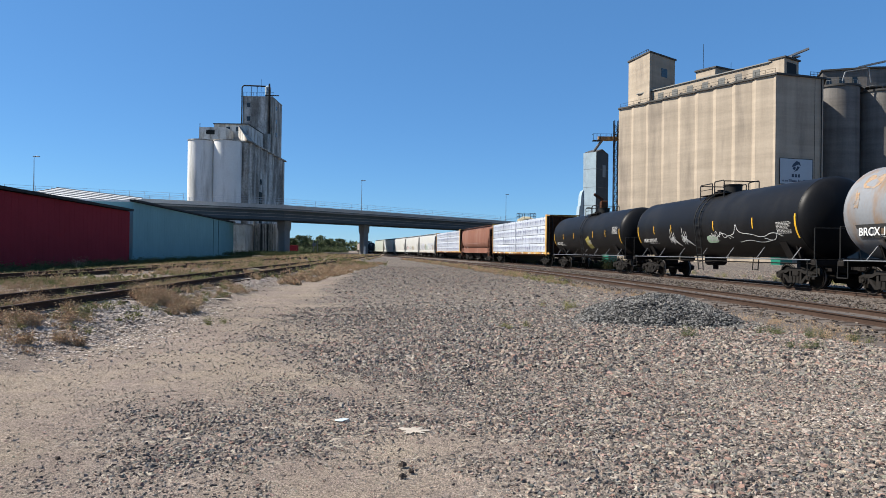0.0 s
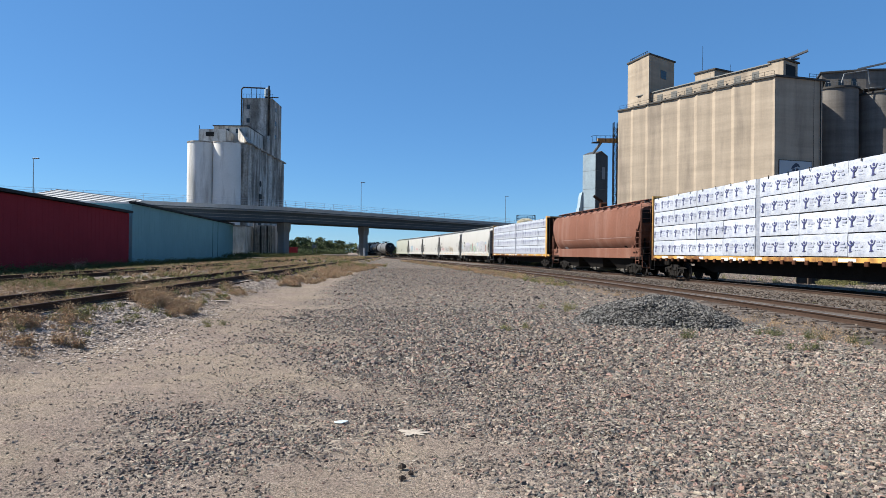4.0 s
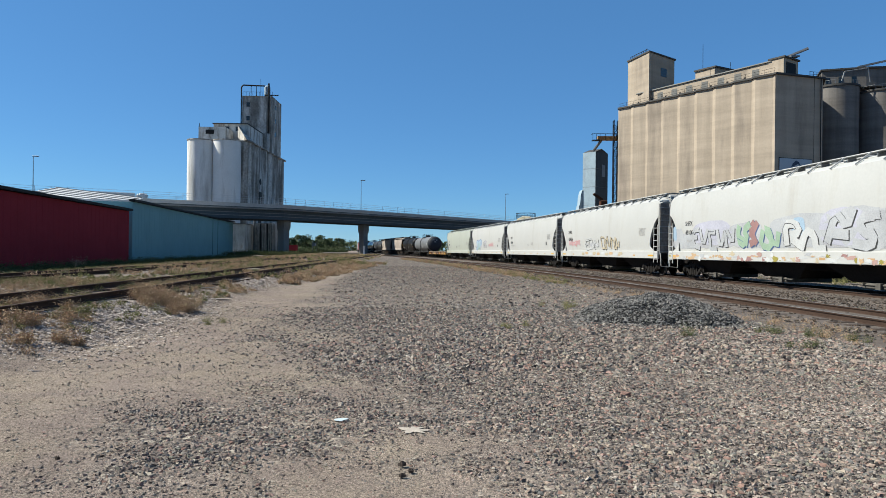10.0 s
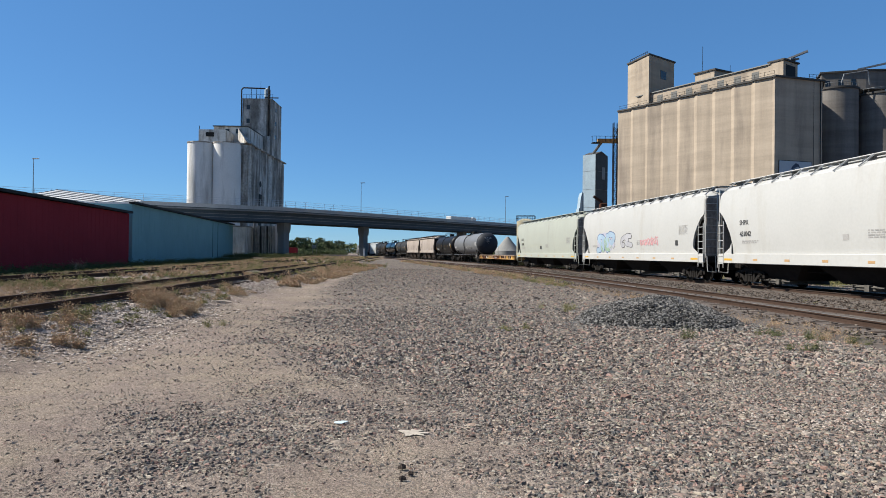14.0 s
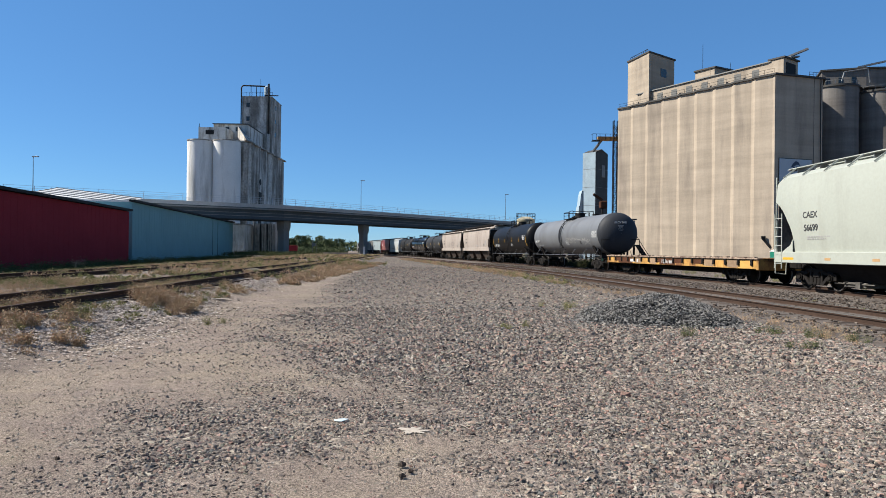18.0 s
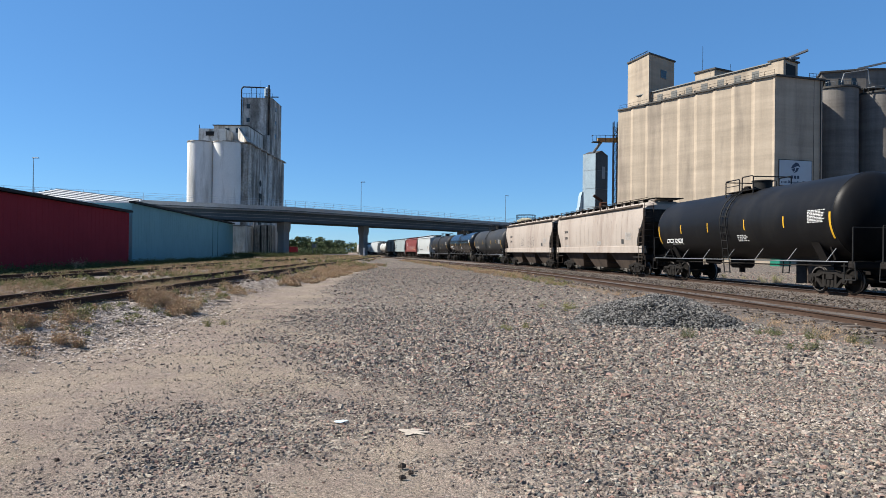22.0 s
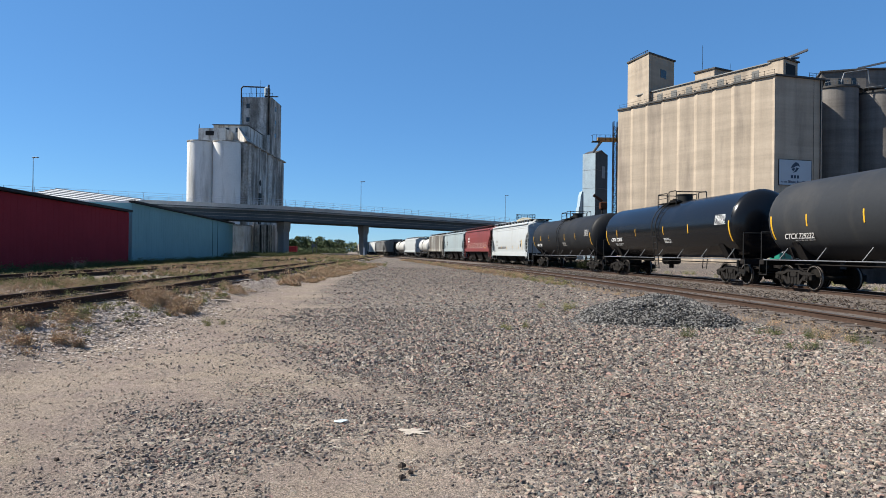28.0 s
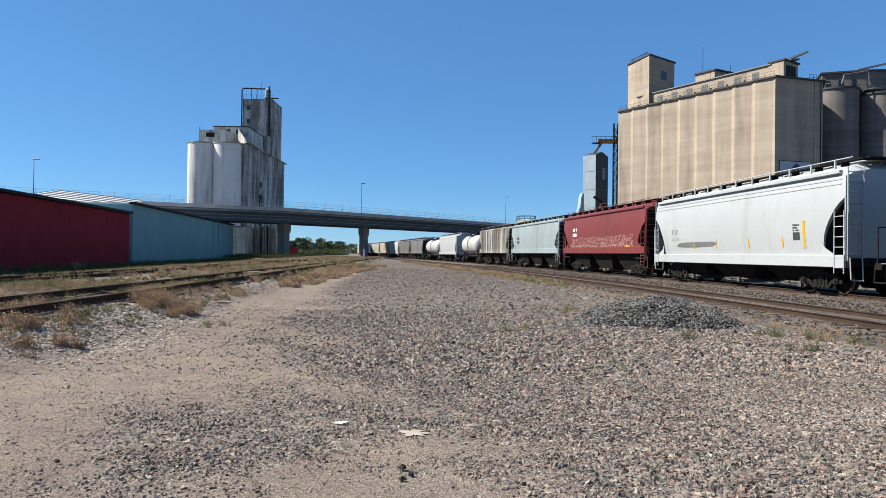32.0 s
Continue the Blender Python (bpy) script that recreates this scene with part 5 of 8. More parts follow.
    if roof_rail == "bracket":
        for x in np.arange(-hb + 0.4, hb, 1.25):
            s.beam((x, -1.5, top + 0.02), (x + 0.12, -1.02, zr + 0.02), 0.05, 0.05)
        s.cyl((-hb, -1.02, zr + 0.02), (hb, -1.02, zr + 0.02), 0.025, 5).cyl((-hb, -1.0, zr - 0.2), (hb, -1.0, zr - 0.2), 0.02, 5)
    else:
        for x in np.arange(-hb + 0.3, hb, 1.3):
            s.box(x - 0.03, -1.3, top + 0.1, x + 0.03, -1.25, zr + 0.06)
        s.cyl((-hb, -1.275, zr + 0.05), (hb, -1.275, zr + 0.05), 0.022, 5)
    part("roof_rail", s, trim, car)
    for i in range(ribs):
        x = -hb + cut + 0.35 + (2 * hb - 2 * cut - 0.7) * i / (ribs - 1)
        for k in (-1, 1):
            s = Shape()
            rr = [[Vector((x + u, k * (-side(z) + v), z)) for u, v in ((-0.045, -0.01), (-0.03, 0.05), (0.03, 0.05), (0.045, -0.01))] for z in np.linspace(sill, top, 6)]
            part("side_rib", s.loft(rr), P, car)
    for x in (-half + 2.0, half - 2.0):
        bogie(car, x)
    CARS.append((car, L, 2 * half - 4.0))
    return car, side, hb


def sill_strips(car, hb, sill, n=8):
    """Orange-yellow reflectors along the side sill."""
    for i in range(n):
        x = -hb + 0.9 + (2 * hb - 1.8) * i / (n - 1)
        w = 0.32 if 0 < i < n - 1 else 0.7
        part("reflector", Shape().box(x - w / 2, -1.59, sill - 0.19, x + w / 2, -1.5, sill - 0.10), M_AMBER if 0 < i < n - 1 else M_STRIP, car)


def weld_seams(car, side, xs, z0, z1, material):
    s = Shape()
    for k, x in enumerate(xs):
        ribbon(s, [(x + 0.05 * math.sin(3.0 * (z - z0) / (z1 - z0)), z) for z in np.linspace(z0, z1 - (0.9 if k % 3 == 1 else 0.0), 8)], 0.016, 0.006, side)
    part("weld_seam", s, material, car)


# ---------------------------------------------------------------- tank car
def tank_car(L, P, label, r=1.60, zc=2.77, hood=True, short=0.0, head=None):
    car = thing("tank_car", Matrix(), label, "tank car", "freight train")
    half = L / 2 - 0.62
    ht = half - 0.33 - short
    dome = 0.8 if head else 0.6
    n = 40

    def ring(x, k):
        return [Vector((x, k * r * math.sin(a), zc + k * r * math.cos(a))) for a in np.linspace(0, 2 * math.pi, n, endpoint=False)]

    tank = part("tank", Shape().loft([ring(x, 1.0) for x in np.linspace(-ht + dome, ht - dome, 5)], caps=False), P, car, smooth=40)
    for e in (-1, 1):
        cap = [ring(e * (ht - dome + dome * math.sin(a)), max(0.02, math.cos(a))) for a in np.linspace(0.0, math.pi / 2, 9)]
        part("tank_head", Shape().loft(cap, caps=False), head or P, tank, smooth=60)
        x = e * (ht - dome)
        rr = [[Vector((x + u, (r + v) * math.sin(a), zc + (r + v) * math.cos(a))) for u, v in ((-0.03, 0), (-0.02, 0.006), (0.02, 0.006), (0.03, 0))] for a in np.linspace(0, 2 * math.pi, n + 1)]
        part("weld_band", Shape().loft(rr, closed=False), head or P, tank, smooth=40)

    def side(z):
        return -math.sqrt(max(0.0, r * r - (z - zc) ** 2))

    for e in (-1, 1):
        s = Shape().block(e * (half - 2.6), -0.28, 0.66, e * half, 0.28, 1.06, 0.02).block(e * (half - 0.3), -1.48, 0.9, e * half, 1.48, 1.10, 0.03)
        coupler(s, e, half)
        part("stub_sill", s, M_GRIME, car)
        sad = Shape()
        pts = [(-0.9, 1.1), (0.9, 1.1)] + [(r * 1.01 * math.sin(a), zc - r * 1.01 * math.cos(a)) for a in np.linspace(0.95, -0.95, 9)]
        sad.prism([(y, z) for y, z in pts], e * (half - 2.45), e * (half - 2.0), Matrix(((0, 0, 1, 0), (1, 0, 0, 0), (0, 1, 0, 0), (0, 0, 0, 1))))
        part("saddle", sad, M_GRIME, car)
        g = Shape()
        for y in (-1.45, 1.45):
            g.pipe(((e * (half - 0.1), y, 1.1), (e * (half - 0.1), y, 2.3)), 0.025)
            g.pipe(((e * half, y, 1.1), (e * (half + 0.05), y, 0.5), (e * (half - 0.5), y, 0.5), (e * (half - 0.5), y, 1.1)), 0.022)
        g.pipe(((e * (half - 0.1), -1.45, 2.3), (e * (half - 0.1), 1.45, 2.3)), 0.025)
        part("end_handrail", g, M_DARK, car)
        part("end_platform", Shape().box(e * half, -1.45, 1.10, e * (half - 0.8), 1.45, 1.14), M_GRIME, car)
        for y in (-0.9, 0.9):
            part("brace", Shape().beam((e * (half - 1.6), y, 1.2), (e * (half - 1.6), side(1.75) * (1 if y < 0 else -1) * 0.9, 1.75), 0.1, 0.14), M_GRIME, car)
    for k in (-1, 1):
        s = Shape().cyl((-half + 0.3, k * 1.46, 1.12), (half - 0.3, k * 1.46, 1.12), 0.024, 5)
        for x in np.linspace(-half + 1.4, half - 1.4, 7):
            s.pipe(((x, k * 1.46, 1.12), (x + 0.18, k * 1.2, 1.6)), 0.02, 4)
        part("side_handrail", s, M_STEEL, car)
    # ladder at the middle and the railed platform with the manway
    for k in (-1, 1):
        s = Shape()
        for x in (-0.24, 0.24):
            s.pipe([(x, k * 1.44, 0.5), (x, k * 1.5, 1.2), (x, k * (r + 0.02), 2.2), (x, k * (r + 0.1), zc)] + [(x, k * (r + 0.12) * math.cos(a), zc + (r + 0.12) * math.sin(a)) for a in np.linspace(0.15, 1.25, 6)], 0.026, 5)
        for z in np.arange(0.55, zc, 0.36):
            y = k * float(np.interp(z, (0.5, 1.2, 2.2, zc), (1.44, 1.5, r + 0.02, r + 0.1)))
            s.cyl((-0.24, y, z), (0.24, y, z), 0.02, 4)
        for a in np.linspace(0.2, 1.2, 5):
            s.cyl((-0.24, k * (r + 0.12) * math.cos(a), zc + (r + 0.12) * math.sin(a)), (0.24, k * (r + 0.12) * math.cos(a), zc + (r + 0.12) * math.sin(a)), 0.02, 4)
        part("ladder", s, M_DARK, car)
    top = zc + r
    if hood:
        s = Shape().cyl((0.4, 0, top - 0.15), (0.4, 0, top + 0.34), 0.42, 18).cyl((0.4, 0, top + 0.34), (0.4, 0, top + 0.40), 0.46, 18)
        part("manway_housing", s, M_DARK, car, smooth=40)
        part("valve", Shape().cyl((-0.8, 0, top - 0.1), (-0.8, 0, top + 0.25), 0.16, 10).cyl((-0.8, -0.3, top + 0.12), (-0.8, 0.3, top + 0.12), 0.05, 6), M_GRIME, car)
        part("platform", Shape().box(-1.15, -0.9, top - 0.1, 1.15, -0.5, top - 0.06).box(-1.15, 0.5, top - 0.1, 1.15, 0.9, top - 0.06), M_GRIME, car)
        for y in (-0.9, 0.9):
            hoop = Shape().pipe(((-1.15, y, top - 0.35), (-1.15, y, top + 0.42), (-1.08, y, top + 0.48), (0.0, y, top + 0.48), (0.05, y, top + 0.42), (0.05, y, top - 0.2)), 0.028, 5).cyl((-1.15, y, top + 0.2), (0.05, y, top + 0.2), 0.02, 4)
            part("railing_hoop", hoop, M_DARK, car)
            part("railing_hoop", Shape().pipe(((0.25, y, top - 0.2), (0.25, y, top + 0.48), (0.32, y, top + 0.54), (1.08, y, top + 0.54), (1.15, y, top + 0.48), (1.15, y, top - 0.35)), 0.028, 5), M_DARK, car)
        for x, z in ((-1.15, 0.45), (1.15, 0.5)):
            part("railing_bar", Shape().cyl((x, -0.9, top + z), (x, 0.9, top + z), 0.028, 5), M_DARK, car)
    part("bottom_outlet", Shape().block(-1.7, -0.4, 0.72, -0.7, 0.4, 1.3, 0.12).cyl((-1.2, 0, 0.5), (-1.2, 0, 0.8), 0.14, 10), M_GRIME, car)
    s = Shape().cyl((-half + 1, -0.5, 0.95), (half - 1, -0.5, 0.95), 0.03, 5).cyl((-half + 2.9, 0.4, 1.02), (-half + 4.1, 0.4, 1.02), 0.17, 10)
    part("brake_gear", s, M_GRIME, car)
    for x in (-half + 1.75, half - 1.75):
        bogie(car, x)
    CARS.append((car, L, 2 * half - 3.5))
    return car, side, ht


def tape(car, side, ht, xs, z0=2.42, z1=2.88, ends=True):
    for x in xs:
        part("reflector_strip", ribbon(Shape(), [(x, z) for z in np.linspace(z0, z1, 5)], 0.07, 0.008, side), M_STRIP, car)
    if ends:
        for e in (-1, 1):
            part("reflector_strip", ribbon(Shape(), [(e * (ht - 0.72), z) for z in np.linspace(1.95, 2.9, 8)], 0.10, 0.012, side), M_STRIP, car)


def marks(car, side, words, x, z, size, material, width=None):
    """Reporting marks on the side towards the lot."""
    y = min(side(z), side(z + size * 0.7), side(z + size * 0.35))
    text(words, size, material, car, Matrix.Translation((x, y - 0.006, z)) @ FACE, "reporting_mark", width=width)


# ---------------------------------------------------------------- lumber car and flat car
def lumber_car(L, label, seed):
    rng = random.Random(seed)
    car = thing("lumber_car", Matrix(), label, "flat car", "freight train")
    half = L / 2 - 0.62
    hb = half - 0.05
    for k in (-1, 1):
        part("side_sill", Shape().block(-hb, k * 1.42, 1.10, hb, k * 1.30, 1.28, 0.015), P_YELLOW, car)
        for x in np.arange(-hb + 0.6, hb - 0.3, 0.76):
            part("winch", Shape().block(x - 0.09, k * 1.50, 0.98, x + 0.09, k * 1.40, 1.16, 0.02), M_RUST, car)
    part("deck", Shape().box(-hb, -1.3, 1.05, hb, 1.3, 1.22), M_GRIME, car)
    sill = Shape().prism([(-hb, 1.05), (hb, 1.05), (hb, 0.85), (hb - 3.6, 0.85), (hb - 5.2, 0.45), (-hb + 5.2, 0.45), (-hb + 3.6, 0.85), (-hb, 0.85)], -0.35, 0.35, FACE)
    part("center_sill", sill, M_GRIME, car)
    for e, deep, back in ((-1, 0.1, 0.12), (1, 0.35, 0.72)):
        he = hb - back
        b = Shape()
        for k in (-1, 1):
            b.block(e * he, k * 1.48, 1.0, e * (he - deep), k * 1.36, 4.82, 0.02)
        b.box(e * he, -1.4, 4.66, e * (he - deep), 1.4, 4.80)
        part("bulkhead_frame", b, P_YELLOW, car, "end bulkhead frame")
        bulk = part("bulkhead", Shape().box(e * (he - deep + 0.08), -1.36, 1.2, e * (he - deep), 1.36, 4.7), M_RUST, car)
        for z in np.arange(1.5, 4.6, 0.52):
            part("bulkhead_rib", Shape().box(e * (he - 0.02), -1.36, z, e * (he - deep + 0.08), 1.36, z + 0.09), M_RUST, bulk)
        for y in (-0.8, 0.0, 0.8):
            part("bulkhead_post", Shape().box(e * (he - 0.05), y - 0.06, 1.2, e * (he - deep + 0.08), y + 0.06, 4.7), M_RUST, bulk)
        part("end_ladder", ladder(e * (he + 0.05), -1.4, 1.0, 4.7, 0.5, False), M_DARK, car)
        if e > 0:
            part("top_brace", Shape().beam((he, -1.42, 4.74), (hb + 0.1, -1.42, 4.7), 0.06, 0.1).beam((he, 1.42, 4.74), (hb + 0.1, 1.42, 4.7), 0.06, 0.1).beam((hb + 0.1, -1.45, 4.7), (hb + 0.1, 1.45, 4.7), 0.06, 0.1), P_YELLOW, car)
            part("end_post", Shape().beam((hb, -1.42, 1.2), (hb, -1.42, 4.7), 0.05, 0.05).beam((hb, 1.42, 1.2), (hb, 1.42, 4.7), 0.05, 0.05), M_DARK, car)
        part("side_step", Shape().pipe(((e * hb, -1.45, 1.0), (e * hb, -1.47, 0.45), (e * (hb - 0.5), -1.47, 0.45), (e * (hb - 0.5), -1.45, 1.0)), 0.022), M_DARK, car)
        s = Shape()
        coupler(s, e, half)
        part("coupler", s, M_GRIME, car)
    part("center_beam", Shape().box(-hb + 0.4, -0.05, 1.2, hb - 1.1, 0.05, 4.72), M_GRIME, car)
    n, gap = 8, 0.34
    x0 = -hb + 0.26
    w = (2 * hb - 1.42 - gap) / n
    me = Shape()
    nx, nz = 14, 5
    # a wrapped bundle: front face gently quilted and creased
    grid = []
    for j in range(nz + 1):
        for i in range(nx + 1):
            u, v = i / nx, j / nz
            edge = min(u * 3, (1 - u) * 3, v, 1 - v)
            grid.append((0.008 + u * (w - 0.016), -0.03 * min(1, edge * 7) - 0.012 * noise.noise((u * 7, v * 3, seed)) - 0.006 * math.sin(23 * u + 5 * v), 0.012 + v * 0.795))
    q = [(j * (nx + 1) + i, j * (nx + 1) + i + 1, (j + 1) * (nx + 1) + i + 1, (j + 1) * (nx + 1) + i) for j in range(nz) for i in range(nx)]
    me.add(grid, q)
    me.add([(0.008, 0, 0.012), (w - 0.008, 0, 0.012), (w - 0.008, 0, 0.807), (0.008, 0, 0.807), (0.008, 1.26, 0.012), (w - 0.008, 1.26, 0.012), (w - 0.008, 1.26, 0.807), (0.008, 1.26, 0.807)],
           ((4, 7, 6, 5), (0, 4, 5, 1), (1, 5, 6, 2), (2, 6, 7, 3), (3, 7, 4, 0)))
    bundle = me.mesh("lumber_pack", 40)
    logo, grey = Shape(), Shape()
    for row in range(4):
        for i in range(n):
            x = x0 + i * w + (gap if i >= n // 2 else 0)
            z = 1.30 + row * 0.835
            y = -1.40 + rng.uniform(-0.02, 0.02)
            part("lumber_pack", bundle, M_WRAP, car, at=Matrix.Translation((x, y, z + rng.uniform(0, 0.016))))
            part("lumber_pack", bundle, M_WRAP, car, at=Matrix.Translation((x + w, 1.40, z)) @ Matrix.Rotation(math.pi, 4, "Z"))
            shift = rng.uniform(-0.1, 0.1)
            yy = y - 0.047
            sf = lambda zz, yy=yy: yy
            for k in (0.12, 0.45, 0.78):
                cx_, cz = x + w * k + shift + rng.uniform(-0.07, 0.07), z + 0.42 + rng.uniform(-0.03, 0.03)
                # a figure with raised arms
                ribbon(logo, [(cx_ - 0.03, cz - 0.20), (cx_ - 0.02, cz - 0.06), (cx_, cz + 0.04)], 0.075, 0, sf)
                ribbon(logo, rounded([(cx_ - 0.15, cz + 0.12), (cx_ - 0.10, cz + 0.0), (cx_ + 0.08, cz + 0.0), (cx_ + 0.16, cz + 0.15)], 1), 0.042, 0.001, sf)
                disc(logo, cx_ + 0.005, cz + 0.12, 0.055, 0.002, sf)
                ribbon(logo, [(cx_ - 0.10, cz - 0.22), (cx_ + 0.08, cz - 0.19)], 0.028, 0.001, sf)
                room = min(0.36, x + w - 0.05 - (cx_ + 0.2))
                if room > 0.12:
                    bars(grey, rng, cx_ + 0.2, cz + 0.10, room, 2, 0.072, sf, 0)
                    bars(grey, rng, cx_ + 0.2, cz - 0.14, room * 0.8, 1, 0.02, sf, 0)
    xg = x0 + n // 2 * w
    fold = Shape()
    zig = [(xg + 0.01 + k * (gap - 0.02) / 16, -1.36 - 0.025 * (k % 2)) for k in range(17)]
    fold.prism(zig + [(xg + gap - 0.01, -1.28), (xg + 0.01, -1.28)], 1.3, 4.6)
    part("slack_wrap", fold, M_WRAP, car, "crumpled slack wrap in the gap between bundles")
    part("wrap_logos", logo, M_LOGO, car, "repeated blue figures printed on the wrap")
    part("wrap_print", grey, M_LOGO_GREY, car)
    board = Shape().box(-0.05, -1.36, 1.27, 0.05, -0.2, 1.31).mesh("spacer_board")
    for row in range(4):
        for i in range(n):
            x = x0 + i * w + (gap if i >= n // 2 else 0)
            for k in (0.2, 0.8):
                part("spacer_board", board, M_TIE, car, at=Matrix.Translation((x + w * k, 0, row * 0.835)))
    strap = Shape()
    for i in range(2 * n):
        x = x0 + (i + 0.5) * w / 2 + (gap if i >= n else 0)
        strap.box(x - 0.02, -1.455, 4.52, x + 0.02, -1.44, 4.66)
    part("strap_end", strap, M_DARK, car)
    patch = Shape()
    for i in range(9):
        x = -hb + 1.2 + i * 2.4 + rng.uniform(-0.4, 0.4)
        patch.box(x, -1.426, 1.13, x + rng.uniform(0.3, 0.9), -1.41, 1.25)
    part("reflector_patches", patch, M_LETTER_W, car)
    s = bars(Shape(), rng, -hb + 8.0, 1.15, 2.2, 1, 0.14, lambda z: -1.42)
    part("reporting_bars", s, M_LETTER_W, car)
    for x in (-half + 2.4, half - 2.4):
        bogie(car, x)
    CARS.append((car, L, 2 * half - 4.8))
    return car


def flat_car(L, label):
    car = thing("flat_car", Matrix(), label, "flat car", "freight train")
    half = L / 2 - 0.62
    rng = random.Random(5)
    for k in (-1, 1):
        part("side_sill", Shape().block(-half, k * 1.48, 0.66, half, k * 1.36, 1.06, 0.015), P_YELLOW, car)
        part("deck_edge", Shape().block(-half, k * 1.56, 1.08, half, k * 1.30, 1.15, 0.015), M_DECKEDGE, car, "splintered grey-brown deck edge")
        for i, x in enumerate(np.arange(-half + 0.5, half, 1.05)):
            part("stake_pocket", Shape().block(x - 0.07, k * 1.56, 0.80, x + 0.07, k * 1.48, 1.08, 0.015), M_GRIME, car)
            if i % 5 in (1, 2, 4) and x < half - 1.2:
                part("worn_panel", Shape().box(x + 0.1, k * 1.487, 0.70 + 0.1 * (i % 2), x + 0.95, k * 1.48, 1.04), M_RUST if i % 2 else M_PANELTAN, car, "panel worn to bare rust")
    part("deck", Shape().box(-half, -1.30, 1.0, half, 1.30, 1.12), M_TIE, car, "worn timber deck")
    splint = Shape()
    for i in range(60):
        x = rng.uniform(-half + 0.2, half - 0.6)
        splint.box(x, -1.55, 1.15, x + rng.uniform(0.1, 0.6), -1.40, 1.15 + rng.uniform(0.01, 0.05))
    part("deck_splinters", splint, M_DECKEDGE, car)
    sill = Shape().prism([(-half, 1.0), (half, 1.0), (half, 0.75), (half - 3.4, 0.75), (half - 5, 0.36), (-half + 5, 0.36), (-half + 3.4, 0.75), (-half, 0.75)], -0.4, 0.4, FACE)
    part("center_sill", sill, M_GRIME, car)
    for e in (-1, 1):
        part("end_sill", Shape().block(e * half, -1.5, 0.62, e * (half - 0.2), 1.5, 1.15, 0.02), P_YELLOW, car)
        part("end_panel", Shape().box(e * (half - 0.15), -1.49, 0.68, e * (half - 1.0), -1.48, 1.05), P_YELLOW, car)
        s = Shape()
        coupler(s, e, half)
        part("coupler", s, M_GRIME, car)
    sf = lambda z: -1.48
    for x, w in ((-half + 2.2, 1.9), (-half + 8.4, 1.5)):
        part("lettering_panel", Shape().box(x - 0.2, -1.492, 0.69, x + w + 0.2, -1.47, 1.03), M_RUST, car)
    part("reporting_bars", bars(Shape(), rng, -half + 4.0, 0.86, 1.2, 1, 0.17, sf, 0.014), M_LETTER_W, car)
    letters = Shape()
    for k in range(9):
        u = -half + 8.5 + 0.15 * k
        letters.box(u, -1.498, 0.76, u + rng.choice((0.05, 0.09)), -1.492, rng.choice((0.92, 0.98)))
    part("reporting_bars", letters, M_LETTER_W, car)
    for x in (-half + 2.4, half - 2.4):
        bogie(car, x)
    CARS.append((car, L, 2 * half - 4.8))
    return car

# ---------------------------------------------------------------- the train, from its head to its tail
def stencils(car, side, hb, seed, material, x=None, z=2.6):
    rng = random.Random(seed)
    tank = car["category"] == "tank car"
    s = bars(Shape(), rng, (hb - (1.95 if tank else 2.6)) if x is None else x, z, 0.95, 9, 0.032, side)
    bars(s, rng, -hb + 2.0, 1.98, 1.3, 2, 0.045, side)
    bars(s, rng, 0.9, 2.2, 0.8, 4, 0.045, side)
    part("data_stencil", s, material, car)


def tag_scrawl(car, side, seed, x0, x1, z, h, material, n, w=0.04):
    rng = random.Random(seed)
    s = Shape()
    for i in range(n):
        x = x0 + (x1 - x0) * i / n
        ribbon(s, scribble(rng, x, z, (x1 - x0) / n * 1.1, h * rng.uniform(0.7, 1.0), 4), w, 0.010, side)
    part("graffiti", s, material, car, "spray-painted scrawl")


def burst(car, side, seed, x, z, w, h, material):
    """A tag of thin crossing strokes with tongues above and a long tail."""
    rng = random.Random(seed)
    s = Shape()
    for k in range(9):
        u = x + w * rng.uniform(0.05, 0.5)
        pts = [(u, z + h * rng.uniform(0.0, 0.3)), (u + w * rng.uniform(-0.1, 0.2), z + h * rng.uniform(0.35, 0.7)), (u + w * rng.uniform(0.0, 0.3), z + h * rng.uniform(0.2, 0.75))]
        ribbon(s, rounded(pts, 2), rng.uniform(0.02, 0.045), 0.008 + 0.0006 * k, side)
    for u, du, top in ((0.12, 0.02, 0.8), (0.26, 0.0, 1.45), (0.30, 0.12, 1.1), (0.50, 0.09, 1.15)):
        ribbon(s, rounded([(x + w * u, z + h * 0.5), (x + w * (u + du * 1.6), z + h * 0.75), (x + w * (u + du), z + h * top)], 2), 0.032, 0.014, side)
    for k in range(3):
        ribbon(s, rounded([(x + w * 0.2, z + h * (0.62 - 0.12 * k)), (x + w * 0.6, z + h * (0.5 - 0.12 * k)), (x + w, z - h * 0.12)], 2), 0.034, 0.015 + 0.0006 * k, side)
    part("graffiti", s, material, car, "jagged white spray-painted tag")


GLYPHS = (((0, 0), (0, 1), (0.55, 1), (0.62, 0.7), (0.5, 0.5), (0.05, 0.48)), ((0.6, 0.9), (0.15, 1), (0, 0.7), (0.5, 0.42), (0.5, 0.08), (0, 0.05)),
          ((0.6, 0.95), (0.1, 0.9), (0, 0.45), (0.15, 0.05), (0.6, 0.08)), ((0, 0), (0.02, 1), (0.55, 0.05), (0.6, 1)), ((0.6, 1), (0.05, 0.95), (0.1, 0.5), (0.5, 0.52), (0.1, 0.5), (0, 0.05), (0.6, 0)))


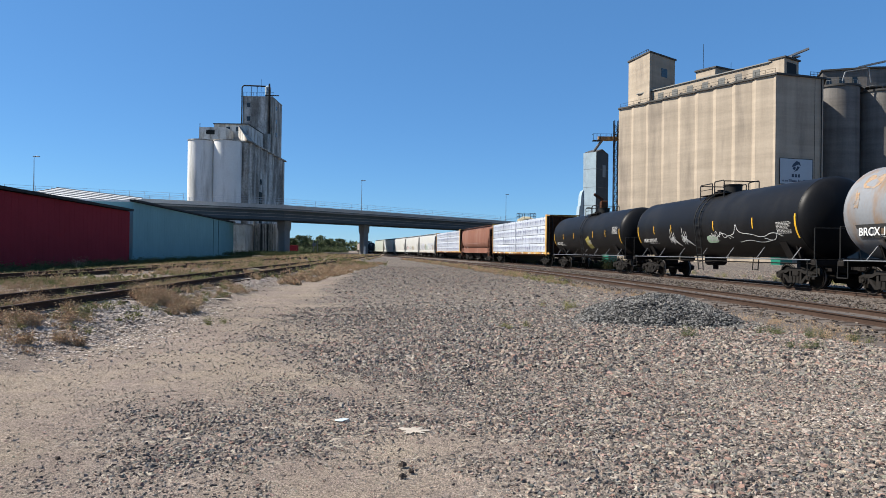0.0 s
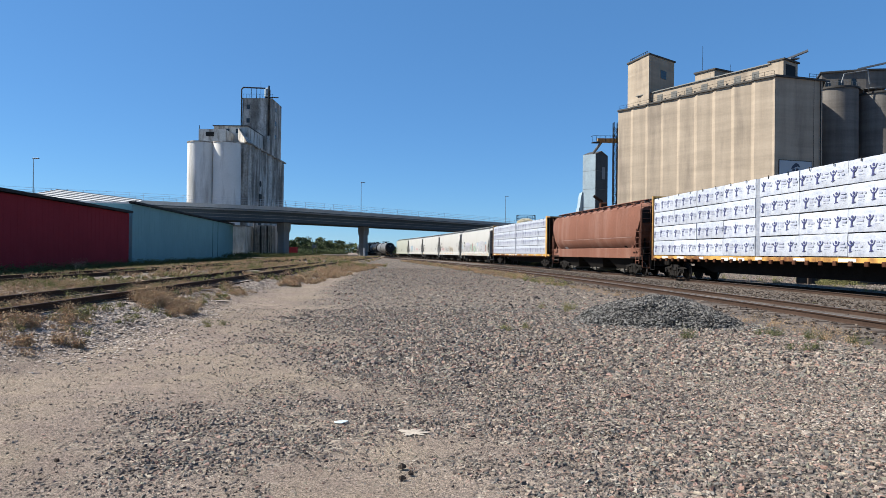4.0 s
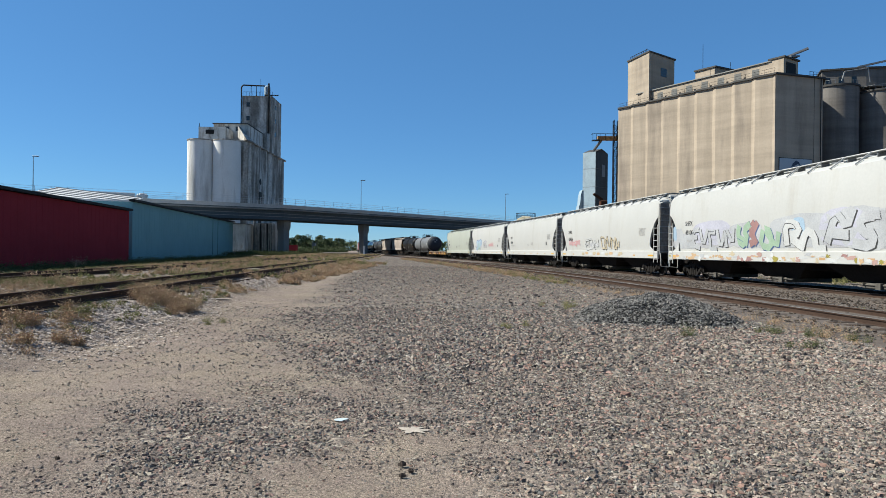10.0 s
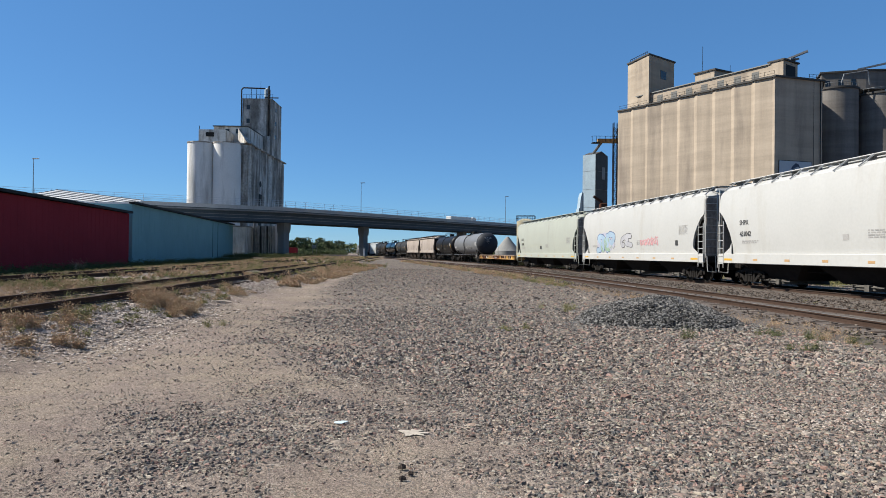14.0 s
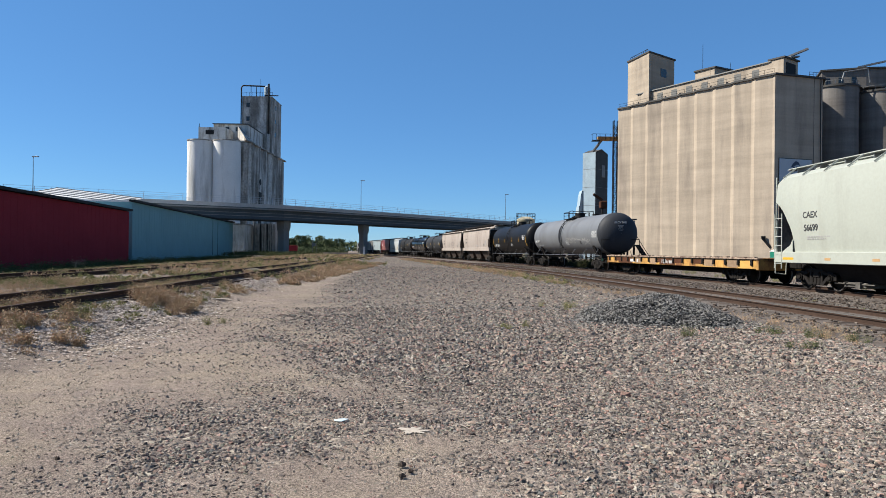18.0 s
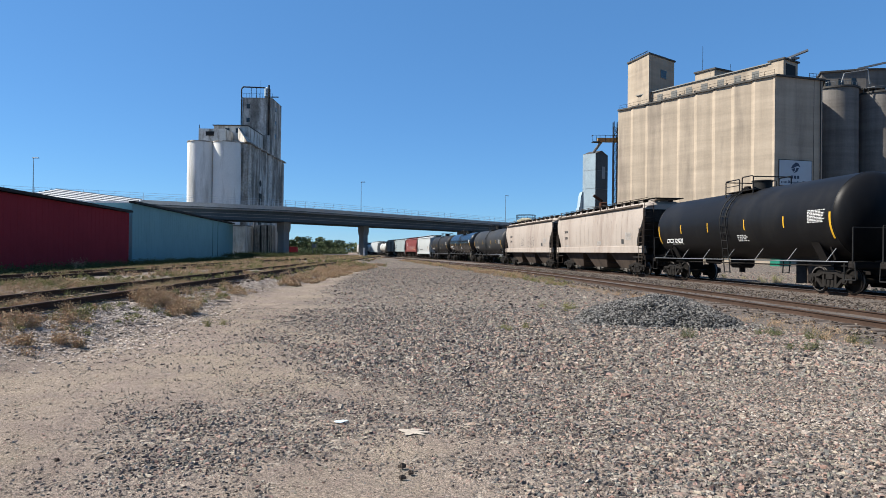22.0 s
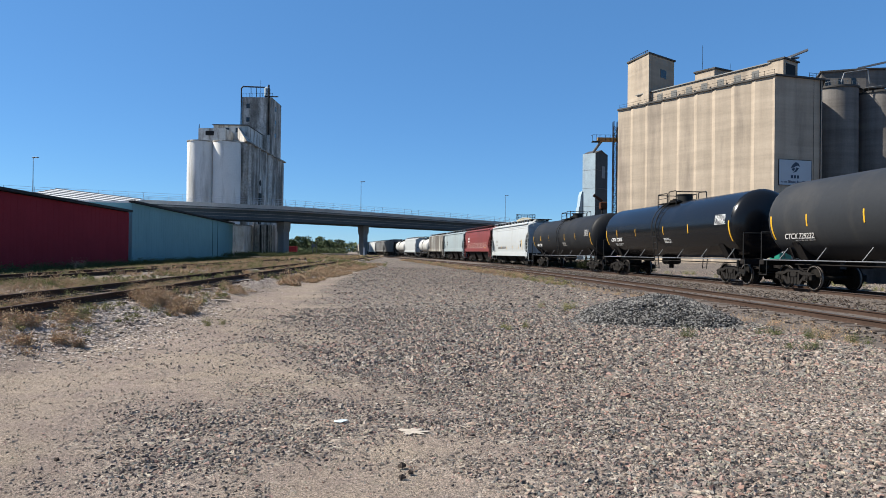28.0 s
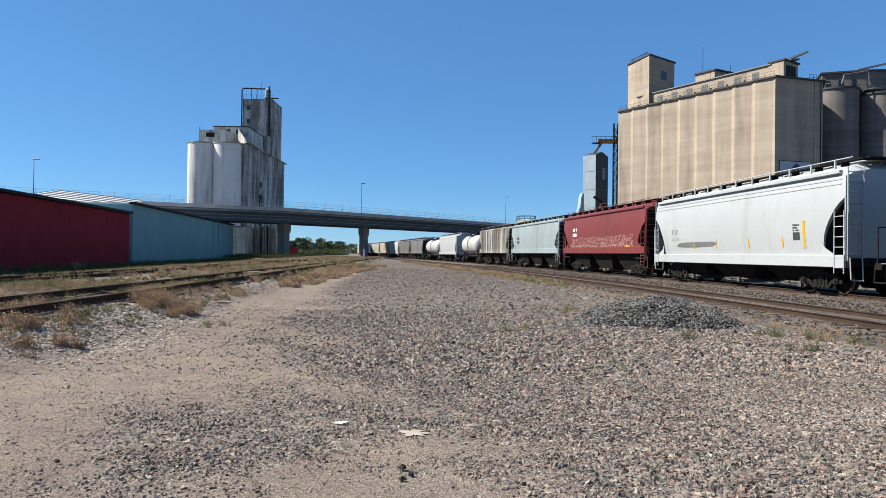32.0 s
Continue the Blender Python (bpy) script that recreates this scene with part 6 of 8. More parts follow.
def rounded(pts, times=2):
    """Cuts the corners of a stroke."""
    for _ in range(times):
        out = [pts[0]]
        for (a, b), (c, d) in zip(pts, pts[1:]):
            out += [(a * 0.75 + c * 0.25, b * 0.75 + d * 0.25), (a * 0.25 + c * 0.75, b * 0.25 + d * 0.75)]
        pts = out + [pts[-1]]
    return pts


def disc(s, x, z, r, lift, surface):
    ring = [(x + r * math.cos(a), z + r * math.sin(a)) for a in np.linspace(0, 2 * math.pi, 10, endpoint=False)]
    return s.add([(u, surface(v) - lift, v) for u, v in ring], [tuple(range(10))])


def blot(car, side, name, x, z, w, h, material, seed, lift=0.006, label="", ragged=False):
    """An uneven patch of sprayed paint."""
    rng = random.Random(seed)
    k = [rng.uniform(0.72, 1.1) for i in range(16)]
    k = [rng.uniform(0.35, 1.2) for i in k] if ragged else [(k[i] + k[i - 1] + k[i - 2]) / 3 for i in range(16)]
    ring = [(x + w / 2 * k[i] * math.copysign(abs(math.cos(a)) ** 0.6, math.cos(a)), z + h / 2 * k[i] * math.copysign(abs(math.sin(a)) ** 0.6, math.sin(a))) for i, a in enumerate(np.linspace(0, 2 * math.pi, 16, endpoint=False))]
    v = [(x, side(z) - lift, z)] + [(u, side(b) - lift, b) for u, b in ring]
    s = Shape().add(v, [(0, 1 + i, 1 + (i + 1) % 16) for i in range(16)])
    return part(name, s, material, car, label)


def bubble(car, side, x, z, w, h, n, material, lw=0.06, seed=1, fill=None):
    """Fat rounded strokes with a dark outline."""
    rng = random.Random(seed)
    line, body = Shape(), Shape()
    step = w / n
    for i in range(n):
        pts = []
        g = [(a + rng.uniform(-0.16, 0.16), b + rng.uniform(-0.14, 0.14)) for a, b in GLYPHS[(seed + i * 2) % 5]]
        pts = rounded(g, 3)
        lean, up = rng.uniform(-0.05, 0.2), rng.uniform(0, 0.12)
        path = [(x + step * (i + 0.05) + step * 1.75 * (a + lean * b), z + h * (0.12 + up + 0.76 * b)) for a, b in pts]
        fat = step * 0.36
        ribbon(line, path, fat + 2 * lw, 0.008 + 0.001 * (i % 2), side)
        ribbon(body, path, fat, 0.012 + 0.001 * (i % 2), side)
        for u, v in (path[0], path[-1]):
            disc(line, u, v, fat / 2 + lw, 0.008 + 0.001 * (i % 2), side)
            disc(body, u, v, fat / 2, 0.0125 + 0.001 * (i % 2), side)
    part("graffiti_outline", line, material, car)
    part("graffiti", body, fill or M_CHALK, car, "outlined spray-painted letters")


STROKES = {"a": (((0.6, 1), (0.1, 0.92), (0.05, 0.05), (0.65, 0.0)), ((0.1, 0.5), (0.5, 0.55))), "b": (((0.0, 1), (0.3, 0.0), (0.62, 0.95)),),
           "c": (((0.62, 0.95), (0.05, 1.0), (0.2, 0.5), (0.15, 0.02), (0.7, 0.0)),), "d": (((0.05, 0.0), (0.0, 1.0), (0.5, 0.1), (0.6, 1.0)),),
           "u": (((0.15, 1.0), (0.0, 0.6), (0.15, 0.0), (0.5, 0.3), (0.3, 0.75), (0.6, 1.0)), ((0.05, 0.3), (0.5, 0.1))), "t": (((0.1, 0.05), (0.45, 0.3), (0.15, 0.6), (0.5, 0.8), (0.2, 1.1)), ((0.5, 0.05), (0.3, 0.5), (0.55, 1.05))),
           "w": (((0.1, 0.9), (0.0, 0.2), (0.3, 0.0), (0.35, 0.8), (0.1, 1.0), (0.6, 0.1), (0.7, 0.7)),), "r": (((0.1, 0.0), (0.05, 0.95), (0.5, 1.0), (0.55, 0.6), (0.15, 0.5), (0.7, 0.0)),),
           "n": (((0.0, 0.1), (0.1, 0.8), (0.45, 0.6), (0.5, 0.0), (0.8, 0.1)),), "y": (((0.0, 0.1), (0.3, 1.0), (0.55, 0.5), (0.7, 1.1)), ((0.1, 0.35), (0.6, 0.3))),
           "s": (((0.7, 1.0), (0.2, 0.8), (0.3, 0.4), (0.65, 0.35), (0.45, 0.0), (0.1, 0.15)),)}


def throw_up(car, side, x, z, w, h, shapes, fill, shade, fat, seed):
    """Crowded slab strokes with a thin dark edge and a drop shadow, too wild to read."""
    rng = random.Random(seed)
    line, body = Shape(), Shape()
    step = w / len(shapes)
    for i, key in enumerate(shapes):
        lean, up = rng.uniform(-0.1, 0.25), rng.uniform(-0.08, 0.1)
        for n, stroke in enumerate(STROKES[key]):
            pts = rounded([(a + rng.uniform(-0.06, 0.06), b + rng.uniform(-0.06, 0.06)) for a, b in stroke], 1)
            path = [(x + step * (i + 1.55 * (a + lean * b * 0.3)), z + h * (0.08 + up + 0.86 * b)) for a, b in pts]
            k = 0.001 * ((i + n) % 3)
            ribbon(line, [(u + 0.045, v - 0.035) for u, v in path], fat + 0.02, 0.0105 + k, side)
            ribbon(body, path, fat, 0.0145 + k, side)
            if rng.random() < 0.6:
                ribbon(line, [(u - fat * 0.5, v + 0.02) for u, v in path[: len(path) // 2 + 1]], 0.022, 0.018 + k, side)
    part("graffiti_outline", line, shade, car)
    part("graffiti", body, fill, car, "edged spray-painted slab strokes")


def grime_patches(car, side, seed, n, x0, x1, z0, z1, material, size=0.12):
    rng = random.Random(seed)
    s = Shape()
    for i in range(n):
        x, z = rng.uniform(x0, x1), z0 + (z1 - z0) * rng.random() ** 1.5
        ribbon(s, [(x, z), (x + rng.uniform(0.05, size * 3), z + rng.uniform(-0.05, 0.05))], rng.uniform(0.02, size), 0.006, side)
    part("paint_flaking", s, material, car)


LENGTHS = (18.0, 18.44, 17.07, 24.11, 19.38, 23.94, 19.75, 19.52, 19.01, 19.43, 19.84, 19.0, 19.06, 17.48, 18.6, 18.25, 18.1, 18.81,
           18.38, 16.95, 17.19, 17.51, 16.67, 15.42, 17.31, 17.61, 18.2, 17.8, 18.2, 18.2, 18.2, 18.2, 18.2, 18.2, 18.2)


def build_train():
    n = iter(LENGTHS)
    c, f, h = tank_car(next(n), P_PALE, "pale grey tank car with rusty patches", short=-0.4)
    part("notice_panel", ribbon(Shape(), [(-h + 1.05, 2.10), (-h + 3.0, 2.10)], 0.46, 0.014, f), M_LETTER_B, c)
    blot(c, f, "rust_stain", -h + 1.5, 3.9, 1.0, 0.9, M_RUSTSTAIN, 200, 0.006, "orange rust stain")
    blot(c, f, "rust_stain", -h + 1.1, 3.2, 0.3, 0.8, M_RUSTSTAIN, 201, 0.007, "orange rust stain", True)
    marks(c, f, "BRCX 115", -h + 2.0, 1.96, 0.38, M_LETTER_W)
    stencils(c, f, h, 1, M_LETTER_W)
    c, f, h = tank_car(next(n), P_BLACK, "black tank car with white graffiti scrawls and yellow strips")
    tape(c, f, h, (-h + 3.0, -h + 5.2, 1.4, h - 3.6))
    marks(c, f, "FURX 859347", -h + 2.3, 1.96, 0.30, M_LETTER_FADED)
    stencils(c, f, h, 2, M_LETTER_FADED)
    burst(c, f, 3, -h + 4.75, 1.78, 1.15, 0.62, M_CHALK)
    burst(c, f, 5, -h + 6.15, 1.78, 1.15, 0.62, M_CHALK)
    blot(c, f, "graffiti", 1.1, 2.0, 1.1, 0.4, SPRAY[1], 160, 0.006)
    s = Shape()
    for k, pts in enumerate((((1.0, 1.9), (1.15, 2.4), (1.4, 2.05), (1.6, 2.5), (1.75, 2.0), (2.0, 2.45), (2.2, 2.0), (2.6, 2.2), (3.0, 2.05)),
                             ((1.3, 1.85), (1.7, 2.2), (2.3, 2.3), (2.7, 2.0)), ((2.7, 2.15), (3.2, 2.25), (3.35, 2.75), (3.5, 2.25), (4.4, 2.2), (5.2, 2.0), (6.0, 2.25), (6.6, 2.05)),
                             ((3.4, 1.85), (4.2, 1.95), (5.0, 1.8), (5.8, 1.9)), ((5.3, 2.0), (6.0, 1.85), (6.4, 2.3)))):
        ribbon(s, rounded(list(pts), 2), 0.028, 0.010 + 0.001 * k, f)
    part("graffiti", s, M_CHALK, c, "thin white spray-painted scrawl")
    c, f, h = tank_car(next(n), P_BLACK, "black tank car with a yellow placard and yellow strips", short=-0.25)
    tape(c, f, h, (-h + 3.2, -h + 5.8, 2.2, h - 3.2))
    marks(c, f, "RRCX 5332", -h + 2.1, 1.96, 0.30, M_LETTER_FADED)
    part("placard", ribbon(Shape(), [(0.9 + 0.3 * u, 2.45 - 0.9 * u) for u in (0, 0.25, 0.5, 0.75, 1)], 0.85, 0.008, f), M_PLACARD, c)
    stencils(c, f, h, 5, M_LETTER_FADED, z=3.05)
    lumber_car(next(n), "yellow centre-beam flat car stacked with white-wrapped lumber", 11)
    c, f, h = hopper_car(next(n), P_BROWN, "faded brown covered hopper car with rounded sides", 1.4, 0.10, 2.0, tuck=0.42)
    part("belly_seam", ribbon(Shape(), [(x, 2.44) for x in np.linspace(-h + 1.2, h - 1.2, 9)], 0.02, 0.006, f), M_FLAKED, c)
    part("reporting_bars", bars(Shape(), random.Random(6), -h + 2.6, 1.85, 0.9, 1, 0.16, f), M_LETTER_W, c)
    part("side_vent", ribbon(Shape(), [(h - 3.0, 1.8), (h - 2.6, 1.8)], 0.22, 0.008, f), M_GRIME, c)
    lumber_car(next(n), "yellow centre-beam flat car stacked with white-wrapped lumber", 12)
    c, f, h = hopper_car(next(n), P_WHITE, "white covered hopper car with colourful graffiti lettering", 1.30)
    sill_strips(c, h, 1.30)
    ln = 2 * h
    on_sill = lambda z: min(f(z), -1.586)
    haze = ((0.10, 1.95, 3.0, 0.8, 2), (0.28, 1.95, 4.4, 0.9, 2), (0.52, 1.9, 4.8, 0.8, 8), (0.70, 2.0, 4.6, 1.0, 2), (0.84, 1.95, 2.6, 0.9, 2), (0.06, 2.1, 1.3, 1.2, 8), (0.13, 1.95, 1.5, 0.9, 8), (0.25, 2.3, 4.2, 1.3, 0), (0.42, 2.1, 3.0, 1.2, 8), (0.62, 2.2, 4.4, 1.4, 8), (0.75, 2.25, 2.6, 1.5, 0), (0.80, 2.2, 2.4, 1.6, 8))
    for k, (u, z, w, hh, col) in enumerate(haze):
        blot(c, f, "graffiti", -h + ln * u, z, w, hh, SPRAY[col], 80 + k, 0.003 + 0.0006 * k, "faded patch of spray paint")
    for k, (u, z, w, hh, col) in enumerate(((0.035, 2.35, 0.5, 0.9, 4), (0.615, 2.4, 0.9, 0.8, 4), (0.895, 2.66, 0.85, 0.34, 4), (0.888, 2.2, 0.62, 0.6, 5), (0.88, 1.78, 0.9, 0.5, 5), (0.845, 2.0, 0.5, 0.9, 8), (0.87, 2.02, 0.3, 0.5, 1))):
        blot(c, f, "graffiti", -h + ln * u, z, w, hh, SPRAY[col], 180 + k, 0.009 + 0.0006 * k, "bright patch of spray paint")
    rng = random.Random(44)
    for k in range(64):
        u = 0.01 + 0.0152 * k
        tint = (SPRAY[3], M_SAND, M_CHALK, SPRAY[3], M_FLAKED, SPRAY[8], M_PLACARD, SPRAY[5], M_CHALK)[rng.randrange(9)]
        blot(c, on_sill, "graffiti", -h + ln * u, 1.06 + 0.26 * rng.random() ** 1.6, rng.uniform(0.15, 0.7), rng.uniform(0.08, 0.26), tint, 100 + k, 0.004 + 0.0001 * k, "", True)
    throw_up(c, f, -h + ln * 0.145, 1.48, 4.0, 1.05, "abcbd", SPRAY[8], M_LETTER_B, 0.24, 1)
    throw_up(c, f, -h + ln * 0.375, 1.48, 1.1, 1.1, "u", SPRAY[1], SPRAY[6], 0.34, 2)
    throw_up(c, f, -h + ln * 0.425, 1.56, 0.85, 1.1, "t", SPRAY[5], SPRAY[6], 0.30, 3)
    throw_up(c, f, -h + ln * 0.48, 1.48, 1.2, 1.1, "w", SPRAY[1], SPRAY[6], 0.30, 4)
    throw_up(c, f, -h + ln * 0.56, 1.46, 2.3, 1.05, "rn", M_CHALK, M_LETTER_B, 0.34, 5)
    throw_up(c, f, -h + ln * 0.70, 1.46, 2.4, 1.30, "ys", SPRAY[8], M_LETTER_B, 0.36, 6)
    part("notice_panel", ribbon(Shape(), [(-h + ln * 0.80, 2.5), (-h + ln * 0.875, 2.5)], 0.62, 0.012, f), SPRAY[8], c, "pale panel behind the stencils")
    part("reporting_bars", bars(Shape(), random.Random(45), -h + ln * 0.805, 2.72, 1.15, 6, 0.035, f, 0.016), SPRAY[2], c)
    stencils(c, f, h, 9, M_LETTER_FADED, z=2.80)
    marks(c, f, "SHPX", -h + 2.3, 2.75, 0.32, M_LETTER_B)
    marks(c, f, "491067", -h + 2.4, 2.28, 0.32, M_LETTER_B)
    c, f, h = hopper_car(next(n), P_WHITE, "white covered hopper car with a low band of graffiti", 1.30)
    sill_strips(c, h, 1.30)
    marks(c, f, "SHPX", -h + 2.3, 2.80, 0.34, M_LETTER_B)
    marks(c, f, "451036", -h + 2.4, 2.25, 0.34, M_LETTER_B)
    tag_scrawl(c, f, 10, -h + 2.0, -h + 4.6, 1.75, 0.7, SPRAY[7], 3, 0.07)
    throw_up(c, f, -h + 5.8, 1.44, 2.7, 0.85, "acbd", M_CHALK, M_LETTER_B, 0.13, 11)
    throw_up(c, f, -h + 9.0, 1.46, 3.2, 1.0, "cubnw", M_SAND, M_LETTER_B, 0.13, 12)
    for k in range(10):
        blot(c, lambda z: min(f(z), -1.586), "graffiti", -h + 5.5 + 0.8 * k, 1.2 + 0.05 * (k % 2), 0.7, 0.2, (M_SAND, SPRAY[3], M_CHALK)[k % 3], 130 + k, 0.004 + 0.0003 * k)
    tag_scrawl(c, f, 12, -h + 6.2, -h + 8.6, 1.66, 0.5, SPRAY[2], 3, 0.08)
    stencils(c, f, h, 13, M_LETTER_FADED, z=2.80)
    c, f, h = hopper_car(next(n), P_WHITE, "white covered hopper car with black reporting marks", 1.30)
    sill_strips(c, h, 1.30)
    marks(c, f, "SHPX", -h + 2.2, 2.70, 0.30, M_LETTER_B)
    marks(c, f, "451042", -h + 2.3, 2.20, 0.30, M_LETTER_B)
    stencils(c, f, h, 14, M_LETTER_FADED, z=2.90)
    part("notice_panel", ribbon(Shape(), [(-0.3, 2.0), (0.0, 2.0)], 0.2, 0.008, f), M_LETTER_FADED, c)
    part("notice_panel", ribbon(Shape(), [(h - 3.05, 2.1), (h - 2.75, 2.1)], 0.3, 0.008, f), M_LETTER_B, c)
    c, f, h = hopper_car(next(n), P_WHITE, "white covered hopper car with a blue graffiti scrawl", 1.30)
    sill_strips(c, h, 1.30)
    tag_scrawl(c, f, 15, -h + 3.2, -h + 6.0, 1.7, 0.9, SPRAY[0], 2, 0.26)
    blot(c, f, "graffiti", -h + 4.4, 2.2, 3.0, 1.5, SPRAY[0], 141, 0.005)
    bubble(c, f, -h + 3.0, 1.46, 2.9, 1.3, 3, SPRAY[6], 0.05, 16, SPRAY[4])
    bubble(c, f, -h + 3.6, 1.51, 1.4, 0.9, 2, SPRAY[6], 0.03, 17, SPRAY[1])
    tag_scrawl(c, f, 73, -h + 3.0, -h + 6.2, 1.75, 1.0, SPRAY[0], 3, 0.12)
    tag_scrawl(c, f, 74, -h + 3.6, -h + 5.8, 1.7, 0.8, SPRAY[1], 2, 0.06)
    bubble(c, f, -1.8, 1.85, 1.6, 0.7, 2, M_LETTER_B, 0.03, 17, SPRAY[2])
    tag_scrawl(c, f, 18, 1.4, 3.8, 1.8, 0.8, SPRAY[7], 3, 0.07)
    stencils(c, f, h, 19, M_LETTER_FADED, z=2.90)
    part("notice_panel", ribbon(Shape(), [(h - 3.05, 2.0), (h - 2.75, 2.0)], 0.28, 0.008, f), M_LETTER_B, c)
    c, f, h = hopper_car(next(n), P_GREENISH, "pale greenish covered hopper car with black marks", 1.30)
    sill_strips(c, h, 1.30)
    marks(c, f, "CAEX", -h + 2.2, 2.70, 0.33, M_LETTER_B)
    marks(c, f, "56699", -h + 2.25, 2.22, 0.33, M_LETTER_B)
    stencils(c, f, h, 20, M_LETTER_FADED, z=2.70)
    part("notice_panel", ribbon(Shape(), [(-0.9, 1.95), (-0.4, 1.95)], 0.3, 0.008, f), M_LETTER_B, c)
    flat_car(next(n), "empty yellow flat car with a worn rusty deck")
    # the heads are grey too; their darker paint stands in for shade
    c, f, h = tank_car(next(n), P_GREY, "grey tank car with scuffed sides, shade coloured into its heads", 1.53, 2.74, short=-0.42, head=P_SHADE_STAIN)
    part("spill_stain", ribbon(Shape(), [(-0.55 + 0.04 * math.sin(5 * z), z) for z in np.linspace(1.5, 4.3, 12)], 0.55, 0.006, f), P_SHADE_STAIN, c, "dark spill stain beside the ladder")
    marks(c, f, "BRCX 1081", -h + 1.9, 2.25, 0.26, M_LETTER_W)
    rng = random.Random(21)
    s = Shape()
    ribbon(s, scribble(rng, 1.1, 2.0, 2.3, 0.62, 7), 0.04, 0.010, f)
    for k, pts in enumerate((((3.4, 2.3), (3.7, 2.45), (4.0, 2.3), (4.5, 2.35), (4.8, 2.2)), ((4.9, 2.0), (5.1, 2.5), (5.3, 2.1), (5.6, 2.55), (5.7, 2.1), (6.2, 2.35)),
                             ((5.0, 2.3), (5.5, 2.35), (6.1, 2.1), (6.6, 2.3)), ((5.2, 1.95), (5.9, 2.1), (6.4, 1.95)))):
        ribbon(s, rounded(list(pts), 2), 0.05, 0.011 + 0.001 * k, f)
    part("graffiti", s, M_LETTER_FADED, c, "pale spray-painted scrawl")
    part("notice_panel", ribbon(Shape(), [(4.25, 2.1), (4.6, 2.1)], 0.26, 0.009, f), M_LETTER_B, c)
    stencils(c, f, h, 22, M_LETTER_W, z=2.9)
    end_marks(c, h, "BRCX 1081")
    c, f, h = tank_car(next(n), P_BLACK, "black tank car with yellow strips and white reporting marks")
    tape(c, f, h, (-h + 3.4, -h + 6.2, 1.6, h - 3.4))
    marks(c, f, "CTCX 729220", -h + 2.5, 1.96, 0.32, M_LETTER_W)
    stencils(c, f, h, 23, M_LETTER_W, z=3.0)
    for k, words in enumerate(("31004", "31016")):
        c, f, h = hopper_car(next(n), P_TAN, "dusty beige covered hopper car with dark ends", 1.72, 0.12, 1.9, P_DARKTAN, "post", 0, P_DARKTAN)
        weld_seams(c, f, np.linspace(-h + 1.5, h - 1.5, 17), 1.95, 4.25, M_SEAM)
        marks(c, f, "BNGX", -h + 2.5, 3.0, 0.30, M_LETTER_B)
        marks(c, f, words, -h + 2.5, 2.5, 0.30, M_LETTER_B)
        stencils(c, f, h, 24 + k, M_LETTER_FADED, z=2.7)
        part("notice_panel", ribbon(Shape(), [(h - 3.3, 2.15), (h - 2.9, 2.15)], 0.3, 0.008, f), M_LETTER_B, c)
        if k:
            bubble(c, f, -2.0, 2.0, 1.0, 0.8, 2, M_LETTER_B, 0.03, 26, P_TAN)
            bubble(c, f, 0.4, 1.95, 2.0, 0.9, 3, M_LETTER_B, 0.03, 27, P_TAN)
    c, f, h = tank_car(next(n), P_DULL, "dull charcoal tank car with yellow strips")
    tape(c, f, h, (-h + 3.0, -h + 6.0, 2.4, h - 3.0))
    marks(c, f, "CTCX 729232", -h + 2.4, 1.96, 0.30, M_LETTER_FADED)
    stencils(c, f, h, 27, M_LETTER_FADED, z=2.9)
    c, f, h = tank_car(next(n), P_SHINY, "glossy black tank car with bright yellow strips")
    tape(c, f, h, (-h + 2.6, -h + 5.6, 1.0, h - 4.6))
    marks(c, f, "CBTX 722035", -h + 2.5, 2.15, 0.32, M_LETTER_W)
    stencils(c, f, h, 28, M_LETTER_W, z=3.2)
    c, f, h = tank_car(next(n), P_SOOT, "dull black tank car with yellow strips and a railed platform")
    tape(c, f, h, (-h + 3.0, -h + 5.6, 1.6, h - 4.0))
    stencils(c, f, h, 29, M_LETTER_FADED, z=3.1)
    marks(c, f, "BBCX 5209", -h + 2.5, 1.96, 0.32, M_LETTER_W)
    c, f, h = hopper_car(next(n), P_BRIGHT, "bright white covered hopper car with yellow strips", 1.28, 0.12, 2.3, None, "post")
    tape(c, f, h, (-h + 4.6, -h + 6.8, 1.8, 4.2), 1.7, 2.1, False)
    part("reflector_strip", ribbon(Shape(), [(h - 2.2, z) for z in (1.65, 2.0, 2.4, 2.7)], 0.14, 0.008, f), M_STRIP, c)
    part("notice_panel", ribbon(Shape(), [(h - 2.85, 2.12), (h - 2.45, 2.12)], 0.3, 0.008, f), M_LETTER_B, c)
    part("notice_panel", bars(Shape(), random.Random(40), h - 2.85, 2.55, 0.4, 3, 0.06, f), M_LETTER_B, c)
    blot(c, f, "paint_flaking", -3.0, 1.9, 4.5, 0.3, P_GREYH, 150, 0.005)
    marks(c, f, "TCIX", -h + 2.5, 2.5, 0.34, M_LETTER_FADED)
    part("reporting_bars", bars(Shape(), random.Random(41), -h + 2.1, 2.2, 0.8, 1, 0.16, f), M_LETTER_FADED, c)
    c, f, h = hopper_car(next(n), P_REDH, "dark red covered hopper car with flaking white paint", 1.75, 0.1, 1.7, None, "post", 0)
    grime_patches(c, f, 31, 420, -h + 1.8, h - 1.8, 1.93, 2.65, M_FLAKED, 0.075)
    part("reflector_strip", ribbon(Shape(), [(h - 3.0, 1.92), (h - 2.2, 1.92)], 0.08, 0.03, f), M_STRIP, c)
    part("reporting_bars", bars(Shape(), random.Random(32), -h + 2.4, 3.3, 0.9, 2, 0.24, f), M_LETTER_W, c)
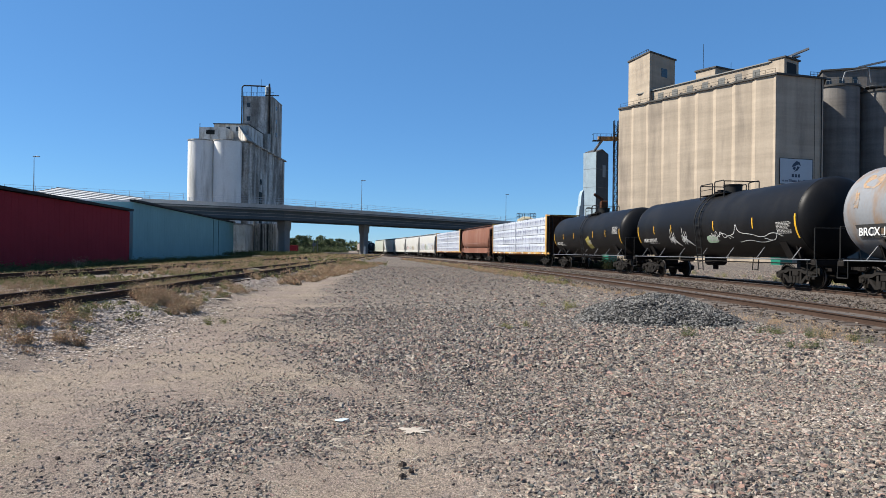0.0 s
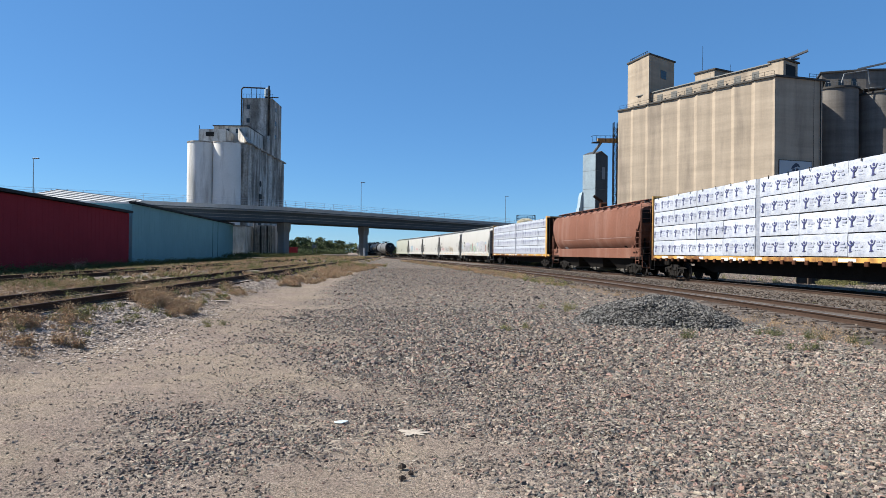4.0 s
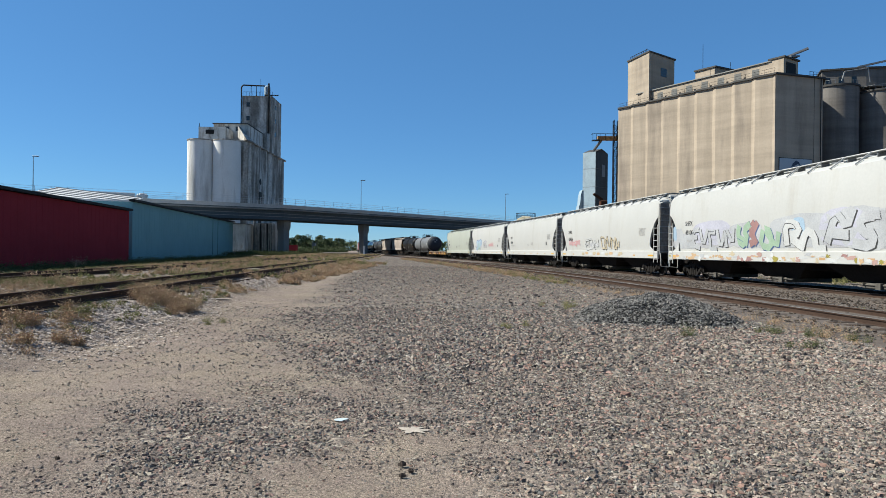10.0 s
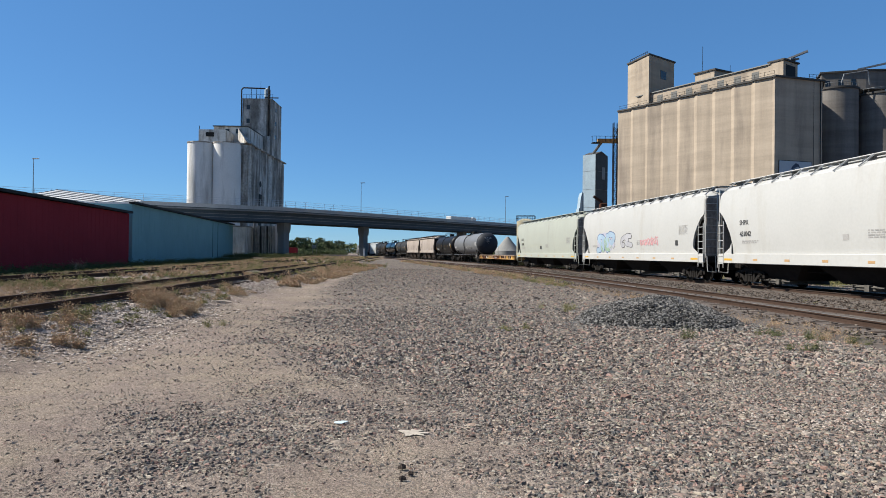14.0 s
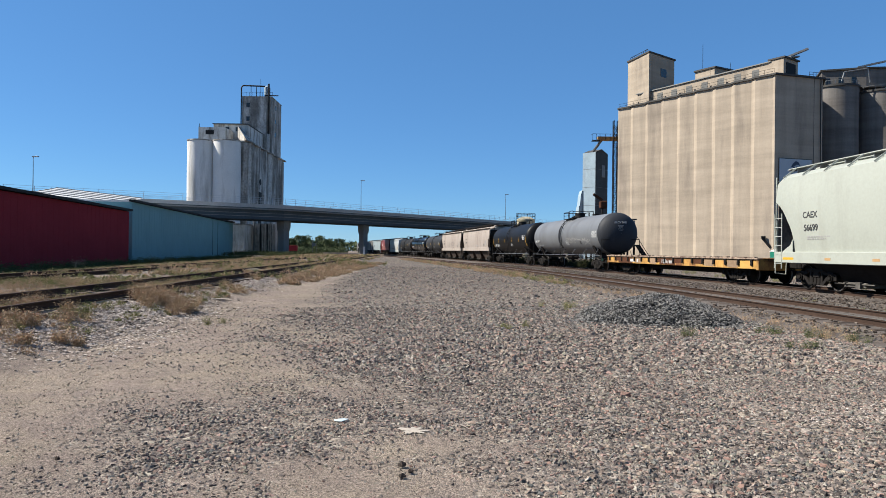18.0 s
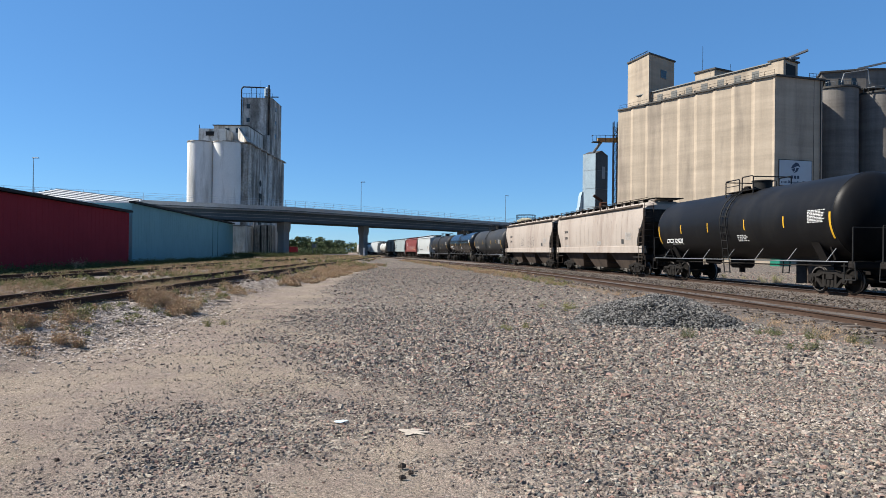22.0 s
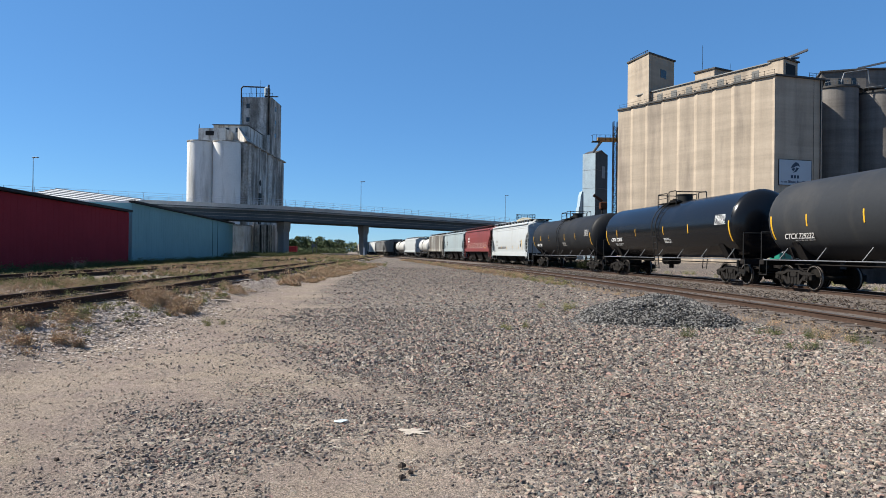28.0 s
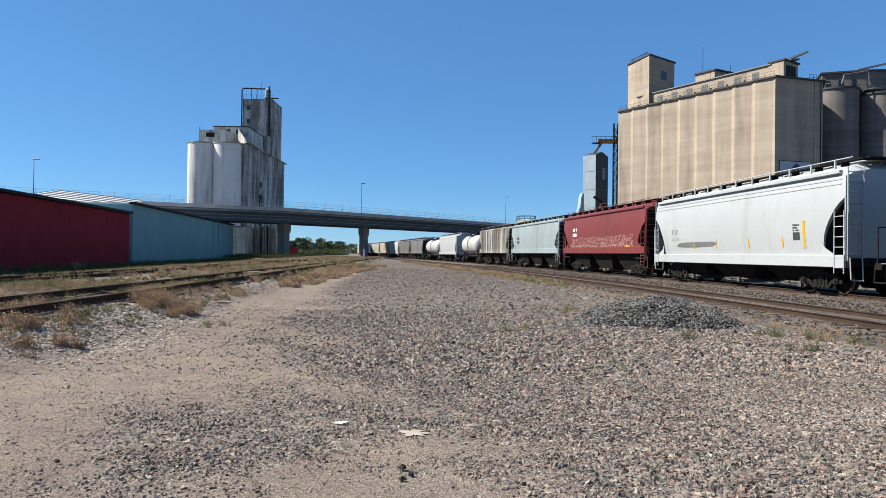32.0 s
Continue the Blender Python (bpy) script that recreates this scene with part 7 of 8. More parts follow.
    c, f, h = hopper_car(next(n), P_BLUEH, "pale blue covered hopper car with dark hopper bottoms", 1.75, 0.08, 1.7, None, "post", 0)
    part("reporting_bars", bars(Shape(), random.Random(33), -h + 2.4, 3.0, 0.9, 2, 0.24, f), M_LETTER_B, c)
    hopper_car(next(n), P_STAINED, "off-white ribbed covered hopper car with dark streaked stains", 1.75, 0.02, 1.5, None, "post", 13)
    tank_car(next(n), P_WHITE, "short white tank car", 1.4, 2.7, short=1.6)
    hopper_car(next(n), P_BRIGHT, "pale blue-white covered hopper car", 1.5, 0.1)
    tank_car(next(n), P_WHITE, "short white tank car", 1.4, 2.7, short=1.4)
    hopper_car(next(n), P_GREYH, "grey covered hopper car", 1.6, 0.1, 1.8, None, "post")
    hopper_car(next(n), P_GREYH, "weathered grey covered hopper car", 1.6, 0.1, 1.8, None, "post", 9)
    hopper_car(next(n), P_WHITE, "white covered hopper car", 1.5, 0.1)
    for k in range(3):
        hopper_car(next(n), P_CREAM, "cream covered hopper car", 1.6, 0.1)
    tank_car(next(n), P_BLACK, "black tank car at the tail")
    tank_car(next(n), P_BLACK, "black tank car at the tail")
    hopper_car(next(n), P_WHITE, "white covered hopper car at the tail", 1.5, 0.1)


def end_marks(car, ht, words):
    """Marks on the head that faces down the line."""
    m = Matrix.Translation((ht - 0.04, -0.05, 3.45)) @ Matrix.Rotation(math.pi / 2, 4, "Z") @ FACE
    text(words, 0.2, M_LETTER_W, car, m, "reporting_mark")
    rng = random.Random(77)
    s = Shape()
    for k in range(5):
        w = rng.uniform(0.25, 0.5)
        s.box(ht - 0.03, -0.05 - w / 2, 3.28 - 0.085 * k, ht - 0.012 + 0.012 * k, -0.05 + w / 2, 3.31 - 0.085 * k)
    part("data_stencil", s, M_LETTER_FADED, car)


build_train()

# ---------------------------------------------------------------- loose ground: stones, weeds, trees
def pieces_material(name, colors, rough=0.9, vary=0.3, spec=0.3):
    """A colour for each loose piece out of a few, and a grain."""
    m = bpy.data.materials.new(name)
    m.use_nodes = True
    n, bsdf = m.node_tree.nodes, m.node_tree.nodes["Principled BSDF"]
    geo, ramp = n.new("ShaderNodeNewGeometry"), n.new("ShaderNodeValToRGB")
    links(m, geo.outputs["Random Per Island"], ramp.inputs[0])
    ramp.color_ramp.interpolation = "CONSTANT"
    el = ramp.color_ramp.elements
    while len(el) < len(colors):
        el.new(0.5)
    for i, c in enumerate(colors):
        el[i].position, el[i].color = i / len(colors), (*deep(c), 1)
    tex, co = n.new("ShaderNodeTexNoise"), n.new("ShaderNodeTexCoord")
    tex.inputs["Scale"].default_value = 60
    links(m, co.outputs["Object"], tex.inputs[0])
    mr = n.new("ShaderNodeMapRange")
    mr.inputs[1].default_value, mr.inputs[2].default_value, mr.inputs[3].default_value, mr.inputs[4].default_value = 0.3, 0.7, 1 - vary, 1 + vary
    links(m, tex.outputs[0], mr.inputs[0])
    hsv = n.new("ShaderNodeHueSaturation")
    links(m, mr.outputs[0], hsv.inputs["Value"])
    links(m, ramp.outputs[0], hsv.inputs["Color"])
    links(m, hsv.outputs[0], bsdf.inputs["Base Color"])
    bsdf.inputs["Roughness"].default_value, bsdf.inputs["Specular IOR Level"].default_value = rough, spec
    return m


RNG = np.random.default_rng(7)
CUBE_V = np.array([(x, y, z) for x in (-0.8, 0.8) for y in (-0.8, 0.8) for z in (-0.8, 0.8)])
CUBE_F = np.array([(0, 1, 3), (0, 3, 2), (4, 6, 7), (4, 7, 5), (0, 4, 5), (0, 5, 1), (2, 3, 7), (2, 7, 6), (0, 2, 6), (0, 6, 4), (1, 5, 7), (1, 7, 3)])
CHIP_V = np.array([(-1, -0.85, -0.5), (1, -0.85, -0.5), (1, 0.85, -0.5), (-1, 0.85, -0.5), (-0.75, 0.3, 1.0), (0.75, -0.3, 0.95)])
CHIP_F = np.array([(0, 1, 5), (0, 5, 4), (1, 2, 5), (2, 3, 4), (2, 4, 5), (3, 0, 4)])
OCT_V = np.array([(1, 0, 0), (0, 1, 0), (-1, 0, 0), (0, -1, 0), (0, 0, 1), (0, 0, -1)], float)
OCT_F = np.array([(0, 1, 4), (1, 2, 4), (2, 3, 4), (3, 0, 4), (1, 0, 5), (2, 1, 5), (3, 2, 5), (0, 3, 5)])


def mesh_of(name, v, f):
    me = bpy.data.meshes.new(name)
    me.vertices.add(len(v))
    me.vertices.foreach_set("co", np.ascontiguousarray(v, np.float32).ravel())
    me.loops.add(f.size)
    me.loops.foreach_set("vertex_index", np.ascontiguousarray(f, np.int32).ravel())
    me.polygons.add(len(f))
    me.polygons.foreach_set("loop_start", np.arange(0, f.size, f.shape[1], dtype=np.int32))
    me.update(calc_edges=True)
    me.shade_flat()
    return me


def stones(name, at, size, flat, material, label, category="gravel", fine=True, chip=False):
    """Broken stones at the points given, each of its own shape and turn."""
    n = len(at)
    bv, bf = (CHIP_V, CHIP_F) if chip else (CUBE_V, CUBE_F) if fine else (OCT_V, OCT_F)
    v = bv[None] * RNG.uniform(0.5, 1.35, (n, len(bv), 1)) + RNG.normal(0, 0.12, (n, len(bv), 3))
    v = v * np.stack([RNG.uniform(0.75, 1.45, n), RNG.uniform(0.65, 1.1, n), RNG.uniform(0.45, 0.95, n) * flat], 1)[:, None]
    a, t = RNG.uniform(0, 6.283, n), RNG.normal(0, 0.42, n)
    c, s, ct, st = np.cos(a), np.sin(a), np.cos(t), np.sin(t)
    x, y, z = v[..., 0], v[..., 1], v[..., 2]
    y, z = y * ct[:, None] - z * st[:, None], y * st[:, None] + z * ct[:, None]
    v = np.stack([x * c[:, None] - y * s[:, None], x * s[:, None] + y * c[:, None], z], -1) * size[:, None, None] + at[:, None]
    f = bf[None] + (np.arange(n) * len(bv))[:, None, None]
    me = mesh_of(name, v.reshape(-1, 3), f.reshape(-1, 3))
    me.materials.append(material)
    return tagged(new(name, me), label, category, kind="stuff")


def height(x, y):
    return np.array([ground_z(a, b) for a, b in zip(x, y)])


M_GRAVEL = pieces_material("mixed_gravel", ((0.064, 0.055, 0.050), (0.260, 0.206, 0.168), (0.112, 0.092, 0.082), (0.290, 0.222, 0.178), (0.185, 0.156, 0.138), (0.310, 0.262, 0.205), (0.080, 0.070, 0.065), (0.270, 0.218, 0.185), (0.238, 0.153, 0.124), (0.146, 0.124, 0.110), (0.318, 0.272, 0.234), (0.192, 0.160, 0.142), (0.252, 0.210, 0.176), (0.340, 0.305, 0.258), (0.160, 0.156, 0.138), (0.110, 0.108, 0.102), (0.300, 0.205, 0.175), (0.215, 0.205, 0.160), (0.185, 0.172, 0.158)), spec=0.1)
M_BALLAST = pieces_material("brown_grey_ballast", ((0.040, 0.034, 0.029), (0.088, 0.072, 0.060), (0.118, 0.098, 0.082), (0.058, 0.047, 0.040), (0.165, 0.138, 0.116), (0.075, 0.055, 0.044)), spec=0.1)
M_BLUESTONE = pieces_material("blue_grey_crushed_rock", ((0.066, 0.063, 0.058), (0.205, 0.194, 0.180), (0.124, 0.118, 0.110), (0.250, 0.238, 0.222), (0.074, 0.072, 0.070), (0.156, 0.150, 0.144), (0.054, 0.053, 0.052), (0.185, 0.180, 0.172)), spec=0.04)
M_PALESTONE = pieces_material("pale_limestone_rubble", ((0.16, 0.132, 0.112), (0.42, 0.355, 0.305), (0.31, 0.26, 0.22), (0.54, 0.47, 0.405), (0.32, 0.268, 0.228), (0.44, 0.38, 0.33)), spec=0.05)


def lot_gravel():
    for name, n, y0, y1, lo, hi, fine in (("gravel", 42000, 3.5, 8.2, 0.006, 0.0195, True), ("gravel", 30000, 3.5, 8.4, 0.004, 0.008, False), ("gravel", 74000, 8.2, 17.0, 0.009, 0.031, False), ("gravel", 42000, 16.5, 62.0, 0.014, 0.042, False)):
        y = np.sqrt(RNG.uniform(y0 * y0, y1 * y1, n * 2))
        x = RNG.uniform(-0.73, 0.73, n * 2) * y
        share = gravel_share(x, y)
        p = share * 0.80 + 0.20
        keep = (RNG.random(n * 2) < p) & (x > edge_of_lot(y) - 0.3)
        x, y, share = x[keep][:n], y[keep][:n], share[keep][:n]
        size = (lo + (hi - lo) * RNG.random(len(x)) ** 1.6) * (0.50 + 0.50 * share)
        big = RNG.random(len(x)) < 0.006
        size = np.where(big, size * 1.7, size)
        stones(name, np.stack([x, y, height(x, y) + size * 0.28], 1), size, 1.0 if fine else 1.1, M_GRAVEL, "loose grey and brown gravel over the dirt lot", chip=True)


lot_gravel()


def track_bed():
    """Ballast shoulder under the main line and the siding."""
    rows = []
    for s in list(np.arange(-40, 70, 1.0)) + list(np.arange(70, 300, 6.0)):
        ring = []
        for side, z in ((NEAR_SIDE - 2.6, -0.02), (NEAR_SIDE - 1.7, 0.10), (NEAR_SIDE, 0.12), (NEAR_SIDE + 1.7, 0.12), (NEAR_SIDE + 3.2, 0.07), (-1.7, 0.12), (0, 0.12), (1.7, 0.12), (3.2, -0.02)):
            x, y, h = along(s, side)
            ring.append(Vector((x, y, z + 0.012 * noise.noise((x * 1.5, y * 1.5, 0)))))
        rows.append(ring)
    me = Shape().loft(rows, closed=False).mesh("track_bed", 180)
    me.materials.append(M_BED)
    tagged(new("track_bed", me), "tan stone ballast bed under the rails", "track bed", kind="structure")
    n = 34000
    s = -14 + 76 * RNG.random(n) ** 1.25
    side = RNG.uniform(NEAR_SIDE - 2.2, 2.6, n)
    centre = np.abs(side - NEAR_SIDE) < 1.5
    keep = ~centre | (RNG.random(n) < 0.25)
    s, side = s[keep], side[keep]
    p = np.array([along(a, b)[:2] for a, b in zip(s, side)])
    size = RNG.uniform(0.016, 0.042, len(s))
    stones("ballast", np.column_stack([p, 0.112 + size * 0.2]), size, 0.8, M_BALLAST, "loose stone ballast between the rails", "ballast", chip=True)


M_BED = mat("ballast_bed", (0.102, 0.083, 0.068), 0.95, vary=0.6, fine=30, coarse=1.2, bump=0.9, second=(0.085, 0.066, 0.054), amount=0.6)
track_bed()


def rubble(n, cx, cy, rx, ry, lo, hi, material, label, tilt=0.0):
    x, y = RNG.normal(0, 0.5, n) * rx, RNG.normal(0, 0.5, n) * ry
    x, y = cx + x + tilt * y, cy + y
    size = RNG.uniform(lo, hi, n)
    stones("rubble", np.stack([x, y, height(x, y) + size * 0.25], 1), size, 0.5, material, label, chip=True)


rubble(8000, -6.6, 14.4, 1.2, 3.4, 0.010, 0.034, M_PALESTONE, "pale broken limestone beside the old track", -0.03)
rubble(8500, -6.3, 10.4, 1.5, 2.6, 0.008, 0.028, M_PALESTONE, "pale broken limestone beside the old track")
rubble(3500, -7.3, 24.0, 0.9, 5.0, 0.012, 0.036, M_PALESTONE, "pale broken limestone beside the old track", -0.05)


def gravel_pile():
    cx, cy = 4.85, 14.6

    def top(u, v):
        """Height over the ground at offsets from the middle."""
        d = math.hypot((u - 0.1) / (1.75 if u > 0.1 else 2.05), v / 1.15)
        d += 0.12 * noise.noise((u * 1.3, v * 1.3, 5))
        return max(0.0, 0.62 * (1 - d ** 1.7) if d < 1 else 0.0) + 0.05 * noise.noise((u * 3, v * 3, 2)) * (d < 1)

    us, vs = np.linspace(-2.1, 2.1, 36), np.linspace(-1.5, 1.5, 28)
    s = Shape().loft([[Vector((cx + u, cy + v, top(u, v) - 0.03)) for u in us] for v in vs], closed=False)
    me = s.mesh("rock_heap", 180)
    me.materials.append(M_BLUEBED)
    tagged(new("rock_heap", me), "heap of blue-grey crushed rock on the lot", "rock heap")
    n = 26000
    u, v = RNG.uniform(-1, 1, n) * 2.25, RNG.uniform(-1, 1, n) * 1.4
    d = np.hypot((u - 0.1) / np.where(u > 0.1, 1.75, 2.05), v / 1.15)
    keep = (d < 1.0) | (RNG.random(n) < np.exp(-5 * (d - 1)) * 0.5)
    u, v = u[keep], v[keep]
    size = 0.013 + 0.026 * RNG.random(len(u)) ** 1.4
    z = np.array([top(a, b) for a, b in zip(u, v)])
    stones("crushed_rock", np.stack([cx + u, cy + v, z + size * 0.2], 1), size, 1.0, M_BLUESTONE, "blue-grey crushed rock heaped on the lot", fine=False)
    # a thin apron of the same rock towards the lot
    n = 9000
    x, y = RNG.normal(1.5, 2.1, n), RNG.normal(14.9, 2.0, n)
    size = RNG.uniform(0.009, 0.026, n)
    stones("scattered_rock", np.stack([x, y, height(x, y) + size * 0.2], 1), size, 0.8, M_BLUESTONE, "blue-grey crushed rock scattered beside the heap", chip=True)


M_BLUEBED = mat("crushed_rock_bed", (0.035, 0.035, 0.035), 0.95, vary=0.6, fine=30, coarse=2, bump=0.8)
gravel_pile()


# ---------------------------------------------------------------- weeds
def tufts(name, at, h, w, blades, leaf, material, label, category="weeds"):
    """Bushy weeds: leaning stems with small leaves about them, all in one mesh."""
    n = len(at)
    k = blades
    base = at[:, None] + np.concatenate([RNG.normal(0, 0.16, (n, k, 2)) * w[:, None, None], np.zeros((n, k, 1))], 2)
    lean = RNG.normal(0, 0.34, (n, k, 2))
    tall = h[:, None] * RNG.uniform(0.45, 1.05, (n, k))
    tip = base + np.concatenate([lean * tall[..., None], tall[..., None]], 2)
    side = RNG.normal(0, 1, (n, k, 3))
    side[..., 2] = 0
    side /= np.linalg.norm(side, axis=2, keepdims=True) + 1e-6
    th = leaf * 0.16
    stems = np.stack([base - side * th, base + side * th, tip], 2).reshape(-1, 3)
    m = 6                         # leaves on a stem
    u = RNG.uniform(0.2, 1.0, (n, k, m))
    c = base[:, :, None] + (tip - base)[:, :, None] * u[..., None] + RNG.normal(0, 0.05, (n, k, m, 3)) * (h / 0.4)[:, None, None, None]
    d1, d2 = RNG.normal(0, 1, (n, k, m, 3)), RNG.normal(0, 1, (n, k, m, 3))
    d1 /= np.linalg.norm(d1, axis=3, keepdims=True)
    d2 /= np.linalg.norm(d2, axis=3, keepdims=True)
    sz = leaf * RNG.uniform(0.5, 1.2, (n, k, m, 1))
    leaves = np.stack([c - d1 * sz, c + d1 * sz * 0.6 + d2 * sz * 0.5, c + d1 * sz * 0.3 - d2 * sz * 0.5], 3).reshape(-1, 3)
    v = np.concatenate([stems, leaves])
    me = mesh_of(name, v, np.arange(len(v)).reshape(-1, 3))
    me.materials.append(material)
    return tagged(new(name, me), label, category, kind="stuff")


M_DRYWEED = pieces_material("dry_weed", ((0.400, 0.275, 0.180), (0.440, 0.315, 0.205), (0.420, 0.305, 0.190), (0.480, 0.360, 0.240), (0.400, 0.226, 0.136), (0.345, 0.270, 0.138)), vary=0.2, spec=0.1)
M_OLIVEWEED = pieces_material("olive_weed", ((0.150, 0.155, 0.056), (0.255, 0.240, 0.106), (0.200, 0.200, 0.080), (0.340, 0.296, 0.150), (0.178, 0.182, 0.068)), vary=0.2, spec=0.1)
M_SHADEWEED = pieces_material("shade_dark_weed", ((0.025, 0.03, 0.014), (0.045, 0.05, 0.022), (0.06, 0.05, 0.028), (0.03, 0.036, 0.016)), vary=0.2, spec=0.05)
M_GREENWEED = pieces_material("green_grass", ((0.046, 0.064, 0.018), (0.090, 0.106, 0.032), (0.066, 0.086, 0.024), (0.130, 0.130, 0.050)), vary=0.2)


def yard_weeds():
    def field(n, y0, y1, reach, olive):
        y = np.sqrt(RNG.uniform(y0 * y0, y1 * y1, n * 3))
        x = edge_of_lot(y) - RNG.random(n * 3) ** 0.9 * reach
        patch = soft(x, y, 0.55, 2.0 + olive) + 0.5 * soft(x, y, 1.9, 5.0) + 0.25 * (edge_of_lot(y) - x > 0.9)
        rail = np.minimum.reduce([np.abs(x - (x0 - 0.055 * (y - 12))) for x0 in (-7.2, -8.9, -13.9, -15.5)])
        keep = (RNG.random(n * 3) < 1 / (1 + np.exp(-5.5 * (patch - 0.12)))) & (x > -0.8 * y - 2) & (x > -32.75 - 0.125 * y + 7.5) & ((rail > 0.35) | (RNG.random(n * 3) < 0.12))
        x, y = x[keep][:n], y[keep][:n]
        return np.stack([x, y, height(x, y) - 0.01], 1)

    for material, label, olive, part_ in ((M_DRYWEED, "dry brown weeds over the old tracks", 0.0, 0.62), (M_OLIVEWEED, "olive green weeds among the old tracks", 3.1, 0.38)):
        for n, y0, y1, reach, blades, leaf, h0, h1 in ((1700, 8.5, 22, 18, 26, 0.021, 0.06, 0.24), (3400, 21, 60, 34, 15, 0.048, 0.10, 0.30), (3600, 58, 170, 44, 7, 0.10, 0.15, 0.34)):
            at = field(int(n * part_), y0, y1, reach, olive)
            h = RNG.uniform(h0, h1, len(at))
            tufts("weeds", at, h, h * 1.3 + 0.1, blades, leaf, material, label)


yard_weeds()
# the weeds swing out over the lot towards its far end
wy = RNG.uniform(27, 75, 620)
wx = edge_of_lot(wy) + RNG.uniform(-0.5, 1.0, 620) * (0.6 + 0.05 * (wy - 27))
keep_ = soft(wx, wy, 0.5, 3.0) > -0.35
wx, wy = wx[keep_], wy[keep_]
wt = RNG.uniform(0.10, 0.30, len(wx))
tufts("lot_weeds", np.stack([wx, wy, height(wx, wy) - 0.01], 1), wt, wt * 1.5 + 0.1, 16, 0.05, M_DRYWEED, "dry brown weeds creeping over the far end of the lot")


def clump(x, y, n, spread, h, material, label, blades=40, leaf=0.016):
    at = np.column_stack([RNG.normal(x, spread, n), RNG.normal(y, spread, n), np.zeros(n)])
    at[:, 2] = height(at[:, 0], at[:, 1]) - 0.01
    hh = h * RNG.uniform(0.6, 1.1, n)
    tufts("weed_clump", at, hh, hh * 1.2 + 0.05, blades, leaf, material, label)


for x, y, n, sp, h in ((-6.35, 14.6, 11, 0.34, 0.50), (-5.9, 14.9, 7, 0.25, 0.40), (-8.0, 12.4, 3, 0.2, 0.26), (-6.6, 10.1, 4, 0.3, 0.26), (-6.7, 11.3, 3, 0.25, 0.24), (-5.75, 9.3, 3, 0.25, 0.2)):
    clump(x, y, n, sp, h, M_DRYWEED, "bushy dry weed at the edge of the lot", 110, 0.021)
for x, y, n, sp, h in ((5.85, 10.35, 3, 0.12, 0.2), (6.9, 11.8, 3, 0.16, 0.30), (7.45, 11.4, 3, 0.12, 0.26), (7.9, 11.1, 4, 0.16, 0.32), (4.55, 11.9, 2, 0.05, 0.27), (3.4, 18.0, 6, 0.3, 0.22), (6.3, 12.6, 4, 0.3, 0.22), (1.6, 13.2, 3, 0.3, 0.15), (-4.6, 13.0, 3, 0.2, 0.15)):
    clump(x, y, n, sp, h, M_GREENWEED if x > 4.5 else M_OLIVEWEED, "small olive weed on the gravel", 50, 0.012)
for s_, side_, n, h in ((3, 5.5, 3, 0.3), (6.5, 6.5, 5, 0.5), (9, 5.0, 3, 0.25), (13, 7.0, 4, 0.4), (17, 5.6, 4, 0.4), (20, 7.5, 5, 0.5), (24, 6.0, 4, 0.4), (30, 7.0, 6, 0.5)):
    q = along(s_, side_)
    clump(q[0], q[1], n, 0.5, h, M_OLIVEWEED, "small olive weed beyond the main line", 40, 0.02)
for x, y, n, h in ((21.0, 35.8, 5, 0.45), (22.6, 36.1, 6, 0.5), (25.5, 35.5, 5, 0.4)):
    clump(x, y, n, 0.35, h, M_OLIVEWEED, "olive bush before the loading dock", 40, 0.03)
clump(-9.5, 66.0, 26, 1.4, 0.5, M_OLIVEWEED, "olive weeds at the far end of the lot", 30, 0.05)


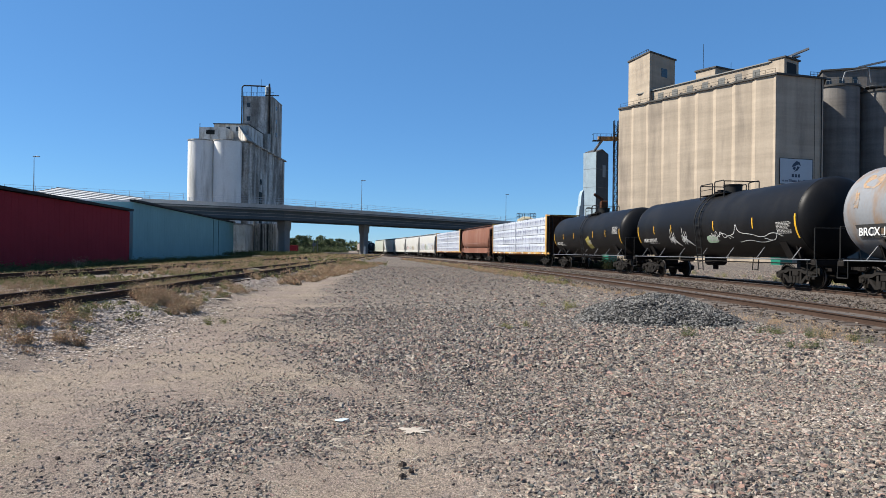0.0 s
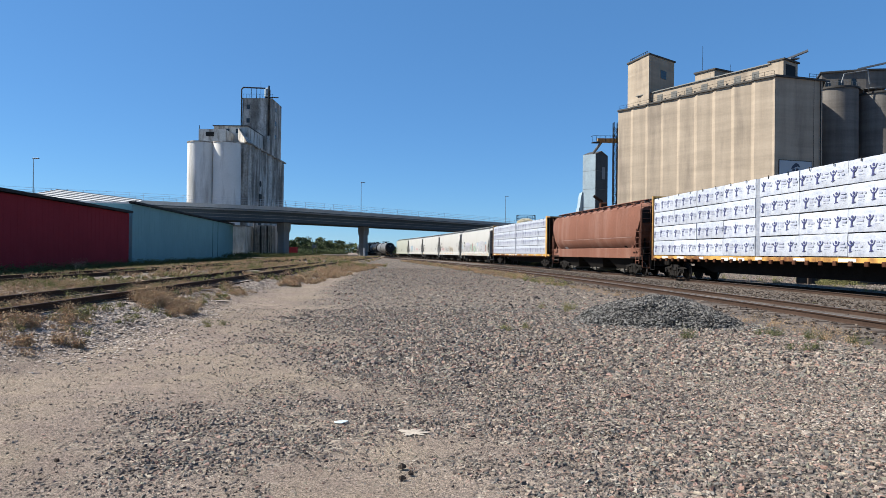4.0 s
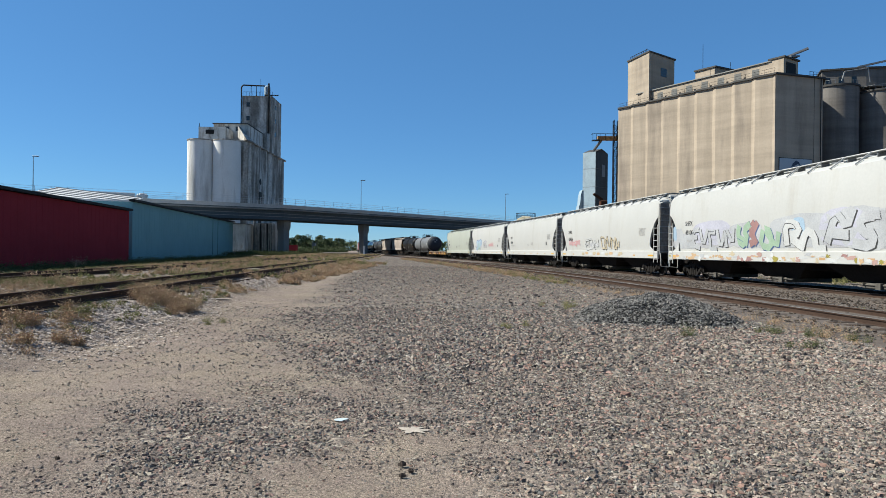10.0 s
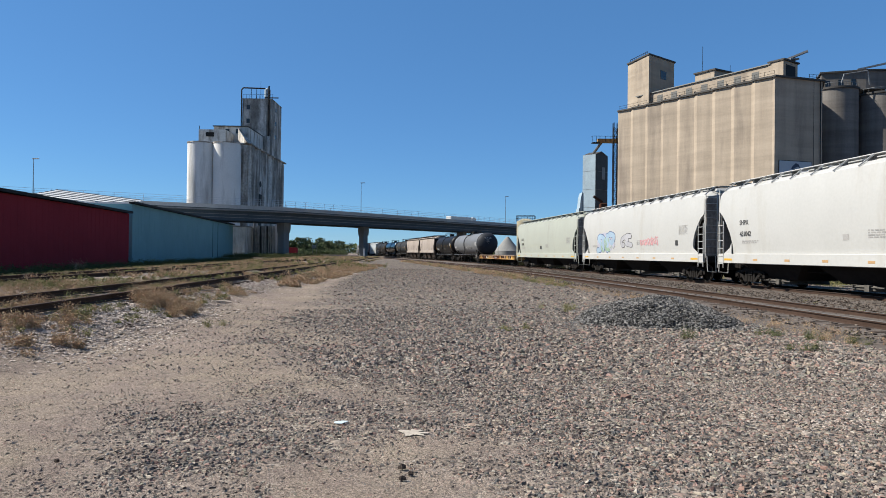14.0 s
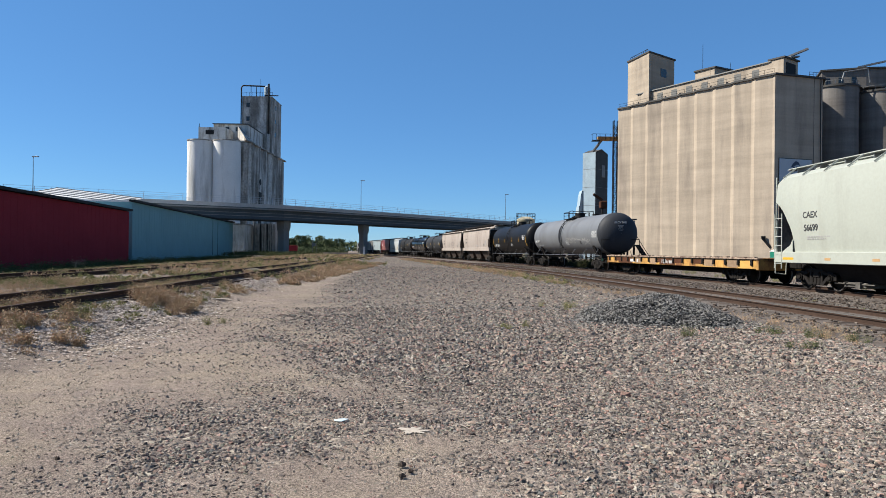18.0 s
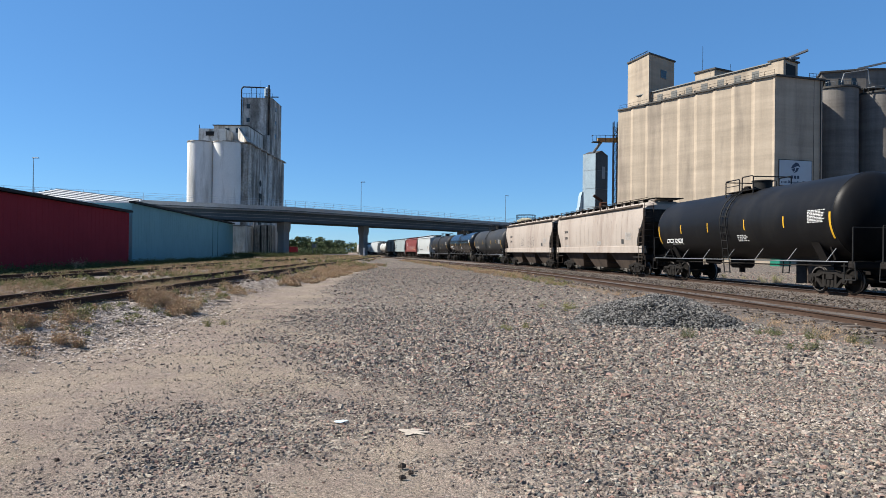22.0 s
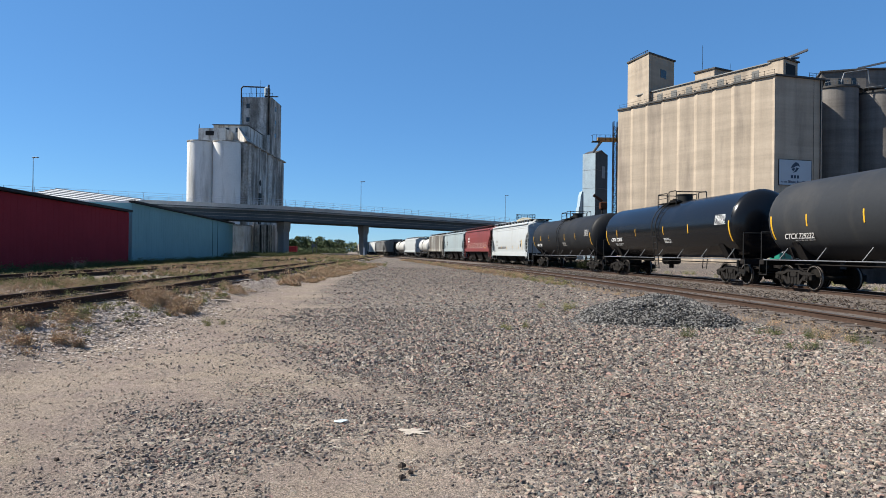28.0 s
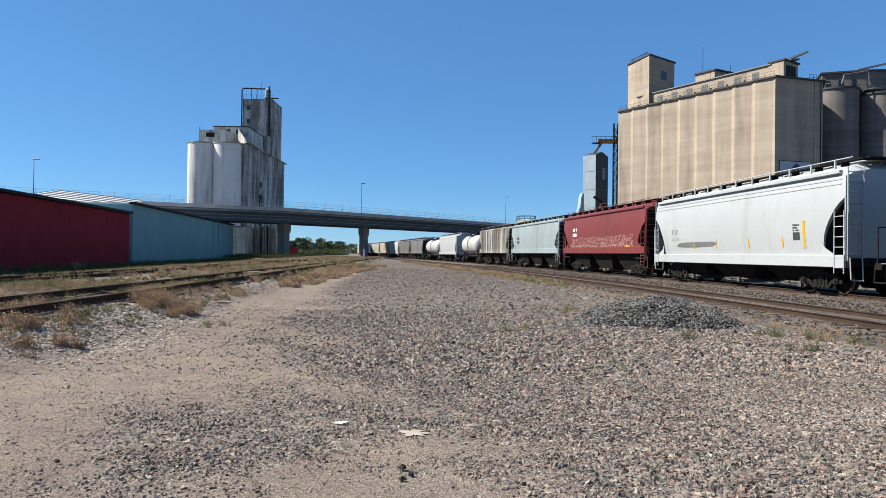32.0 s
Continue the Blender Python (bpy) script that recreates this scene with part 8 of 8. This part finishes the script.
def verge_weeds():
    for n, s0, s1, side0, side1, material, leaf, h0, h1, label in (
            (380, -9, 26, -2.7, -1.6, M_DRYWEED, 0.014, 0.08, 0.24, "dry weeds along the siding"),
            (900, 20, 95, -3.4, -1.5, M_DRYWEED, 0.035, 0.12, 0.34, "dry weeds along the siding"),
            (420, 10, 95, -3.0, -1.4, M_OLIVEWEED, 0.035, 0.10, 0.30, "olive weeds along the siding"),
            (160, -6, 70, 1.6, 2.9, M_OLIVEWEED, 0.02, 0.06, 0.16, "sparse weeds between the rails")):
        s = RNG.uniform(s0, s1, n)
        side = NEAR_SIDE + RNG.uniform(side0, side1, n)
        keep = soft(s, side, 0.8, 1.0) > -0.25
        p = np.array([along(a, b)[:2] for a, b in zip(s[keep], side[keep])])
        at = np.column_stack([p, np.full(len(p), 0.02)])
        h = RNG.uniform(h0, h1, len(at))
        tufts("verge_weeds", at, h, h * 1.3 + 0.08, 16, leaf, material, label)
    # green strip under the shed walls and by the overpass
    y = RNG.uniform(34, 165, 900)
    x = -32.75 - 0.125 * y + RNG.uniform(0.3, 6.0, 900)
    at = np.stack([x, y, height(x, y)], 1)
    h = RNG.uniform(0.3, 1.1, len(at))
    tufts("wall_grass", at, h, h * 1.6, 14, 0.10, M_GREENWEED, "tall green grass at the foot of the sheds")
    # a few bleached stalks that stand up against the red wall
    at = np.array([(-36.3, 49.0, 0.0), (-36.5, 49.6, 0.0), (-37.9, 66.5, 0.0), (-37.6, 67.2, 0.0), (-36.0, 45.0, 0.0)])
    at[:, 2] = height(at[:, 0], at[:, 1])
    tufts("tall_weeds", at, np.array([2.0, 1.6, 1.3, 1.2, 1.5]), np.full(5, 0.7), 26, 0.09, M_DRYWEED, "tall bleached weed stalks before the red shed")
    y = RNG.uniform(34, 160, 900)
    x = -32.75 - 0.125 * y + RNG.uniform(6.2, 9.4, 900)
    at = np.stack([x, y, height(x, y)], 1)
    h = RNG.uniform(0.15, 0.42, len(at))
    tufts("fringe_weeds", at, h, h * 1.3, 10, 0.075, M_OLIVEWEED, "olive weeds along the edge of the shed's shade")
    y = RNG.uniform(150, 185, 700)
    x = RNG.uniform(-52, -34, 700)
    h = RNG.uniform(0.4, 1.3, 700)
    tufts("rank_grass", np.stack([x, y, np.zeros(700)], 1), h, h * 1.4, 16, 0.11, M_GREENWEED, "rank green grass beside the overpass pier")


verge_weeds()

# added weeds, coloured near black to stand for the darkness under the cars
wn_ = 1300
ws = 34 + 120 * RNG.random(wn_) ** 1.2
wp = np.array([along(a, b)[:2] for a, b in zip(ws, RNG.uniform(3.6, 6.2, wn_))])
wh = RNG.uniform(0.6, 1.3, wn_) * np.clip((ws + 10) / 50, 0.35, 1.0)
tufts("added_dark_weeds", np.column_stack([wp, np.zeros(wn_)]), wh, wh * 1.3, 14, 0.07, M_SHADEWEED, "added dark weed band, standing in for the darkness under the cars")

# ---------------------------------------------------------------- trees beyond the overpass
M_BARK = mat("bark", (0.078, 0.062, 0.047), 0.95, vary=0.4, fine=10, bump=0.4)
M_LEAF = pieces_material("tree_leaves", ((0.046, 0.068, 0.030), (0.095, 0.124, 0.050), (0.068, 0.094, 0.040), (0.120, 0.140, 0.064), (0.052, 0.076, 0.020)), vary=0.2)


def tree(seed, h, w):
    rng = np.random.default_rng(seed)
    t = thing("tree", Matrix(), "broad green leafy tree beyond the overpass", "tree", "trees beyond the overpass")
    s = Shape().cyl((0, 0, 0), (0.1, 0, h * 0.45), 0.28, 8, 0.18)
    clumps = []
    for i in range(7):
        a, z = rng.uniform(0, 6.28), h * rng.uniform(0.25, 0.5)
        q = Vector((math.cos(a) * w * rng.uniform(0.2, 0.42), math.sin(a) * w * rng.uniform(0.2, 0.42), h * rng.uniform(0.5, 0.85)))
        s.cyl((0.05, 0, z), q, 0.12, 6, 0.03)
        clumps.append(q)
    part("trunk", s, M_BARK, t)
    clumps += [Vector((0, 0, h * 0.82)), Vector((0.2 * w, 0, h * 0.6)), Vector((-0.25 * w, 0.1, h * 0.55)), Vector((0.3 * w, 0.2, h * 0.32)), Vector((-0.3 * w, -0.1, h * 0.3)), Vector((0, -0.2 * w, h * 0.35))]
    c = []
    for q in clumps:
        d = rng.normal(0, 1, (95, 3))
        d /= np.linalg.norm(d, axis=1, keepdims=True)
        c.append(np.array(q) + d * np.array((w * 0.2, w * 0.2, h * 0.15)) * rng.uniform(0.35, 1.08, (95, 1)) * rng.uniform(0.75, 1.2))
    c = np.concatenate(c)
    n = len(c)
    d1, d2 = rng.normal(0, 1, (n, 3)), rng.normal(0, 1, (n, 3))
    d1 /= np.linalg.norm(d1, axis=1, keepdims=True)
    d2 /= np.linalg.norm(d2, axis=1, keepdims=True)
    z = rng.uniform(0.28, 0.62, (n, 1))
    v = np.stack([c - d1 * z, c - d2 * z * 0.7, c + d1 * z, c + d2 * z * 0.7], 1).reshape(-1, 3)
    part("crown", mesh_of("crown", v, np.arange(len(v)).reshape(-1, 4)), M_LEAF, t)
    return t


kinds = [tree(k, h, w) for k, h, w in ((1, 9.5, 9), (2, 8.0, 9), (3, 10.5, 8), (4, 7.0, 10))]
spots = [(-108, 340), (-101, 352), (-95, 338), (-90, 350), (-86, 333), (-82, 345), (-78, 330), (-74, 342), (-70, 335), (-66, 347), (-63, 331), (-60, 340), (-57, 326), (-120, 350),
         (-54, 336), (-12, 318), (-6, 330), (-18, 335), (6, 345), (20, 350), (-92, 362), (-76, 360), (-64, 362), (-84, 318), (-71, 316), (-61, 312)]
rt = random.Random(4)
for i, (x, y) in enumerate(spots):
    m = Matrix.Translation((x, y, -0.2)) @ Matrix.Rotation(rt.uniform(0, 6.28), 4, "Z")
    if i < 4:
        kinds[i].matrix_basis = m
        kinds[i].scale = [rt.uniform(0.8, 1.0)] * 3
    else:
        o = copy_thing(kinds[i % 4], m)
        o.scale = [rt.uniform(0.75, 1.05)] * 3


def far_woods():
    """A low line of woods on the horizon."""
    n = 26000
    x = RNG.uniform(-900, 900, n)
    y = 720 + RNG.uniform(0, 60, n) + 0.12 * np.abs(x)
    top = 9 + 3 * soft(x, y * 0, 0.05, 1.0) + 1.5 * soft(x, y * 0, 0.23, 2.0)
    z = RNG.uniform(0, 1, n) ** 0.7 * top
    c = np.stack([x, y, z], 1)
    d1, d2 = RNG.normal(0, 1, (n, 3)), RNG.normal(0, 1, (n, 3))
    v = np.stack([c - d1, c - d2, c + d1, c + d2], 1).reshape(-1, 3)
    me = mesh_of("far_woods", v, np.arange(len(v)).reshape(-1, 4))
    me.materials.append(M_LEAF)
    tagged(new("far_woods", me), "low green woods along the horizon", "woods", kind="stuff")


far_woods()
b = np.column_stack([RNG.uniform(-100, -46, 420), RNG.uniform(285, 318, 420), np.zeros(420)])
tufts("bushes", b, RNG.uniform(1.2, 3.2, 420), RNG.uniform(2, 4, 420), 26, 0.34, M_LEAF, "green bushes below the trees", "bushes")


# ---------------------------------------------------------------- small things
def marker_post():
    t = thing("marker_post", Matrix.Translation((-18.6, 152, 0)), "white wooden marker post by the line", "post")
    part("post", Shape().block(-0.2, -0.1, 0, 0.2, 0.1, 2.4, 0.03), M_WHITE, t)


marker_post()


def crumpled(name, x, y, w, d, h, material, label, category, seed, n=9, least=0.5):
    """A thin irregular sheet or slab lying on the ground."""
    rng = random.Random(seed)
    s = Shape()
    pts = []
    for i in range(n):
        a = 2 * math.pi * i / n
        k = rng.uniform(least, 1.15)
        pts.append((math.cos(a) * w / 2 * k, math.sin(a) * d / 2 * k))
    low = [Vector((u, v, 0)) for u, v in pts]
    mid = [Vector((u * 0.97, v * 0.97, h * rng.uniform(0.5, 1.0))) for u, v in pts]
    inner = [Vector((u * 0.4, v * 0.4, h * rng.uniform(0.6, 1.5))) for u, v in pts]
    s.loft([low, mid, inner])
    me = s.mesh(name)
    me.materials.append(material)
    ob = new(name, me)
    ob.matrix_basis = Matrix.Translation((x, y, ground_z(x, y) + 0.012))
    return tagged(ob, label, category)


M_PAPER = mat("pale_blue_paper", (0.484, 0.562, 0.593), 0.7, vary=0.1)
M_CALICHE = mat("chalky_stone", (0.40, 0.350, 0.290), 0.95, vary=0.3, fine=40, bump=0.5)
M_WOOD = mat("bleached_wood", (0.296, 0.255, 0.214), 0.9, vary=0.3, fine=30, bump=0.3)
crumpled("paper_scrap", -0.89, 5.74, 0.16, 0.10, 0.006, M_PAPER, "pale blue paper scrap lying on the gravel", "litter", 1)
crumpled("chalky_slab", -0.24, 5.41, 0.25, 0.24, 0.003, M_CALICHE, "flat chalky pale stone slab on the gravel", "stone", 2, 37, 0.42)
crumpled("pale_stone", -0.97, 6.25, 0.07, 0.06, 0.03, M_CALICHE, "small pale stone on the gravel", "stone", 3)
crumpled("pale_stone", 1.85, 16.6, 0.16, 0.1, 0.05, M_CALICHE, "small pale stone on the gravel", "stone", 4)
crumpled("pale_stone", -2.0, 17.0, 0.18, 0.1, 0.04, M_CALICHE, "small pale stone on the gravel", "stone", 5)
crumpled("dark_clod", -0.27, 4.52, 0.06, 0.05, 0.025, M_TIE, "dark clod of earth on the gravel", "clod", 6)
crumpled("dark_clod", -2.7, 4.55, 0.05, 0.04, 0.02, M_TIE, "dark clod of earth on the gravel", "clod", 7)
rubble(5200, 4.2, 6.2, 1.3, 0.45, 0.003, 0.012, M_PALESTONE, "pale crushed chalk strewn over the gravel")
crumpled("dark_clod", -0.20, 4.40, 0.05, 0.04, 0.022, M_TIE, "dark clod of earth on the gravel", "clod", 9)
crumpled("dark_clod", -0.25, 4.31, 0.055, 0.04, 0.02, M_TIE, "dark clod of earth on the gravel", "clod", 10)


def stick(x, y, ln, turn, r, label):
    s = Shape().cyl((-ln / 2, 0, r), (ln * 0.1, 0.02, r * 1.4), r, 6).cyl((ln * 0.1, 0.02, r * 1.4), (ln / 2, -0.03, r), r, 6, r * 0.5)
    me = s.mesh("stick")
    me.materials.append(M_WOOD)
    ob = new("stick", me)
    ob.matrix_basis = Matrix.Translation((x, y, ground_z(x, y) + 0.03)) @ Matrix.Rotation(turn, 4, "Z")
    tagged(ob, label, "wood")


stick(-6.0, 17.6, 0.6, -0.25, 0.03, "bleached splintered board at the lot's edge")
stick(-7.0, 19.2, 0.4, 0.6, 0.02, "bleached stick among the weeds")
stick(-9.6, 33.0, 0.9, 0.1, 0.07, "bleached timber piece between the rails")


def twig(pts, r, label):
    me = Shape().pipe([(x, y, ground_z(x, y) + 0.014) for x, y in pts], r, 5).mesh("twig")
    me.materials.append(M_WOOD)
    tagged(new("twig", me), label, "twig")


twig(((0.02, 5.68), (0.10, 5.655), (0.17, 5.60), (0.21, 5.53), (0.24, 5.45)), 0.0035, "thin bleached curved twig on the gravel")


def tie_stack(x, y, turn, seed):
    rng = random.Random(seed)
    t = thing("tie_stack", Matrix.Translation((x, y, 0)) @ Matrix.Rotation(turn, 4, "Z"), "low stack of dark old timber ties", "timber stack", "timber stacks")
    for k in range(2):
        for j in range(4 - k):
            part("timber_tie", Shape().block(-1.4, -0.11, 0, 1.4, 0.11, 0.2, 0.015, Matrix.Translation((rng.uniform(-0.2, 0.2), (j - 1.5) * 0.27, 0.2 * k))), M_TIE, t)


for k, (x, y) in enumerate(((-43, 205), (-38.5, 207), (-35.5, 204), (-47, 212), (-32, 209))):
    tie_stack(x, y, 0.2 * k, k)
hut = thing("red_wagon", Matrix.Translation((-62.5, 268, 0)), "small red rail wagon parked beyond the overpass", "wagon")
part("body", Shape().block(-1.9, -1.2, 0.9, 1.9, 1.2, 3.0, 0.05), M_RED, hut)
part("roof", Shape().block(-2.0, -1.3, 3.0, 2.0, 1.3, 3.2, 0.05), M_RED, hut)
for x in (-1.2, 1.2):
    part("wheel", Shape().cyl((x, -1.1, 0.45), (x, 1.1, 0.45), 0.45, 14), M_DARK, hut)
gan = thing("signal_gantry", Matrix.Translation((-51.5, 255, 0)), "grey steel signal post with a box", "signal post")
part("post", Shape().cyl((0, 0, 0), (0, 0, 5.4), 0.14, 8).cyl((1.6, 0, 0), (1.6, 0, 5.0), 0.1, 8), M_STEEL, gan)
part("signal_box", Shape().block(-0.4, -0.3, 2.9, 1.0, 0.3, 4.2, 0.05), M_STEEL, gan)


# ---------------------------------------------------------------- lorry on the overpass
def lorry():
    t = thing("lorry", Matrix(), "white low-sided lorry and trailer crossing the overpass", "lorry")
    part("trailer", Shape().block(-6.6, -1.2, 0.95, 4.2, 1.2, 2.2, 0.06), M_WHITE, t)
    part("cab", Shape().block(4.6, -1.1, 0.5, 6.9, 1.1, 2.15, 0.2).block(5.0, -1.05, 1.2, 6.4, 1.05, 2.3, 0.25), M_WHITE, t)
    part("windscreen", Shape().block(6.86, -0.95, 1.45, 6.93, 0.95, 1.95, 0.02), M_GLASS, t)
    for y in (-1.09, 1.07):
        part("side_window", Shape().block(5.2, y, 1.5, 6.2, y + 0.04, 2.0, 0.015), M_GLASS, t)
    part("chassis", Shape().box(-6.4, -0.5, 0.6, 6.6, 0.5, 0.95), M_DARK, t)
    for x in (-5.6, -4.4, 3.4, 6.0):
        for y in (-1.2, 0.9):
            part("wheel", Shape().cyl((x, y, 0.45), (x, y + 0.3, 0.45), 0.45, 16), M_DARK, t)
    return t


LORRY = lorry()
dome = thing("storage_dome", Matrix.Translation((17.2, 172, 0)), "grey conical storage dome beyond the train", "dome")
part("shell", Shape().cyl((0, 0, 0), (0, 0, 2.4), 3.4, 24).cyl((0, 0, 2.4), (0, 0, 6.2), 3.4, 24, 0.3), M_BRIDGE, dome, smooth=40)


# ---------------------------------------------------------------- what moves
def motions():
    centre = START - LENGTHS[0] / 2
    first = {}
    for k, (car, L, base) in enumerate(CARS):
        if k:
            centre += LENGTHS[k - 1] / 2 + L / 2
        rows = []
        for t in range(0, 33):
            s = centre - SPEED * t
            a, b = along(s - base / 2), along(s + base / 2)
            turn = math.atan2(a[1] - b[1], a[0] - b[0])
            rows.append((t, Matrix.Translation(((a[0] + b[0]) / 2, (a[1] + b[1]) / 2, RAIL)) @ Matrix.Rotation(turn, 4, "Z")))
        walk(car, rows)
        first[car] = centre
    for wheel, x, car in WHEELS:
        t0, t1 = max(0.0, (first[car] - 48) / SPEED), min(32.0, (first[car] + 14) / SPEED)
        turn = lambda t: Matrix.Translation((x, 0, 0.457)) @ Matrix.Rotation(((t - t0) * SPEED / 0.457) % (2 * math.pi), 4, "Y")
        if t1 <= t0:
            continue
        f0, f1 = math.ceil(t0 * FPS), math.floor(t1 * FPS)
        rows = [(0.0, turn(f0 / FPS))] if f0 > 0 else []
        rows += [(f / FPS, turn(f / FPS)) for f in range(f0, f1 + 1)]
        if f1 < 32 * FPS:
            rows.append((32.0, turn(f1 / FPS)))
        walk(wheel, rows)
    # the lorry's run along the overpass
    road = [Vector(q) for q in deck_points(-3.2)]
    dist = [0.0]
    for a, b in zip(road, road[1:]):
        dist.append(dist[-1] + (b - a).length)

    def on_road(u):
        return Vector((float(np.interp(u, dist, [q.x for q in road])), float(np.interp(u, dist, [q.y for q in road]))))

    rows = []
    for k in range(0, 65):
        u = min(345.0, max(15.0, 148.0 + 27.5 * (k / 2 - 12.0)))
        a, b = on_road(u - 5), on_road(u + 5)
        rows.append((k / 2, Matrix.Translation((*on_road(u), 11.76)) @ Matrix.Rotation(math.atan2(b.y - a.y, b.x - a.x), 4, "Z")))
    walk(LORRY, rows)


motions()
